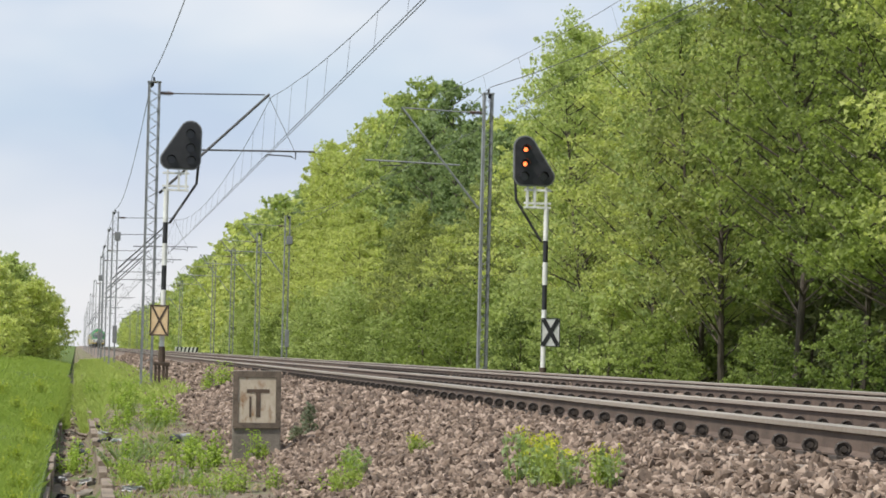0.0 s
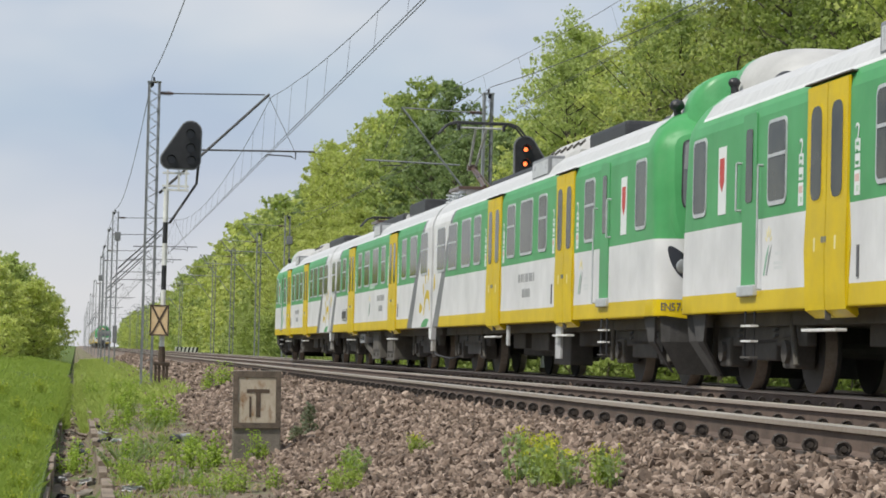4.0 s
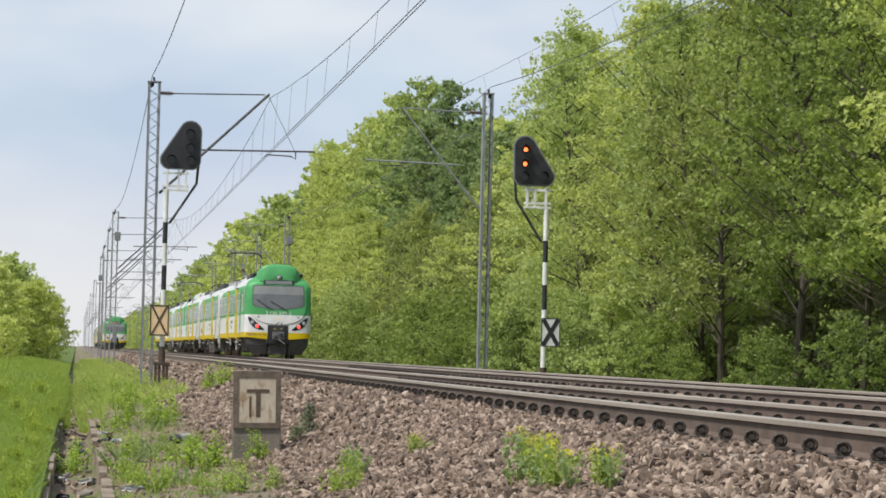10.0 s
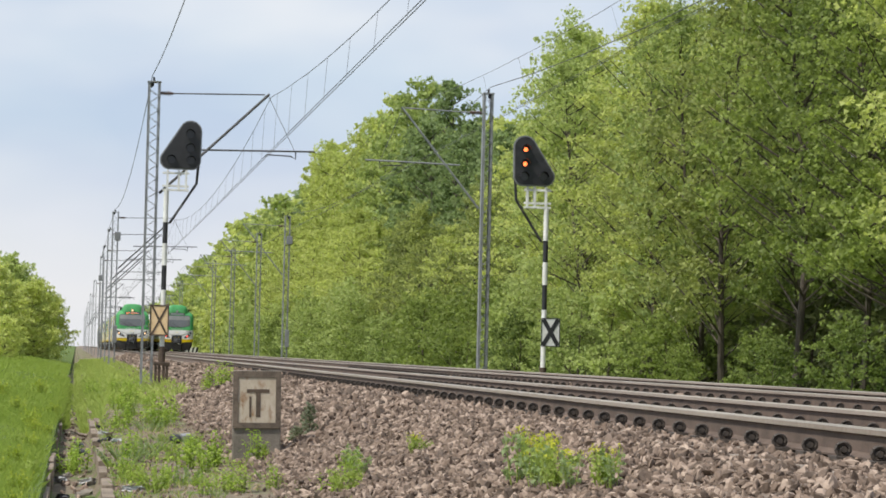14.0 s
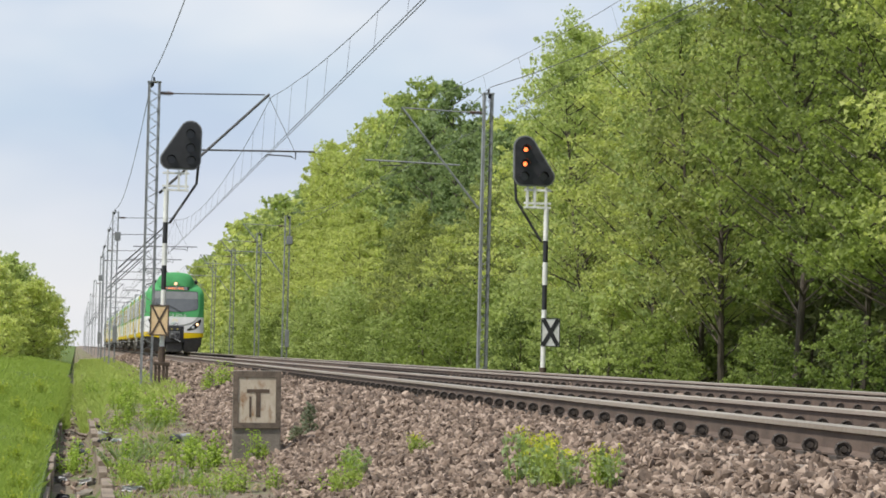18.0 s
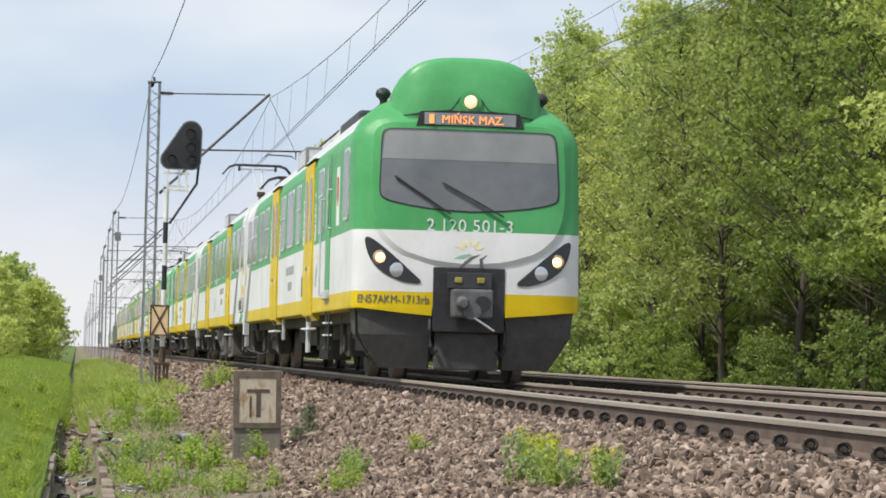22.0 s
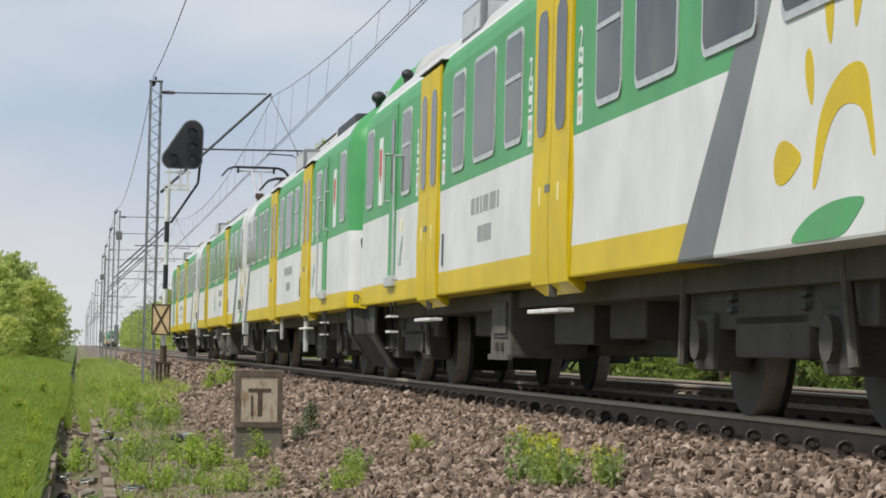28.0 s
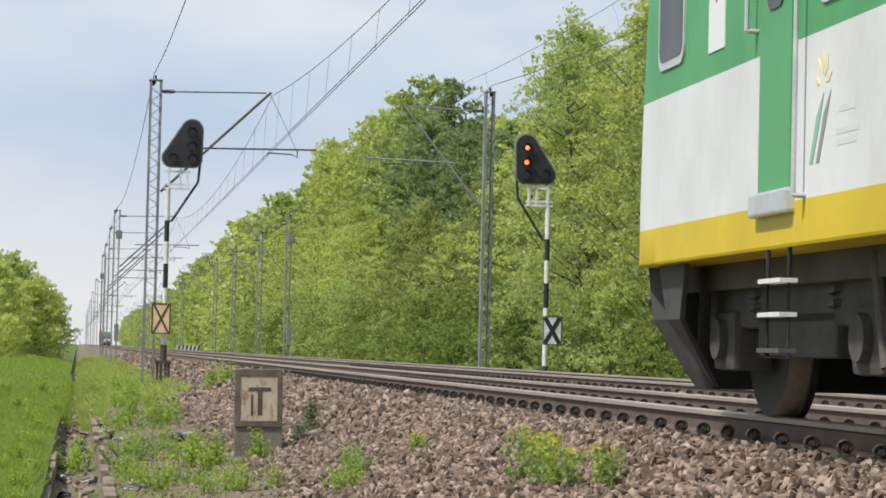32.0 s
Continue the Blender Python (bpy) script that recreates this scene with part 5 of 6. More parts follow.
    for k in (-1, 1):
        part("axle", rod(bmesh.new(), (-0.8, y + k * 1.35, r), (0.8, y + k * 1.35, r), 0.09, 10), UNDER, b)
    return b


def under_box(car, y0, y1, side, z0, mat, reach=1.10, fitted=False):
    """A case hung below the floor; a fitted one has a lid, a lower flange and two latches."""
    lo, hi = min(y0, y1), max(y0, y1)
    X = lambda d: side * (reach + d)
    case = part("equipment_box", box(bmesh.new(), side * 0.55, X(0), lo, hi, z0, SILL - 0.02, 0.02), mat, car)
    if fitted:
        part("lid", box(bmesh.new(), X(-0.01), X(0.025), lo + 0.12, hi - 0.22, z0 + 0.2, SILL - 0.10, 0.012), mat, case)
        part("lid_edge", box(bmesh.new(), X(-0.01), X(0.012), lo + 0.10, hi - 0.2, z0 + 0.175, z0 + 0.2), UNDER, case)
        part("flange", box(bmesh.new(), X(-0.02), X(0.02), lo - 0.02, hi + 0.02, z0 - 0.02, z0 + 0.03, 0.005), mat, case)
        for yy in (lo + 0.3, hi - 0.45):
            part("latch", box(bmesh.new(), X(0.0), X(0.035), yy, yy + 0.06, z0 + 0.06, z0 + 0.13, 0.006), UNDER, case)
    return case


def cable_outlet(car, lo, hi, side):
    """A small pale junction case with a slanted cable duct beneath."""
    X = lambda d: side * (1.27 + d)
    c = part("junction_case", box(bmesh.new(), X(-0.3), X(0.0), lo, hi, 0.57, 0.80, 0.015), PALE_METAL, car, "pale grey junction case")
    for yy in (lo + 0.2, lo + 0.6):
        part("socket", rod(bmesh.new(), (X(-0.01), yy, 0.70), (X(0.02), yy, 0.70), 0.055, 10), UNDER, c)
    part("cable_duct", bar(bmesh.new(), (X(-0.12), hi - 0.3, 0.60), (X(-0.12), lo - 1.4, 0.28), 0.10, 0.16), GREY_DIRTY, c)
    part("cable", tube(bmesh.new(), [(X(-0.05), lo - 0.25, 0.86), (X(-0.03), lo - 0.27, 0.72), (X(-0.05), lo - 0.22, 0.60), (X(-0.08), lo - 0.2, 0.5)], 0.018, 5), PALE_METAL, c)


def emblem(car, y_joint):
    """Half a yellow sun with rays, and a green leaf at the sill, beside the coupled end (visible side)."""
    X = -SIDE - 0.002
    place = lambda p, q, d: (X + d, y_joint - p, q)
    arc = [(-1.24, 1.13), (-1.19, 1.35), (-1.11, 1.49), (-0.93, 1.60), (-0.70, 1.66), (-0.44, 1.64), (-0.36, 1.45), (-0.28, 1.22), (-0.33, 1.21), (-0.42, 1.38), (-0.53, 1.46), (-0.77, 1.485), (-0.93, 1.43), (-1.04, 1.33), (-1.12, 1.20), (-1.19, 1.12)]
    part("sun_arc", plate(bmesh.new(), softened(arc), place, 0.005), YELLOW_T, car, "painted yellow arc")
    blob = [(-1.92, 1.28), (-1.86, 1.37), (-1.75, 1.40), (-1.60, 1.37), (-1.38, 1.285), (-1.60, 1.20), (-1.75, 1.17), (-1.87, 1.19)]
    part("sun_ray", plate(bmesh.new(), softened(blob), place, 0.005), YELLOW_T, car)
    for cx, cz, an, ln in ((-1.30, 1.64, 18, 0.32), (-1.0, 1.90, 8, 0.32), (-0.58, 1.93, -10, 0.32)):
        c, q = math.cos(radians(an)), math.sin(radians(an))
        out = [(cx + (u * 0.07) * c - v * ln / 2 * q, cz + (u * 0.07) * q + v * ln / 2 * c) for u, v in ((0, -1), (0.9, -0.1), (1.0, 0.5), (0.5, 1), (-0.5, 1), (-1.0, 0.5), (-0.9, -0.1))]
        part("sun_ray", plate(bmesh.new(), softened(out), place, 0.005), YELLOW_T, car)
    out = [(-1.62, 0.885), (-1.45, 0.965), (-1.20, 1.025), (-0.90, 1.055), (-0.60, 1.06), (-0.40, 1.045), (-0.55, 0.965), (-0.75, 0.885)]
    part("leaf_mark", plate(bmesh.new(), softened(out), place, 0.005), GREEN_T, car, "painted green leaf")


def side_mark(car, y, y_text):
    """A small painted emblem, a sun over two strokes, and a faint line of writing."""
    place = lambda p, q, d: (-SIDE - 0.003 + d, y - p, q)
    for dx, w, mt in ((-0.02, 0.05, PALE_GREEN), (0.09, 0.045, PALE_DARK)):
        part("stroke", plate(bmesh.new(), [(dx - 0.16, 1.24), (dx - 0.16 + w, 1.24), (dx - 0.04 + w, 1.45), (dx + 0.06, 1.56), (dx - 0.05, 1.46)], place, 0.004), mt, car)
    for k in range(5):
        a = radians(20 + k * 35)
        c, s = math.cos(a), math.sin(a)
        part("sun_ray", plate(bmesh.new(), [(0.02 + 0.05 * c, 1.58 + 0.06 * s), (0.02 + 0.10 * c - 0.02 * s, 1.58 + 0.12 * s + 0.02 * c), (0.02 + 0.15 * c, 1.58 + 0.18 * s), (0.02 + 0.10 * c + 0.02 * s, 1.58 + 0.12 * s - 0.02 * c)], place, 0.004), PALE_YELLOW, car)
    for z, w in ((1.46, 0.24), (1.36, 0.34), (1.31, 0.30)):
        part("faint_writing", box(bmesh.new(), -SIDE - 0.0015, -SIDE + 0.004, y_text - w / 2, y_text + w / 2, z - 0.015, z + 0.015), FAINT, car)


BAR_PRINT = Nodes("grey_print", 0.5).color((0.30, 0.305, 0.31)).mat
PALE_YELLOW = Nodes("pale_yellow_print", 0.5).color((0.74, 0.66, 0.34)).mat
FAINT = Nodes("faint_grey_print", 0.5).color((0.58, 0.60, 0.60)).mat
PALE_GREEN = Nodes("pale_green_print", 0.5).color((0.24, 0.44, 0.32)).mat
PALE_DARK = Nodes("pale_dark_print", 0.5).color((0.24, 0.26, 0.26)).mat


def number_bars(car, y, z=1.60):
    """Two rows of small bars, one for each mark of the painted number."""
    x, spots = -0.66, []
    for w in (0.07, 0.07, 0, 0.07, 0.04, 0, 0.07, 0, 0.04, 0.07, 0.07, 0, 0.07, 0.07, 0.07, 0, 0.07):
        if w:
            spots.append((-(x + w / 2), z, w))
            x += w + 0.036
        else:
            x += 0.055
    spots += [(0.24 - k * 0.105, z - 0.25, 0.07 if k != 2 else 0.04) for k in range(7)]
    bm = bmesh.new()
    for dy, zz, w in spots:
        box(bm, -SIDE - 0.005, -SIDE + 0.004, y + dy - w / 2, y + dy + w / 2, zz - 0.068, zz + 0.068)
    tagged(part("number_marking", bm, BAR_PRINT, car), kind="stuff")
    for dy, w in ((0.9, 0.35), (0.4, 0.5), (-0.5, 0.22), (-0.9, 0.4)):
        part("data_marking", box(bmesh.new(), -1.427, -1.41, y + dy - w / 2, y + dy + w / 2, 0.99, 1.015), DULL_PRINT, car)


def type_marking(car, p):
    """A faint row of small bars on the green band."""
    bm = bmesh.new()
    for w in (0.09, 0.07, 0.1, 0.08, 0.1, 0.09, 0.06, 0.09, 0.08, 0.06):
        box(bm, -SIDE - 0.004, -SIDE + 0.004, p - w, p, 1.90, 2.02)
        p -= w + 0.025
    tagged(part("type_marking", bm, STICKER, car), kind="stuff")


DIGIT = []


def cells(bm, index, spots):
    """Printed fields, proud of a flat notice on the car's side, in the material of that index."""
    for y0, y1, z0, z1 in spots:
        old = set(bm.faces)
        box(bm, -SIDE - 0.007, -SIDE, y0, y1, z0, z1)
        for face in bm.faces:
            if face not in old:
                face.material_index = index


def class_digit(car, y):
    """The white figure painted beside each door."""
    m = Matrix(((0, 0, -1, -SIDE - 0.004), (-1, 0, 0, y), (0, 1, 0, 2.475), (0, 0, 0, 1)))
    if not DIGIT:
        DIGIT.append(writing("2", 0.30, PRINT_W, car, m))
    else:
        again(DIGIT[0], car, m)


def intake(car, a, b):
    """A framed air intake low on the roof's edge, with a pale pane on its end and side."""
    lo, e = min(a, b), max(a, b)
    it = part("air_intake", box(bmesh.new(), -1.35, -0.98, lo, e, 3.17, 3.50, 0.03), GREY_T, car, "grey air intake on the roof edge")
    part("pane", box(bmesh.new(), -1.30, -1.03, lo - 0.012, lo + 0.02, 3.22, 3.45), PALE_PANE, it)
    part("pane", box(bmesh.new(), -1.357, -1.34, lo + 0.08, e - 0.08, 3.22, 3.45), PALE_PANE, it)


def fairing(car, a, b):
    """A pale perforated hood over the roof equipment."""
    lo, hi = min(a, b), max(a, b)
    bm = bmesh.new()
    prof = [(-1.12, 3.42), (-1.08, 3.52), (-0.82, 3.78), (0.82, 3.78), (1.08, 3.52), (1.12, 3.42)]
    va = [bm.verts.new((x, lo + (0.35 if z > 3.6 else 0.0), z)) for x, z in prof]
    vb = [bm.verts.new((x, hi - (0.35 if z > 3.6 else 0.0), z)) for x, z in prof]
    for k in range(6):
        bm.faces.new((va[k], va[(k + 1) % 6], vb[(k + 1) % 6], vb[k]))
    bm.faces.new(va)
    bm.faces.new(vb)
    hood = part("roof_fairing", bm, CREAM_T, car, "off-white perforated roof hood")
    n = int((hi - lo) / 0.55)
    for k in range(n):
        y = lo + 0.45 + k * (hi - lo - 0.9) / max(1, n - 1)
        # dark disc on the surface imitates the darkness inside a perforation
        part("vent_hole", rod(bmesh.new(), (-0.95, y, 3.64), (-0.975, y, 3.665), 0.07, 10), UNDER, hood)


def roof_gear(car, kind, f, turned_round, far):
    if kind == "mid":
        part("resistor_box", box(bmesh.new(), -0.85, 0.95, 9.6, 16.0, 3.52, 3.74, 0.05), DARK_STEEL, car)
        part("roof_panel", box(bmesh.new(), -0.8, 0.8, 8.0, 9.5, 3.5, 3.70, 0.06), CREAM_T, car)
        if far:
            part("roof_box", box(bmesh.new(), -0.95, -0.35, 5.0, 7.7, 3.42, 3.82, 0.04), DARK_STEEL, car, "dark roof equipment box")
            for y in (1.5, 2.3):
                pot = rod(bmesh.new(), (-0.75, y, 3.5), (-0.75, y, 3.74), 0.06, 12)
                for z in (3.58, 3.65, 3.72):
                    rod(pot, (-0.75, y, z), (-0.75, y, z + 0.03), 0.11, 12)
                part("roof_insulator", pot, FRAME_T, car)
        intake(car, *((8.0, 9.4) if turned_round else (10.1, 11.4) if far else (12.2, 13.8)))
    elif kind == "cab_low":
        part("roof_panel", box(bmesh.new(), -0.95, 0.95, 4.4, 7.0, 3.5, 3.74, 0.05), DARK_STEEL, car)
        part("ventilation_unit", box(bmesh.new(), -0.6, 0.6, 13.5, 18.5, 3.55, 3.76, 0.05), DARK_STEEL, car)
        fairing(car, 7.0, 10.5)
        intake(car, 8.2, 9.7)
    else:
        part("ventilation_unit", box(bmesh.new(), -0.75, 0.6, f(12.9), f(17.4), 3.52, 3.85, 0.10), DARK_STEEL, car)
        fairing(car, f(10.4), f(13.1))
        intake(car, f(7.5), f(8.7))
    if kind != "mid":
        for k in range(4):
            part("roof_vent", rod(bmesh.new(), (-0.2 + 0.15 * k, f(4.5), 3.60), (-0.2 + 0.15 * k, f(4.5), 3.74), 0.05), FRAME_T, car)


def pantograph(car, y, up, bend):
    """A current collector, raised to the wire or folded."""
    p = part("pantograph", box(bmesh.new(), -0.6, 0.6, y - 0.75, y + 0.75, 3.88, 3.95, 0.01), INSULATOR, car)
    for sx in (-1, 1):
        for sy in (-1, 1):
            bm = bmesh.new()
            for k in range(4):
                rod(bm, (sx * 0.5, y + sy * 0.6, 3.58 + 0.075 * k), (sx * 0.5, y + sy * 0.6, 3.62 + 0.075 * k), 0.08, 10)
            part("insulator", bm, FRAME_T, p)
    top, off = (5.39, 0.9 if bend < 0 else 0.15) if up else (4.06, 0.3)
    foot = y - 0.55 * bend
    knee = (y + 0.75 * bend if bend < 0 else y + 1.3, 4.5) if up else (y + 1.0 * bend, 4.0)
    bm = rod(bmesh.new(), (0, foot, 3.95), (0, knee[0], knee[1]), 0.05)
    rod(bm, (0.12, foot - 0.05 * bend, 3.95), (0.05, knee[0], knee[1]), 0.02)
    box(bm, -0.11, 0.11, knee[0] - 0.09, knee[0] + 0.09, knee[1] - 0.07, knee[1] + 0.07, 0.02)
    part("lower_arm", bm, INSULATOR, p, "reddish lower arm")
    bm = bmesh.new()
    for sx in (-1, 1):
        rod(bm, (sx * 0.07, knee[0], knee[1]), (sx * 0.12, y + off, top - 0.1), 0.03)
    rod(bm, (-0.5, y + off, top - 0.1), (0.5, y + off, top - 0.1), 0.022)
    part("upper_arm", bm, PALE_METAL, p, "pale upper arm")
    y += off
    bm = bmesh.new()
    for yy in (-0.22, 0.08):
        pts = [(-0.95, top - 0.26), (-0.78, top - 0.06), (-0.6, top), (0.6, top), (0.78, top - 0.06), (0.95, top - 0.26)]
        for a, b in zip(pts, pts[1:]):
            rod(bm, (a[0], y + yy, a[1]), (b[0], y + yy, b[1]), 0.024, 6)
    for sx in (-0.5, 0.5):
        rod(bm, (sx, y - 0.02, top - 0.16), (sx, y - 0.02, top - 0.02), 0.035)
        rod(bm, (sx, y - 0.24, top - 0.05), (sx, y + 0.1, top - 0.05), 0.03)
    part("collector_head", bm, DARK_STEEL, p)


CAB_WINDOWS = [(4.05, 4.78, 1), (7.75, 8.47, 1), (9.0, 10.15, 0), (10.65, 11.45, 1), (14.3, 15.1, 1), (15.5, 16.62, 0), (17.2, 18.35, 1), (18.8, 19.9, 1)]
CAB_DOORS = [(5.56, 6.92), (12.05, 13.48)]
MID_WINDOWS = [(0.55, 1.45, 1), (1.85, 2.9, 0), (3.4, 4.3, 1), (7.35, 8.15, 1), (8.8, 9.9, 1), (10.6, 11.75, 0), (12.4, 13.2, 1), (16.3, 17.1, 1), (17.75, 18.85, 0), (19.5, 20.55, 1)]
MID_DOORS = [(5.12, 6.5), (14.02, 15.4)]


def cab_front(car, mat, f, turn, lights, number, code):
    """Everything on the cab's face: windscreen, display, lamps, coupler, skirts."""
    lip = [(-1.22, 2.6), (-1.2, 2.1), (-1.1, 1.82), (-0.85, 1.6), (-0.45, 1.48), (0.0, 1.44), (0.45, 1.48), (0.85, 1.6), (1.1, 1.82), (1.2, 2.1), (1.22, 2.6), (1.2, 3.1), (1.05, 3.2), (0, 3.22), (-1.05, 3.2), (-1.2, 3.1)]
    part("front_panel", face_plate(bmesh.new(), softened(lip, 1), f, 0.030, 0.004, 0.07), mat, car, "raised front panel with a rounded lower edge")
    out = [(-1.04, 3.13), (1.04, 3.13), (1.11, 3.07), (1.14, 2.32), (1.10, 2.225), (0.8, 2.155), (0.4, 2.105), (0.0, 2.085), (-0.4, 2.105), (-0.8, 2.155), (-1.10, 2.225), (-1.14, 2.32), (-1.11, 3.07)]
    out = softened(out)
    part("windscreen_seal", face_plate(bmesh.new(), out, f, 0.036), BLACK_PAINT, car)
    part("windscreen", face_plate(bmesh.new(), [(x * 0.984, 2.6 + (z - 2.6) * 0.968) for x, z in out], f, 0.040), GLASS_FRONT, car, "grey windscreen with sky reflection put into its colour")
    part("sun_blind", face_plate(bmesh.new(), [(-1.02, 3.095), (1.02, 3.095), (1.07, 3.04), (1.10, 2.74), (-1.10, 2.74), (-1.07, 3.04)], f, 0.0425, -0.035), BLIND, car, "paler band across the top of the windscreen")
    on = lambda p, q, d: (turn * p, f(nose_at(p, q) - 0.0335 + d), q)
    grown = 0.78 if lights == "head" else 0.62
    for k in range(5):
        a = radians(10 + k * 40)
        c, q = math.cos(a) * grown, math.sin(a) * grown
        part("sun_ray", plate(bmesh.new(), [(0.07 * c, 1.63 + 0.05 * q), (0.13 * c - 0.03 * q, 1.63 + 0.10 * q + 0.03 * c), (0.24 * c, 1.63 + 0.19 * q), (0.13 * c + 0.03 * q, 1.63 + 0.10 * q - 0.03 * c)], on, 0.004), PALE_YELLOW, car)
    if lights == "head":
        part("leaf_mark", plate(bmesh.new(), [(-0.20, 1.51), (-0.13, 1.55), (0.0, 1.575), (0.03, 1.555), (-0.08, 1.515)], on, 0.004), PALE_GREEN, car)
    part("stroke", plate(bmesh.new(), [(-0.13, 1.40), (-0.09, 1.40), (0.05, 1.52), (0.14, 1.57), (0.02, 1.54), (-0.06, 1.48)], on, 0.004), PRINT, car)
    part("stroke", plate(bmesh.new(), [(0.13, 1.40), (0.18, 1.40), (0.16, 1.50), (0.22, 1.57), (0.12, 1.51)], on, 0.004), PRINT, car)
    for x0, z0, x1, z1 in ((-0.95, 2.52, -0.25, 2.06), (-0.35, 2.45, 0.42, 2.04)):
        y0, y1 = f(nose_at(x0, z0) - 0.07), f(nose_at(x1, z1) - 0.08)
        part("wiper", bar(bmesh.new(), (turn * x0, y0, z0), (turn * x1, y1, z1), 0.026, 0.02), BLACK_PAINT, car)
    # roof dome: a helmet with wide shoulders, its front edge arched up over the top lamp
    bm = bmesh.new()
    rows = []
    for k in range(13):
        g = k / 12
        row = []
        for i in range(33):
            a = math.pi * i / 32
            c, q = math.cos(a), math.sin(a)
            w = 0.955 * (1 - 0.16 * g ** 1.5)
            h = 0.79 * (1 - max(0.0, g - 0.12) ** 2.0 * 1.15)
            x = w * math.copysign(abs(c) ** 0.66, c)
            z = 3.27 + h * abs(q) ** 0.70
            lean = 0.16 * ((z - 3.27) / 0.79) ** 2.2 * (1 - g)
            row.append(bm.verts.new((x, f(0.26 + 2.95 * g + lean + 0.30 * abs(c) ** 4 * (1 - g)), max(3.2, z))))
        rows.append(row)
    for a, b in zip(rows, rows[1:]):
        for i in range(32):
            bm.faces.new((a[i], a[i + 1], b[i + 1], b[i]))
    skin = lambda x, z: 0.26 + 0.16 * max(0.0, (z - 3.27) / 0.79) ** 2.2 + 0.30 * min(1.0, abs(x) / 0.955) ** 5.5
    rings = [rows[0]]
    for k in (0.92, 0.8, 0.6, 0.4, 0.2):
        rings.append([])
        for v in rows[0]:
            x, z = v.co.x * k, 3.27 + (v.co.z - 3.27) * k
            rings[-1].append(bm.verts.new((x, f(skin(x, z) - 0.025 * min(1.0, (1 - k) * 5)), z)))
    for a, b in zip(rings, rings[1:]):
        for i in range(32):
            bm.faces.new((a[i], a[i + 1], b[i + 1], b[i]))
    bm.faces.new(rings[-1])
    bm.faces.new(rows[-1])
    for face in bm.faces:
        front = sum(abs(v.co.y - f(0.3)) for v in face.verts) / len(face.verts)
        face.material_index = 1 if front > (0.75 if turn > 0 else 0.42) else 0
        face.smooth = True
    for side in (-1, 1):
        # dark bulge instead of an opening: its colour imitates the hollow's shade
        part("dome_hollow", ball(bmesh.new(), (side * 0.80, f(2.3), 3.45), 1.0, 3, (0.085, 0.5, 0.17)), DARK_STEEL, car, "dark bulge imitating a shaded hollow in the dome's side", smooth=True)
    part("roof_dome", bm, [GREEN_T, CREAM_T], car, "rounded roof dome, green in front and off-white behind")
    arch = [(x, 3.285 + 0.10 * (1 - (abs(x) / 0.92) ** 1.6) + 0.19 * math.exp(-(x / 0.19) ** 4)) for x in [-0.88 + 0.04 * k for k in range(45)]]
    part("dome_seam", tube(bmesh.new(), [(x, f(skin(x, z) - 0.022), z) for x, z in arch], 0.010, 5), SEAM_GREEN, car)
    part("lamp_bezel", rod(bmesh.new(), (0, f(0.215), 3.485), (0, f(0.30), 3.485), 0.135, 24), GREEN_T, car)
    part("display_frame", plate(bmesh.new(), [(-0.68, 3.165), (0.68, 3.165), (0.63, 3.35), (0.3, 3.37), (-0.3, 3.37), (-0.63, 3.35)], lambda p, q, d: (p, f(0.205 + d), q), 0.22), BLACK_PAINT, car)
    show = part("display", box(bmesh.new(), -0.58, 0.58, f(0.19), f(0.21), 3.185, 3.335, 0.006), DISPLAY, car)
    if lights == "head":
        letters("MIŃSK MAZ.", 0.145, AMBER_SIGN, show, Matrix.Translation((0.03, f(0.180), 3.25)) @ Matrix.Rotation(radians(90), 4, "X"))
        part("line_mark", box(bmesh.new(), -0.52, -0.46, f(0.178), f(0.186), 3.20, 3.31), AMBER_SIGN, show)
    if lights != "head":
        part("lamp_rim", rod(bmesh.new(), (0, f(0.205), 3.485), (0, f(0.36), 3.485), 0.115, 20), BLACK_PAINT, car)
        for sx in (-0.86, 0.86):
            part("marker_lamp", ball(bmesh.new(), (sx, f(nose_at(sx, 1.76) - 0.03), 1.76), 0.038, 2, (1, 0.5, 1)), DARK_STEEL, car)
    part("top_lamp", ball(bmesh.new(), (0, f(0.205), 3.485), 0.085 if lights == "head" else 0.095, 2, (1, 0.3, 1)), TOP_LAMP if lights == "head" else LAMP_GLASS, car)
    for sx in (-1, 1):
        out = [(sx * x, z) for x, z in ((0.58, 1.21), (0.66, 1.18), (0.86, 1.21), (1.08, 1.31), (1.24, 1.47), (1.31, 1.72), (1.27, 1.77), (1.15, 1.70), (0.92, 1.51), (0.72, 1.33))]
        lamp = part("lamp_housing", face_plate(bmesh.new(), softened(out), f, 0.010), LENS, car, "slanted black lamp housing")
        for (x, z, r), mat in zip(((1.11, 1.50, 0.09), (0.90, 1.35, 0.09)), (HEADLAMP, LAMP_GLASS) if lights == "head" else (LAMP_GLASS, TAIL_LAMP if lights == "tail" else LAMP_GLASS)):
            y = f(nose_at(x, z) - 0.005)
            part("lamp", ball(bmesh.new(), (sx * x, y, z), r * 1.05, 3, (1, 0.18, 1)), REFLECTOR if mat == HEADLAMP else LAMP_GLASS if lights == "head" else LAMP_DIM, lamp, smooth=True)
            if mat != LAMP_GLASS:
                part("bulb", ball(bmesh.new(), (sx * x, f(nose_at(x, z) - 0.018), z), r * (0.72 if lights == "head" else 0.82), 2, (1, 0.2, 1)), mat, lamp)
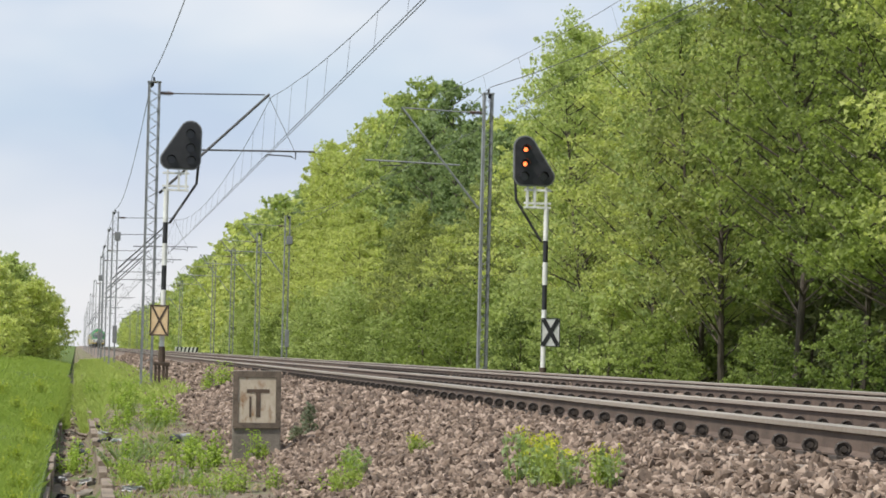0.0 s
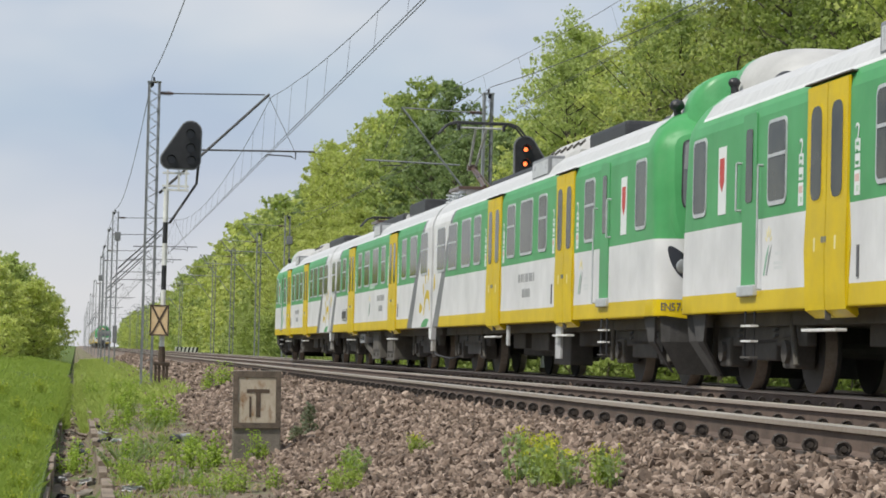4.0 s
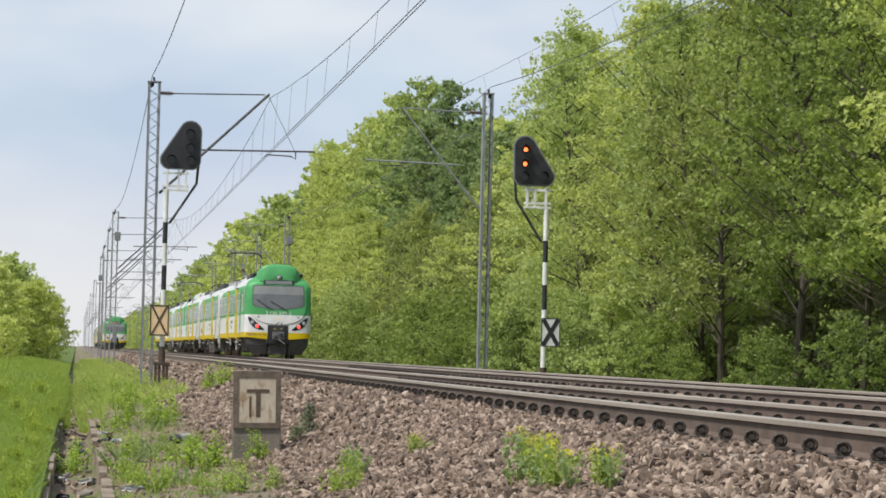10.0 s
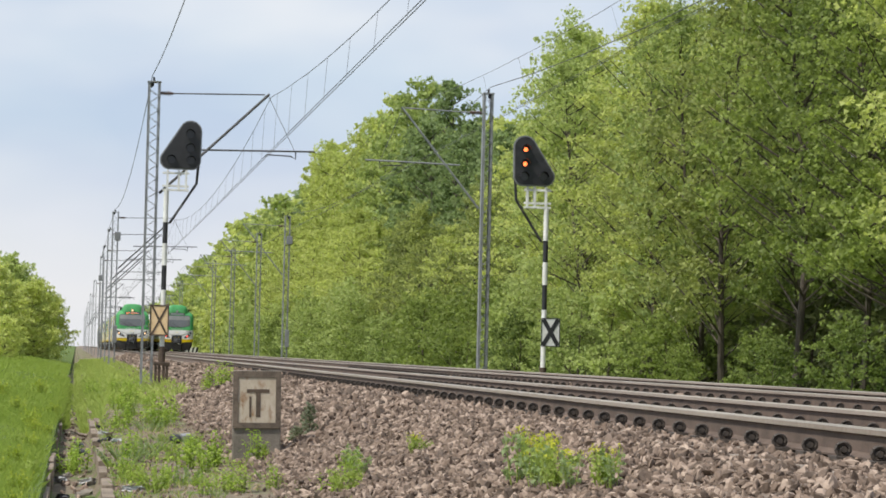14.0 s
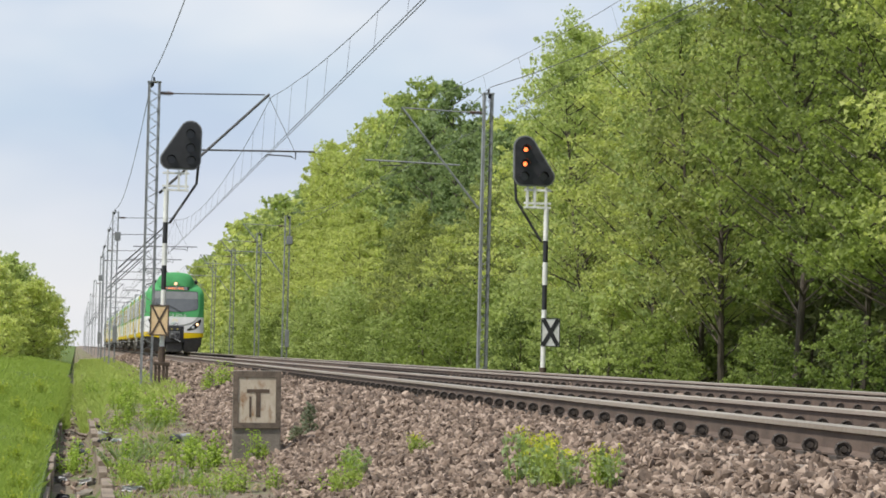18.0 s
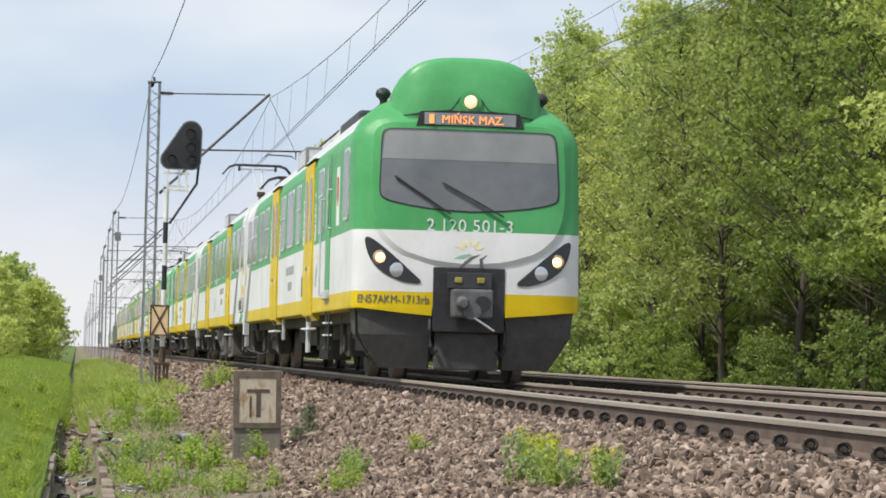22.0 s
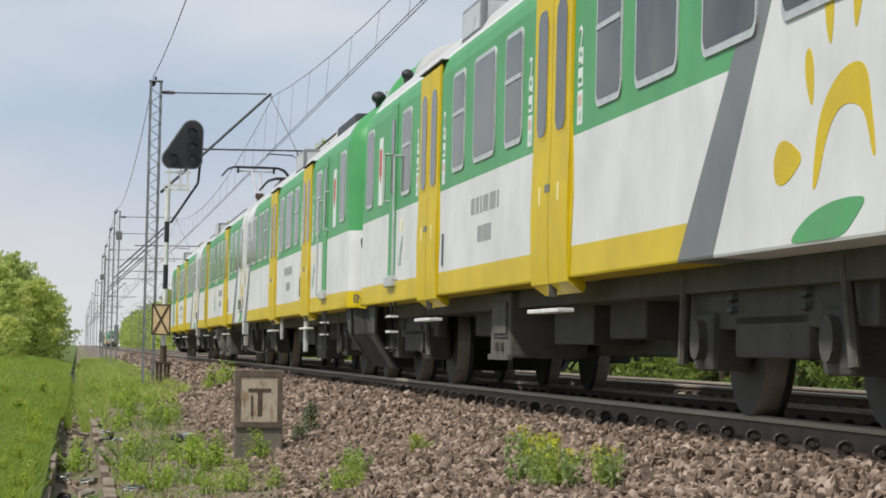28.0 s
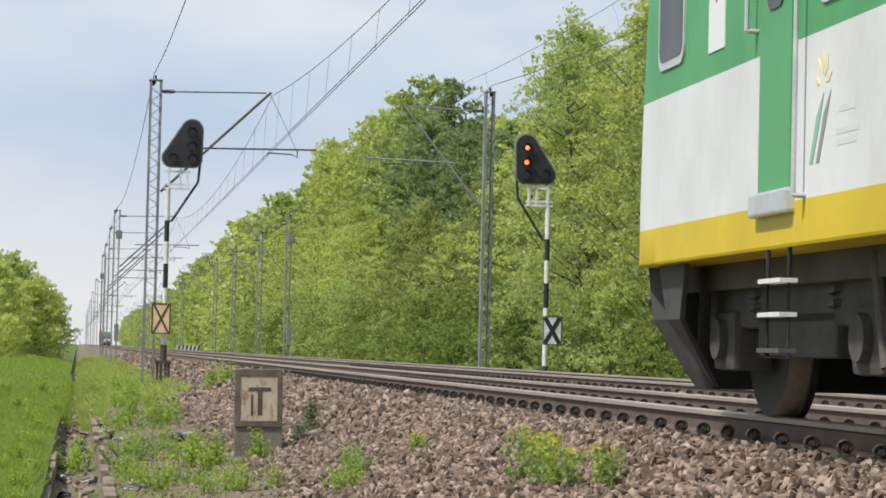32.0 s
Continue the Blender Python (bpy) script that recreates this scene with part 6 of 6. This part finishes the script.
    if lights:
        # nearly flush black block: its colour imitates the dark of a recess
        cp = part("coupler_recess", box(bmesh.new(), -0.45, 0.45, f(-0.012), f(0.5), 0.60, 1.40, 0.012), BLACK_PAINT, car)
        bm = rod(bmesh.new(), (0, f(-0.32), 0.86), (0, f(0.4), 0.86), 0.11, 12)
        box(bm, -0.24, 0.26, f(-0.30), f(-0.05), 0.78, 1.13, 0.03)
        rod(bm, (turn * -0.12, f(-0.28), 0.95), (turn * -0.12, f(-0.40), 0.95), 0.10, 14, 0.05)
        part("coupler_head", bm, COUPLER, cp)
        # black disc imitates the dark inside the cup
        part("coupler_cup", rod(bmesh.new(), (turn * 0.13, f(-0.29), 0.95), (turn * 0.13, f(-0.315), 0.95), 0.10, 16), BLACK_PAINT, cp)
        part("coupler_lever", rod(bmesh.new(), (turn * 0.02, f(-0.32), 0.78), (turn * 0.28, f(-0.31), 0.62), 0.012), FRAME_T, cp)
        part("contact_panel", box(bmesh.new(), -0.28, 0.28, f(-0.055), f(-0.02), 1.14, 1.34, 0.01), DARK_STEEL, cp)
        for x in (-0.14, 0.14):
            part("coupler_contact", box(bmesh.new(), x - 0.045, x + 0.045, f(-0.07), f(-0.02), 1.21, 1.28, 0.01), DIM_YELLOW, cp)
    # yellow lower edge dipping towards the coupler, side skirts, rail guard and hoses
    for sx in (-1, 1):
        part("front_edge", face_plate(bmesh.new(), [(sx * x, z) for x, z in ((0.46, 0.90), (1.30, 0.90), (1.30, 0.872), (0.9, 0.83), (0.46, 0.795))], f, 0.004, 0.05), YELLOW_T, car)
        bm = bmesh.new()
        xs = [0.47 + 0.89 * k / 8 for k in range(9)]
        top = [bm.verts.new((sx * x, f(nose_at(x, 1.0) + 0.06), 0.88)) for x in xs]
        mid_ = [bm.verts.new((sx * (0.47 + (x - 0.47) * 0.97), f(nose_at(x, 1.0) + 0.10), 0.55)) for x in xs]
        low = [bm.verts.new((sx * (0.47 + (x - 0.47) * 0.68), f(nose_at(x, 1.0) * 0.8 + 0.22), 0.14)) for x in xs]
        rear = [[bm.verts.new((v.co.x * 0.93, v.co.y + (f(0.12) - f(0.0)), v.co.z + 0.005)) for v in row] for row in (top, mid_, low)]
        for a, b in ((top, mid_), (mid_, low), (low, rear[2]), (rear[2], rear[1]), (rear[1], rear[0]), (rear[0], top)):
            for k in range(8):
                bm.faces.new((a[k], a[k + 1], b[k + 1], b[k]))
        side_end = [top[-1], mid_[-1], low[-1], rear[2][-1], rear[1][-1], rear[0][-1]]
        bm.faces.new(side_end)
        bm.faces.new([top[0], mid_[0], low[0], rear[2][0], rear[1][0], rear[0][0]])
        part("skirt", bm, SKIRT, car, "dark grey front skirt")
        prof = [(1.36, 0.87), (1.335, 0.55), (1.07, 0.16)]
        bm = bmesh.new()
        va = [bm.verts.new((sx * x, f(0.50 + 0.12 * k), z)) for k, (x, z) in enumerate(prof)]
        vb = [bm.verts.new((sx * x, f(1.15 - 0.2 * k), z)) for k, (x, z) in enumerate(prof)]
        vc = [bm.verts.new((v.co.x - sx * 0.03, v.co.y, v.co.z)) for v in va]
        vd = [bm.verts.new((v.co.x - sx * 0.03, v.co.y, v.co.z)) for v in vb]
        for k in range(2):
            for a, b in ((va, vb), (vb, vd), (vd, vc), (vc, va)):
                bm.faces.new((a[k], a[k + 1], b[k + 1], b[k]))
        bm.faces.new((va[0], vb[0], vd[0], vc[0]))
        bm.faces.new((va[2], vb[2], vd[2], vc[2]))
        part("side_skirt", bm, SKIRT, car)
        part("brake_hose", tube(bmesh.new(), [(sx * 0.47, f(0.06), 0.80), (sx * 0.49, f(-0.04), 0.62), (sx * 0.47, f(-0.06), 0.42), (sx * 0.43, f(0.0), 0.32), (sx * 0.38, f(0.1), 0.36)], 0.024, 6), BLACK_PAINT, car)
    part("rail_guard", box(bmesh.new(), -0.40, 0.40, f(0.12), f(0.20), 0.13, 0.60, 0.02), SKIRT, car, "dark grey rail guard")
    face = Matrix.Rotation(radians(90), 4, "X") if turn > 0 else Matrix.Rotation(radians(180), 4, "Z") @ Matrix.Rotation(radians(90), 4, "X")
    if code:
        wide = {"N": 0.083, "M": 0.098, "A": 0.078, "K": 0.074, "-": 0.043, "r": 0.043, "1": 0.056}
        x, last = -1.375, 0.0
        for ch in code:
            slope = (nose_at(x + 0.02, 1.0) - nose_at(x - 0.02, 1.0)) / 0.04
            x += (last + wide.get(ch, 0.066)) / 2 / math.sqrt(1 + slope ** 2)
            last = wide.get(ch, 0.066)
            slope = (nose_at(x + 0.02, 1.0) - nose_at(x - 0.02, 1.0)) / 0.04
            writing(ch, 0.142, PRINT, car, Matrix.Translation((turn * x, f(nose_at(x, 1.0) - 0.005), 0.985)) @ Matrix.Rotation(math.atan(slope), 4, "Z") @ face @ Matrix.Diagonal((0.84, 1, 1, 1)))
    if number:
        letters(number, 0.215, PRINT_W, car, Matrix.Translation((0, f(nose_at(0, 1.9) - 0.034), 1.915)) @ face)



STEP_PAINT = surface("worn_white_step_paint", (0.50, 0.50, 0.49), (0.80, 0.80, 0.78), 0.6, 0.0, 8.0)
GANGWAY = surface("grey_gangway_rubber", (0.20, 0.205, 0.21), (0.32, 0.325, 0.33), 0.7)
JUMPER_CLEAN = surface("pale_vent_paint", (0.46, 0.455, 0.44), (0.64, 0.635, 0.615), 0.5)
SEAM_GREEN = surface("dark_green_seam", (0.02, 0.07, 0.035), (0.035, 0.11, 0.05), 0.7)
PALE_PANE = surface("pale_dusty_pane", (0.40, 0.41, 0.42), (0.58, 0.59, 0.60), 0.3)
DIM_YELLOW = surface("dirty_yellow_paint", (0.20, 0.17, 0.03), (0.38, 0.32, 0.06), 0.6, 0.0, 12.0)
CREAM_T = surface("off_white_roof_paint", (0.36, 0.355, 0.34), (0.50, 0.495, 0.475), 0.5, 0.0, 1.5)
JUMPER = surface("dirty_off_white_paint", (0.22, 0.21, 0.19), (0.40, 0.385, 0.36), 0.7)
# light grey-blue base colour imitates reflection on the display's glass
DISPLAY = surface("display_glass", (0.20, 0.22, 0.24), (0.26, 0.28, 0.30), 0.2)
LAMP_DIM = Nodes("unlit_lamp_glass", 0.12, 0.35).color((0.40, 0.41, 0.42)).mat
COUPLER = surface("dusty_coupler_steel", (0.06, 0.06, 0.064), (0.15, 0.15, 0.155), 0.6, 0.2)
REFLECTOR = Nodes("warm_reflector", 0.2, 0.7).color((0.62, 0.42, 0.24)).mat
# bluish grey base colour stands in for the sky reflected in the windscreen
GLASS_FRONT = surface("windscreen_glass", (0.11, 0.118, 0.128), (0.155, 0.163, 0.175), 0.18, 0.0, 1.5, 5.0, 0.0)
BLIND = surface("blind_grey", (0.19, 0.195, 0.2), (0.24, 0.245, 0.25), 0.35, 0.0, 1.5, 5.0, 0.0)
PINK_PRINT = Nodes("faded_pink_print", 0.5).color((0.62, 0.42, 0.38)).mat
RED_PRINT = Nodes("red_print", 0.5).color((0.5, 0.05, 0.04)).mat
SKIRT = surface("dusty_skirt_grey", (0.038, 0.037, 0.037), (0.078, 0.075, 0.072), 0.75)


def railcar(kind, label, lights="", number="", code="", up="", turned_round=False):
    """kind: 'cab_low' (cab at y = 0), 'cab_high' (cab at y = CAB) or 'mid'."""
    car = thing("railcar", label, "train car", "cars of the electric trains")
    n = MID if kind == "mid" else CAB
    if kind == "cab_low" or turned_round:
        f = lambda u: u
    if kind == "cab_low":
        mat, ends = LIV_LOW, (NOSE, n - 0.14)
    else:
        f = f if turned_round else lambda u: n - u
        mat, ends = (LIV_HIGH, (0.14, n - NOSE)) if kind == "cab_high" else (LIV_MID, (0.14, n - 0.14))
    part("body", shell(*ends), mat, car, smooth=False)
    if kind != "mid":
        part("cab", cab_nose(f), mat, car, smooth=True)
    wins, doors = (MID_WINDOWS, MID_DOORS) if kind == "mid" else (CAB_WINDOWS, CAB_DOORS)
    for side in (-1, 1):
        for a, b, barred in wins:
            window_part(car, side, f(a), f(b), 1.97, 2.88, barred)
        for a, b in doors:
            door_part(car, side, f(a), f(b))
            for u in (a - 0.26, b + 0.26) if side < 0 else ():
                class_digit(car, f(u))
                for z, h, mark in ((2.38, 0.12, 0.02), (2.235, 0.13, -0.015)):
                    bm = box(bmesh.new(), -SIDE - 0.004, -SIDE + 0.01, f(u) - 0.075, f(u) + 0.075, z - h / 2, z + h / 2)
                    cells(bm, 1, ((f(u) - 0.045, f(u) + 0.03, z + mark - 0.022, z + mark + 0.01), (f(u) - 0.01, f(u) + 0.05, z - mark - 0.045, z - mark - 0.02)))
                    part("pictogram", bm, [PRINT_W, GREEN_T], car)
                bm = box(bmesh.new(), -SIDE - 0.004, -SIDE + 0.01, f(u) - 0.085, f(u) + 0.085, 1.91, 2.145)
                cells(bm, 1, ((f(u) - 0.06, f(u) + 0.06, 2.04, 2.11),))
                cells(bm, 2, ((f(u) - 0.05, f(u) + 0.02, 1.945, 2.0),))
                part("notice", bm, [PRINT_W, PINK_PRINT, STICKER], car, "white notice with a faded pink panel")
        if kind != "mid":
            window_part(car, side, f(0.76), f(1.4), 2.0, 2.92, 0)
            bm = plate(bmesh.new(), rounded(min(f(3.05), f(3.62)), max(f(3.05), f(3.62)), 1.08, 3.02, 0.05), lambda p, q, d: (side * (SIDE + 0.012 - d), p, q), 0.014)
            cd = part("cab_door", bm, GREEN_T, car, "narrow green cab door")
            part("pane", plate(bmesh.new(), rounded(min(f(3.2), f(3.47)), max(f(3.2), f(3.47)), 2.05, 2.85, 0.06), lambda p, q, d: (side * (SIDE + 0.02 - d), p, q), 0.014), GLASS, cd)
            part("door_sill", box(bmesh.new(), side * (SIDE - 0.03), side * (SIDE + 0.05), f(3.0), f(3.68), 1.03, 1.15, 0.015), FRAME_T, car, "pale metal sill below the cab door")
            for u, za, zb in ((2.96, 1.98, 2.5), (3.86, 1.1, 2.42)):
                bm = rod(bmesh.new(), (side * (SIDE + 0.06), f(u), za), (side * (SIDE + 0.06), f(u), zb), 0.013)
                for z in (za, zb):
                    rod(bm, (side * SIDE, f(u), z), (side * (SIDE + 0.06), f(u), z), 0.014)
                part("handrail", bm, FRAME_T, car)
            lad = part("cab_ladder", tube(bmesh.new(), [(side * 1.42, f(3.16), 0.9), (side * 1.42, f(3.16), 0.34), (side * 1.42, f(3.54), 0.34), (side * 1.42, f(3.54), 0.9)], 0.014), DARK_STEEL, car)
            for z in (0.36, 0.535, 0.70):
                part("ladder_step", box(bmesh.new(), side * 1.38, side * 1.47, f(3.15), f(3.55), z, z + 0.022), STEP_PAINT if z > 0.5 else UNDER, lad)
            if side < 0:
                sg = part("notice", box(bmesh.new(), -SIDE - 0.006, -SIDE + 0.004, f(1.95), f(2.3), 1.98, 2.75), PRINT_W, car, "white notice with a red crest")
                part("crest", plate(bmesh.new(), [(f(2.12) - 0.1, 2.62), (f(2.12) - 0.1, 2.35), (f(2.12), 2.24), (f(2.12) + 0.1, 2.35), (f(2.12) + 0.1, 2.62)], lambda p, q, d: (-SIDE - 0.010 + d, p, q), 0.005), RED_PRINT, sg)
                side_mark(car, *((5.0, 4.6) if kind == "cab_low" else (n - 4.1, n - 4.5)))
                part("door_button", box(bmesh.new(), -SIDE - 0.012, -SIDE + 0.004, f(7.22), f(7.28), 1.14, 1.44), PRINT, car, "dark slot beside the door")
            part("roof_horn", rod(ball(bmesh.new(), (side * 1.02, f(0.95), 3.62), 0.10 if kind == "cab_low" else 0.075, 2, (1, 1, 0.85)), (side * 1.0, f(0.95), 3.4), (side * 1.02, f(0.95), 3.6), 0.05), BLACK_PAINT, car)
    bogie(car, f(2.4) if kind != "mid" else f(3.1), kind == "mid")
    bogie(car, f(17.3) if kind != "mid" else f(18.1), kind == "mid")
    part("underframe", box(bmesh.new(), -1.15, 1.15, 0.3, n - 0.3, 0.72, 0.9), UNDER, car)
    # added filler box, blocks the low camera's view through below the floor
    part("centre_sill", box(bmesh.new(), -0.45, 0.45, f(5.2), f(15.2), 0.34, 0.73, 0.03), UNDER, car)
    if kind == "mid":
        foot = 6.5 if turned_round else n - 14.02
        for side in (-1, 1):
            under_box(car, foot + 0.25, foot + 1.65, side, 0.17, GREY_DIRTY, 1.25, side < 0)
            under_box(car, foot + 3.1, foot + 4.6, side, 0.19, GREY_DIRTY, 1.25, side < 0)
            under_box(car, foot + 5.0, foot + 6.0, side, 0.45, UNDER, 1.0)
        cable_outlet(car, foot + 6.35, foot + 7.35, -1)
    else:
        for i, (a, b, z) in enumerate([(6.0, 7.6, 0.5), (8.3, 9.7, 0.2), (10.2, 11.8, 0.42), (12.4, 13.6, 0.46)]):
            for side in (-1, 1):
                pale = i == 1 and kind == "cab_high"
                under_box(car, f(a + 0.5 * pale), f(b + 0.1 * pale), side, 0.30 if pale else z, GREY_DIRTY if pale else UNDER, 1.22 if pale else 0.92, pale and side < 0)
    for d in ([0.0] if kind == "cab_high" else [n] if kind == "cab_low" else [0.0, n]):
        s = 1 if d == 0.0 else -1
        bm = bmesh.new()
        plate(bm, [(x * 0.965, 0.9 + (z - 0.87) * 0.965) for x, z in SECTION] + [(-x * 0.965, 0.9 + (z - 0.87) * 0.965) for x, z in SECTION[-2::-1]], lambda p, q, e: (p, d - s * 0.02 + s * e, q), 0.18)
        part("gangway", bm, GANGWAY, car)
        if kind == "mid":
            part("jumper_box", plate(bmesh.new(), [(d + s * 0.0, 0.865), (d + s * 0.44, 0.865), (d + s * 0.38, 0.64), (d + s * 0.04, 0.62)], lambda p, q, e: (-1.43 + e, p, q), 0.10), WHITE_T, car, "off-white cable box")
            part("jumper_conduit", box(bmesh.new(), -1.40, -1.32, d + s * 0.05, d + s * 0.30, 0.38, 0.625, 0.012), JUMPER, car, "dirty off-white cable box")
            part("jumper_cable", tube(bmesh.new(), [(-1.36, d + s * 0.18, 0.39), (-1.3, d - s * 0.05, 0.30), (-1.1, d - s * 0.5, 0.24), (-0.9, d - s * 0.9, 0.3)], 0.022, 6), DARK_STEEL, car)
    if kind == "cab_low":
        for side in (-1, 1):
            part("cover_panel", box(bmesh.new(), side * 1.33, side * 1.37, f(11.55), f(11.75), 0.50, 0.84, 0.008), PALE_METAL, car, "narrow pale grey cover below the floor")
            part("cover_panel", box(bmesh.new(), side * 1.33, side * 1.37, f(6.80), f(7.22), 0.30, 0.80, 0.008), PALE_METAL, car, "pale grey cover below the floor")
    if kind != "cab_high":
        place = lambda p, q, d: (-SIDE - 0.006 + d, n - p, q)
        part("sun_ray", plate(bmesh.new(), [(0.30, 1.60), (0.42, 1.66), (0.46, 1.78), (0.36, 1.95), (0.27, 1.80), (0.26, 1.68)], place, 0.005), YELLOW_T, car)
    roof_gear(car, kind, f, turned_round, up == "low")
    if kind == "mid":
        pantograph(car, 3.0, up == "low", 1)
        pantograph(car, n - (3.9 if turned_round else 3.4), up == "high", -1)
        for a, b, z in ((16.5, 17.6, 1.19),) if up == "low" else ((0.4, 1.4, 1.1),) if turned_round else ((0.4, 1.4, 1.1), (n - 1.46, n - 0.42, 1.1)):
            part("vent_seal", box(bmesh.new(), -SIDE - 0.012, -SIDE + 0.01, a - 0.015, b + 0.015, z - 0.015, z + 0.285, 0.004), UNDER, car)
            fr = part("side_vent", box(bmesh.new(), -SIDE - 0.03, -SIDE + 0.01, a, b, z, z + 0.27, 0.01), JUMPER_CLEAN, car, "pale framed air vent")
            mid_ = (a + b) / 2
            for p, q in ((a + 0.02, b - 0.02),) if up == "low" else ((a + 0.05, mid_ - 0.03), (mid_ + 0.03, b - 0.05)):
                gr = box(bmesh.new(), -SIDE - 0.034, -SIDE - 0.02, p + 0.03, q - 0.03, z + 0.035, z + 0.235)
                for r in range(5):
                    box(gr, -SIDE - 0.037, -SIDE - 0.03, p + 0.03, q - 0.03, z + 0.045 + 0.04 * r, z + 0.06 + 0.04 * r)
                part("louvre", gr, LOUVRE_DUST, fr)
        emblem(car, 0.0)
        number_bars(car, n - (12.85 if turned_round else 12.3), 1.68 if turned_round else 1.64)
        side_mark(car, n - 10.05, n - 10.45)
        type_marking(car, n - 10.03)
        part("door_button", box(bmesh.new(), -SIDE - 0.012, -SIDE + 0.004, f(15.7), f(15.76), 1.14, 1.44), PRINT, car, "dark slot beside the door")
    else:
        if kind == "cab_high":
            emblem(car, 0.0)
        number_bars(car, f(9.6))
        cab_front(car, mat, f, 1 if kind == "cab_low" else -1, lights, number, code)
    return car


DULL_PRINT = Nodes("faint_print", 0.5).color((0.36, 0.24, 0.02)).mat
STICKER = surface("faded_sticker", (0.34, 0.50, 0.38), (0.52, 0.64, 0.54), 0.5)
LOUVRE_DUST = surface("dusty_louvre", (0.062, 0.061, 0.057), (0.115, 0.113, 0.104), 0.7)
GREY_DIRTY = surface("dusty_grey_box", (0.068, 0.063, 0.055), (0.128, 0.12, 0.104), 0.85)
LIV_LOW = livery("cab_livery_low", 0.0, [(CAB, False)])
LIV_HIGH = livery("cab_livery_high", CAB, [(0.0, True)])
LIV_MID = livery("mid_livery", None, [(0.0, True), (MID, False)])
LABEL_C = "white, green and yellow electric train cab car on the rails"
LABEL_M = "white, green and yellow electric train middle car with roof pantograph"


cab_head = railcar("cab_low", LABEL_C, "head", "2 120 501-3", "EN57AKM-1713rb")
mid_car = railcar("mid", LABEL_M, up="high")
mid_turned = railcar("mid", LABEL_M, up="high", turned_round=True)
mid_far = railcar("mid", LABEL_M, up="low")
cab_tail = railcar("cab_high", LABEL_C, "off")
cab_rear = railcar("cab_low", LABEL_C, "tail", "2 120 337-2", "EN57AKM-1619ra")
cab_plain = railcar("cab_low", LABEL_C, "off", "", "EN57AKM")

NEAR_CARS, FAR_CARS = [], []
UNIT = 2 * CAB + MID + JOINT
for k in range(3):
    front = cab_head if k == 0 else cab_plain if k == 1 else copy_thing(cab_plain, Matrix())
    NEAR_CARS += [(front, k * UNIT), (mid_turned if k == 0 else mid_car if k == 1 else copy_thing(mid_car, Matrix()), k * UNIT + CAB), (cab_tail if k == 0 else copy_thing(cab_tail, Matrix()), k * UNIT + CAB + MID)]
for k in range(2):
    front = cab_rear if k == 0 else copy_thing(cab_plain, Matrix())
    FAR_CARS += [(front, k * UNIT), (mid_far if k == 0 else copy_thing(mid_far, Matrix()), k * UNIT + CAB), (copy_thing(cab_tail, Matrix()), k * UNIT + CAB + MID)]
FAR_LENGTH = 2 * UNIT - JOINT

# where the low-y end of each train is, second by second
NEAR_AT = [(0, 563), (4, 466), (8, 369), (12, 272), (14, 223.6), (16, 175.0), (17, 150.6), (18, 126.4), (19, 102.9), (20, 78.9), (21, 54.7), (22, 31.2), (23, 8.83), (24, -13.2), (25, -34.4), (26, -54.9), (27, -75.1),
           (28, -95.15), (29, -114.86), (30, -134.9), (31, -154.4), (32, -174.02)]
FAR_AT = [(0, 10.3), (1, 30.6), (2, 51.1), (3, 72.3), (4, 93.7), (5, 115.5), (6, 137.9), (7, 161.3), (8, 185.4), (9, 210.4), (10, 236.3), (11, 263.3), (12, 291.0), (13, 319.6), (14, 348.5), (16, 407), (20, 527), (24, 647), (28, 767), (32, 887)]


def motions():
    for cars, axis, rows, base in ((NEAR_CARS, NEAR, NEAR_AT, 0.0), (FAR_CARS, FAR, FAR_AT, -FAR_LENGTH)):
        for car, off in cars:
            walk(car, [(t, pose(axis, y + base + off, 0)) for t, y in rows])


motions()
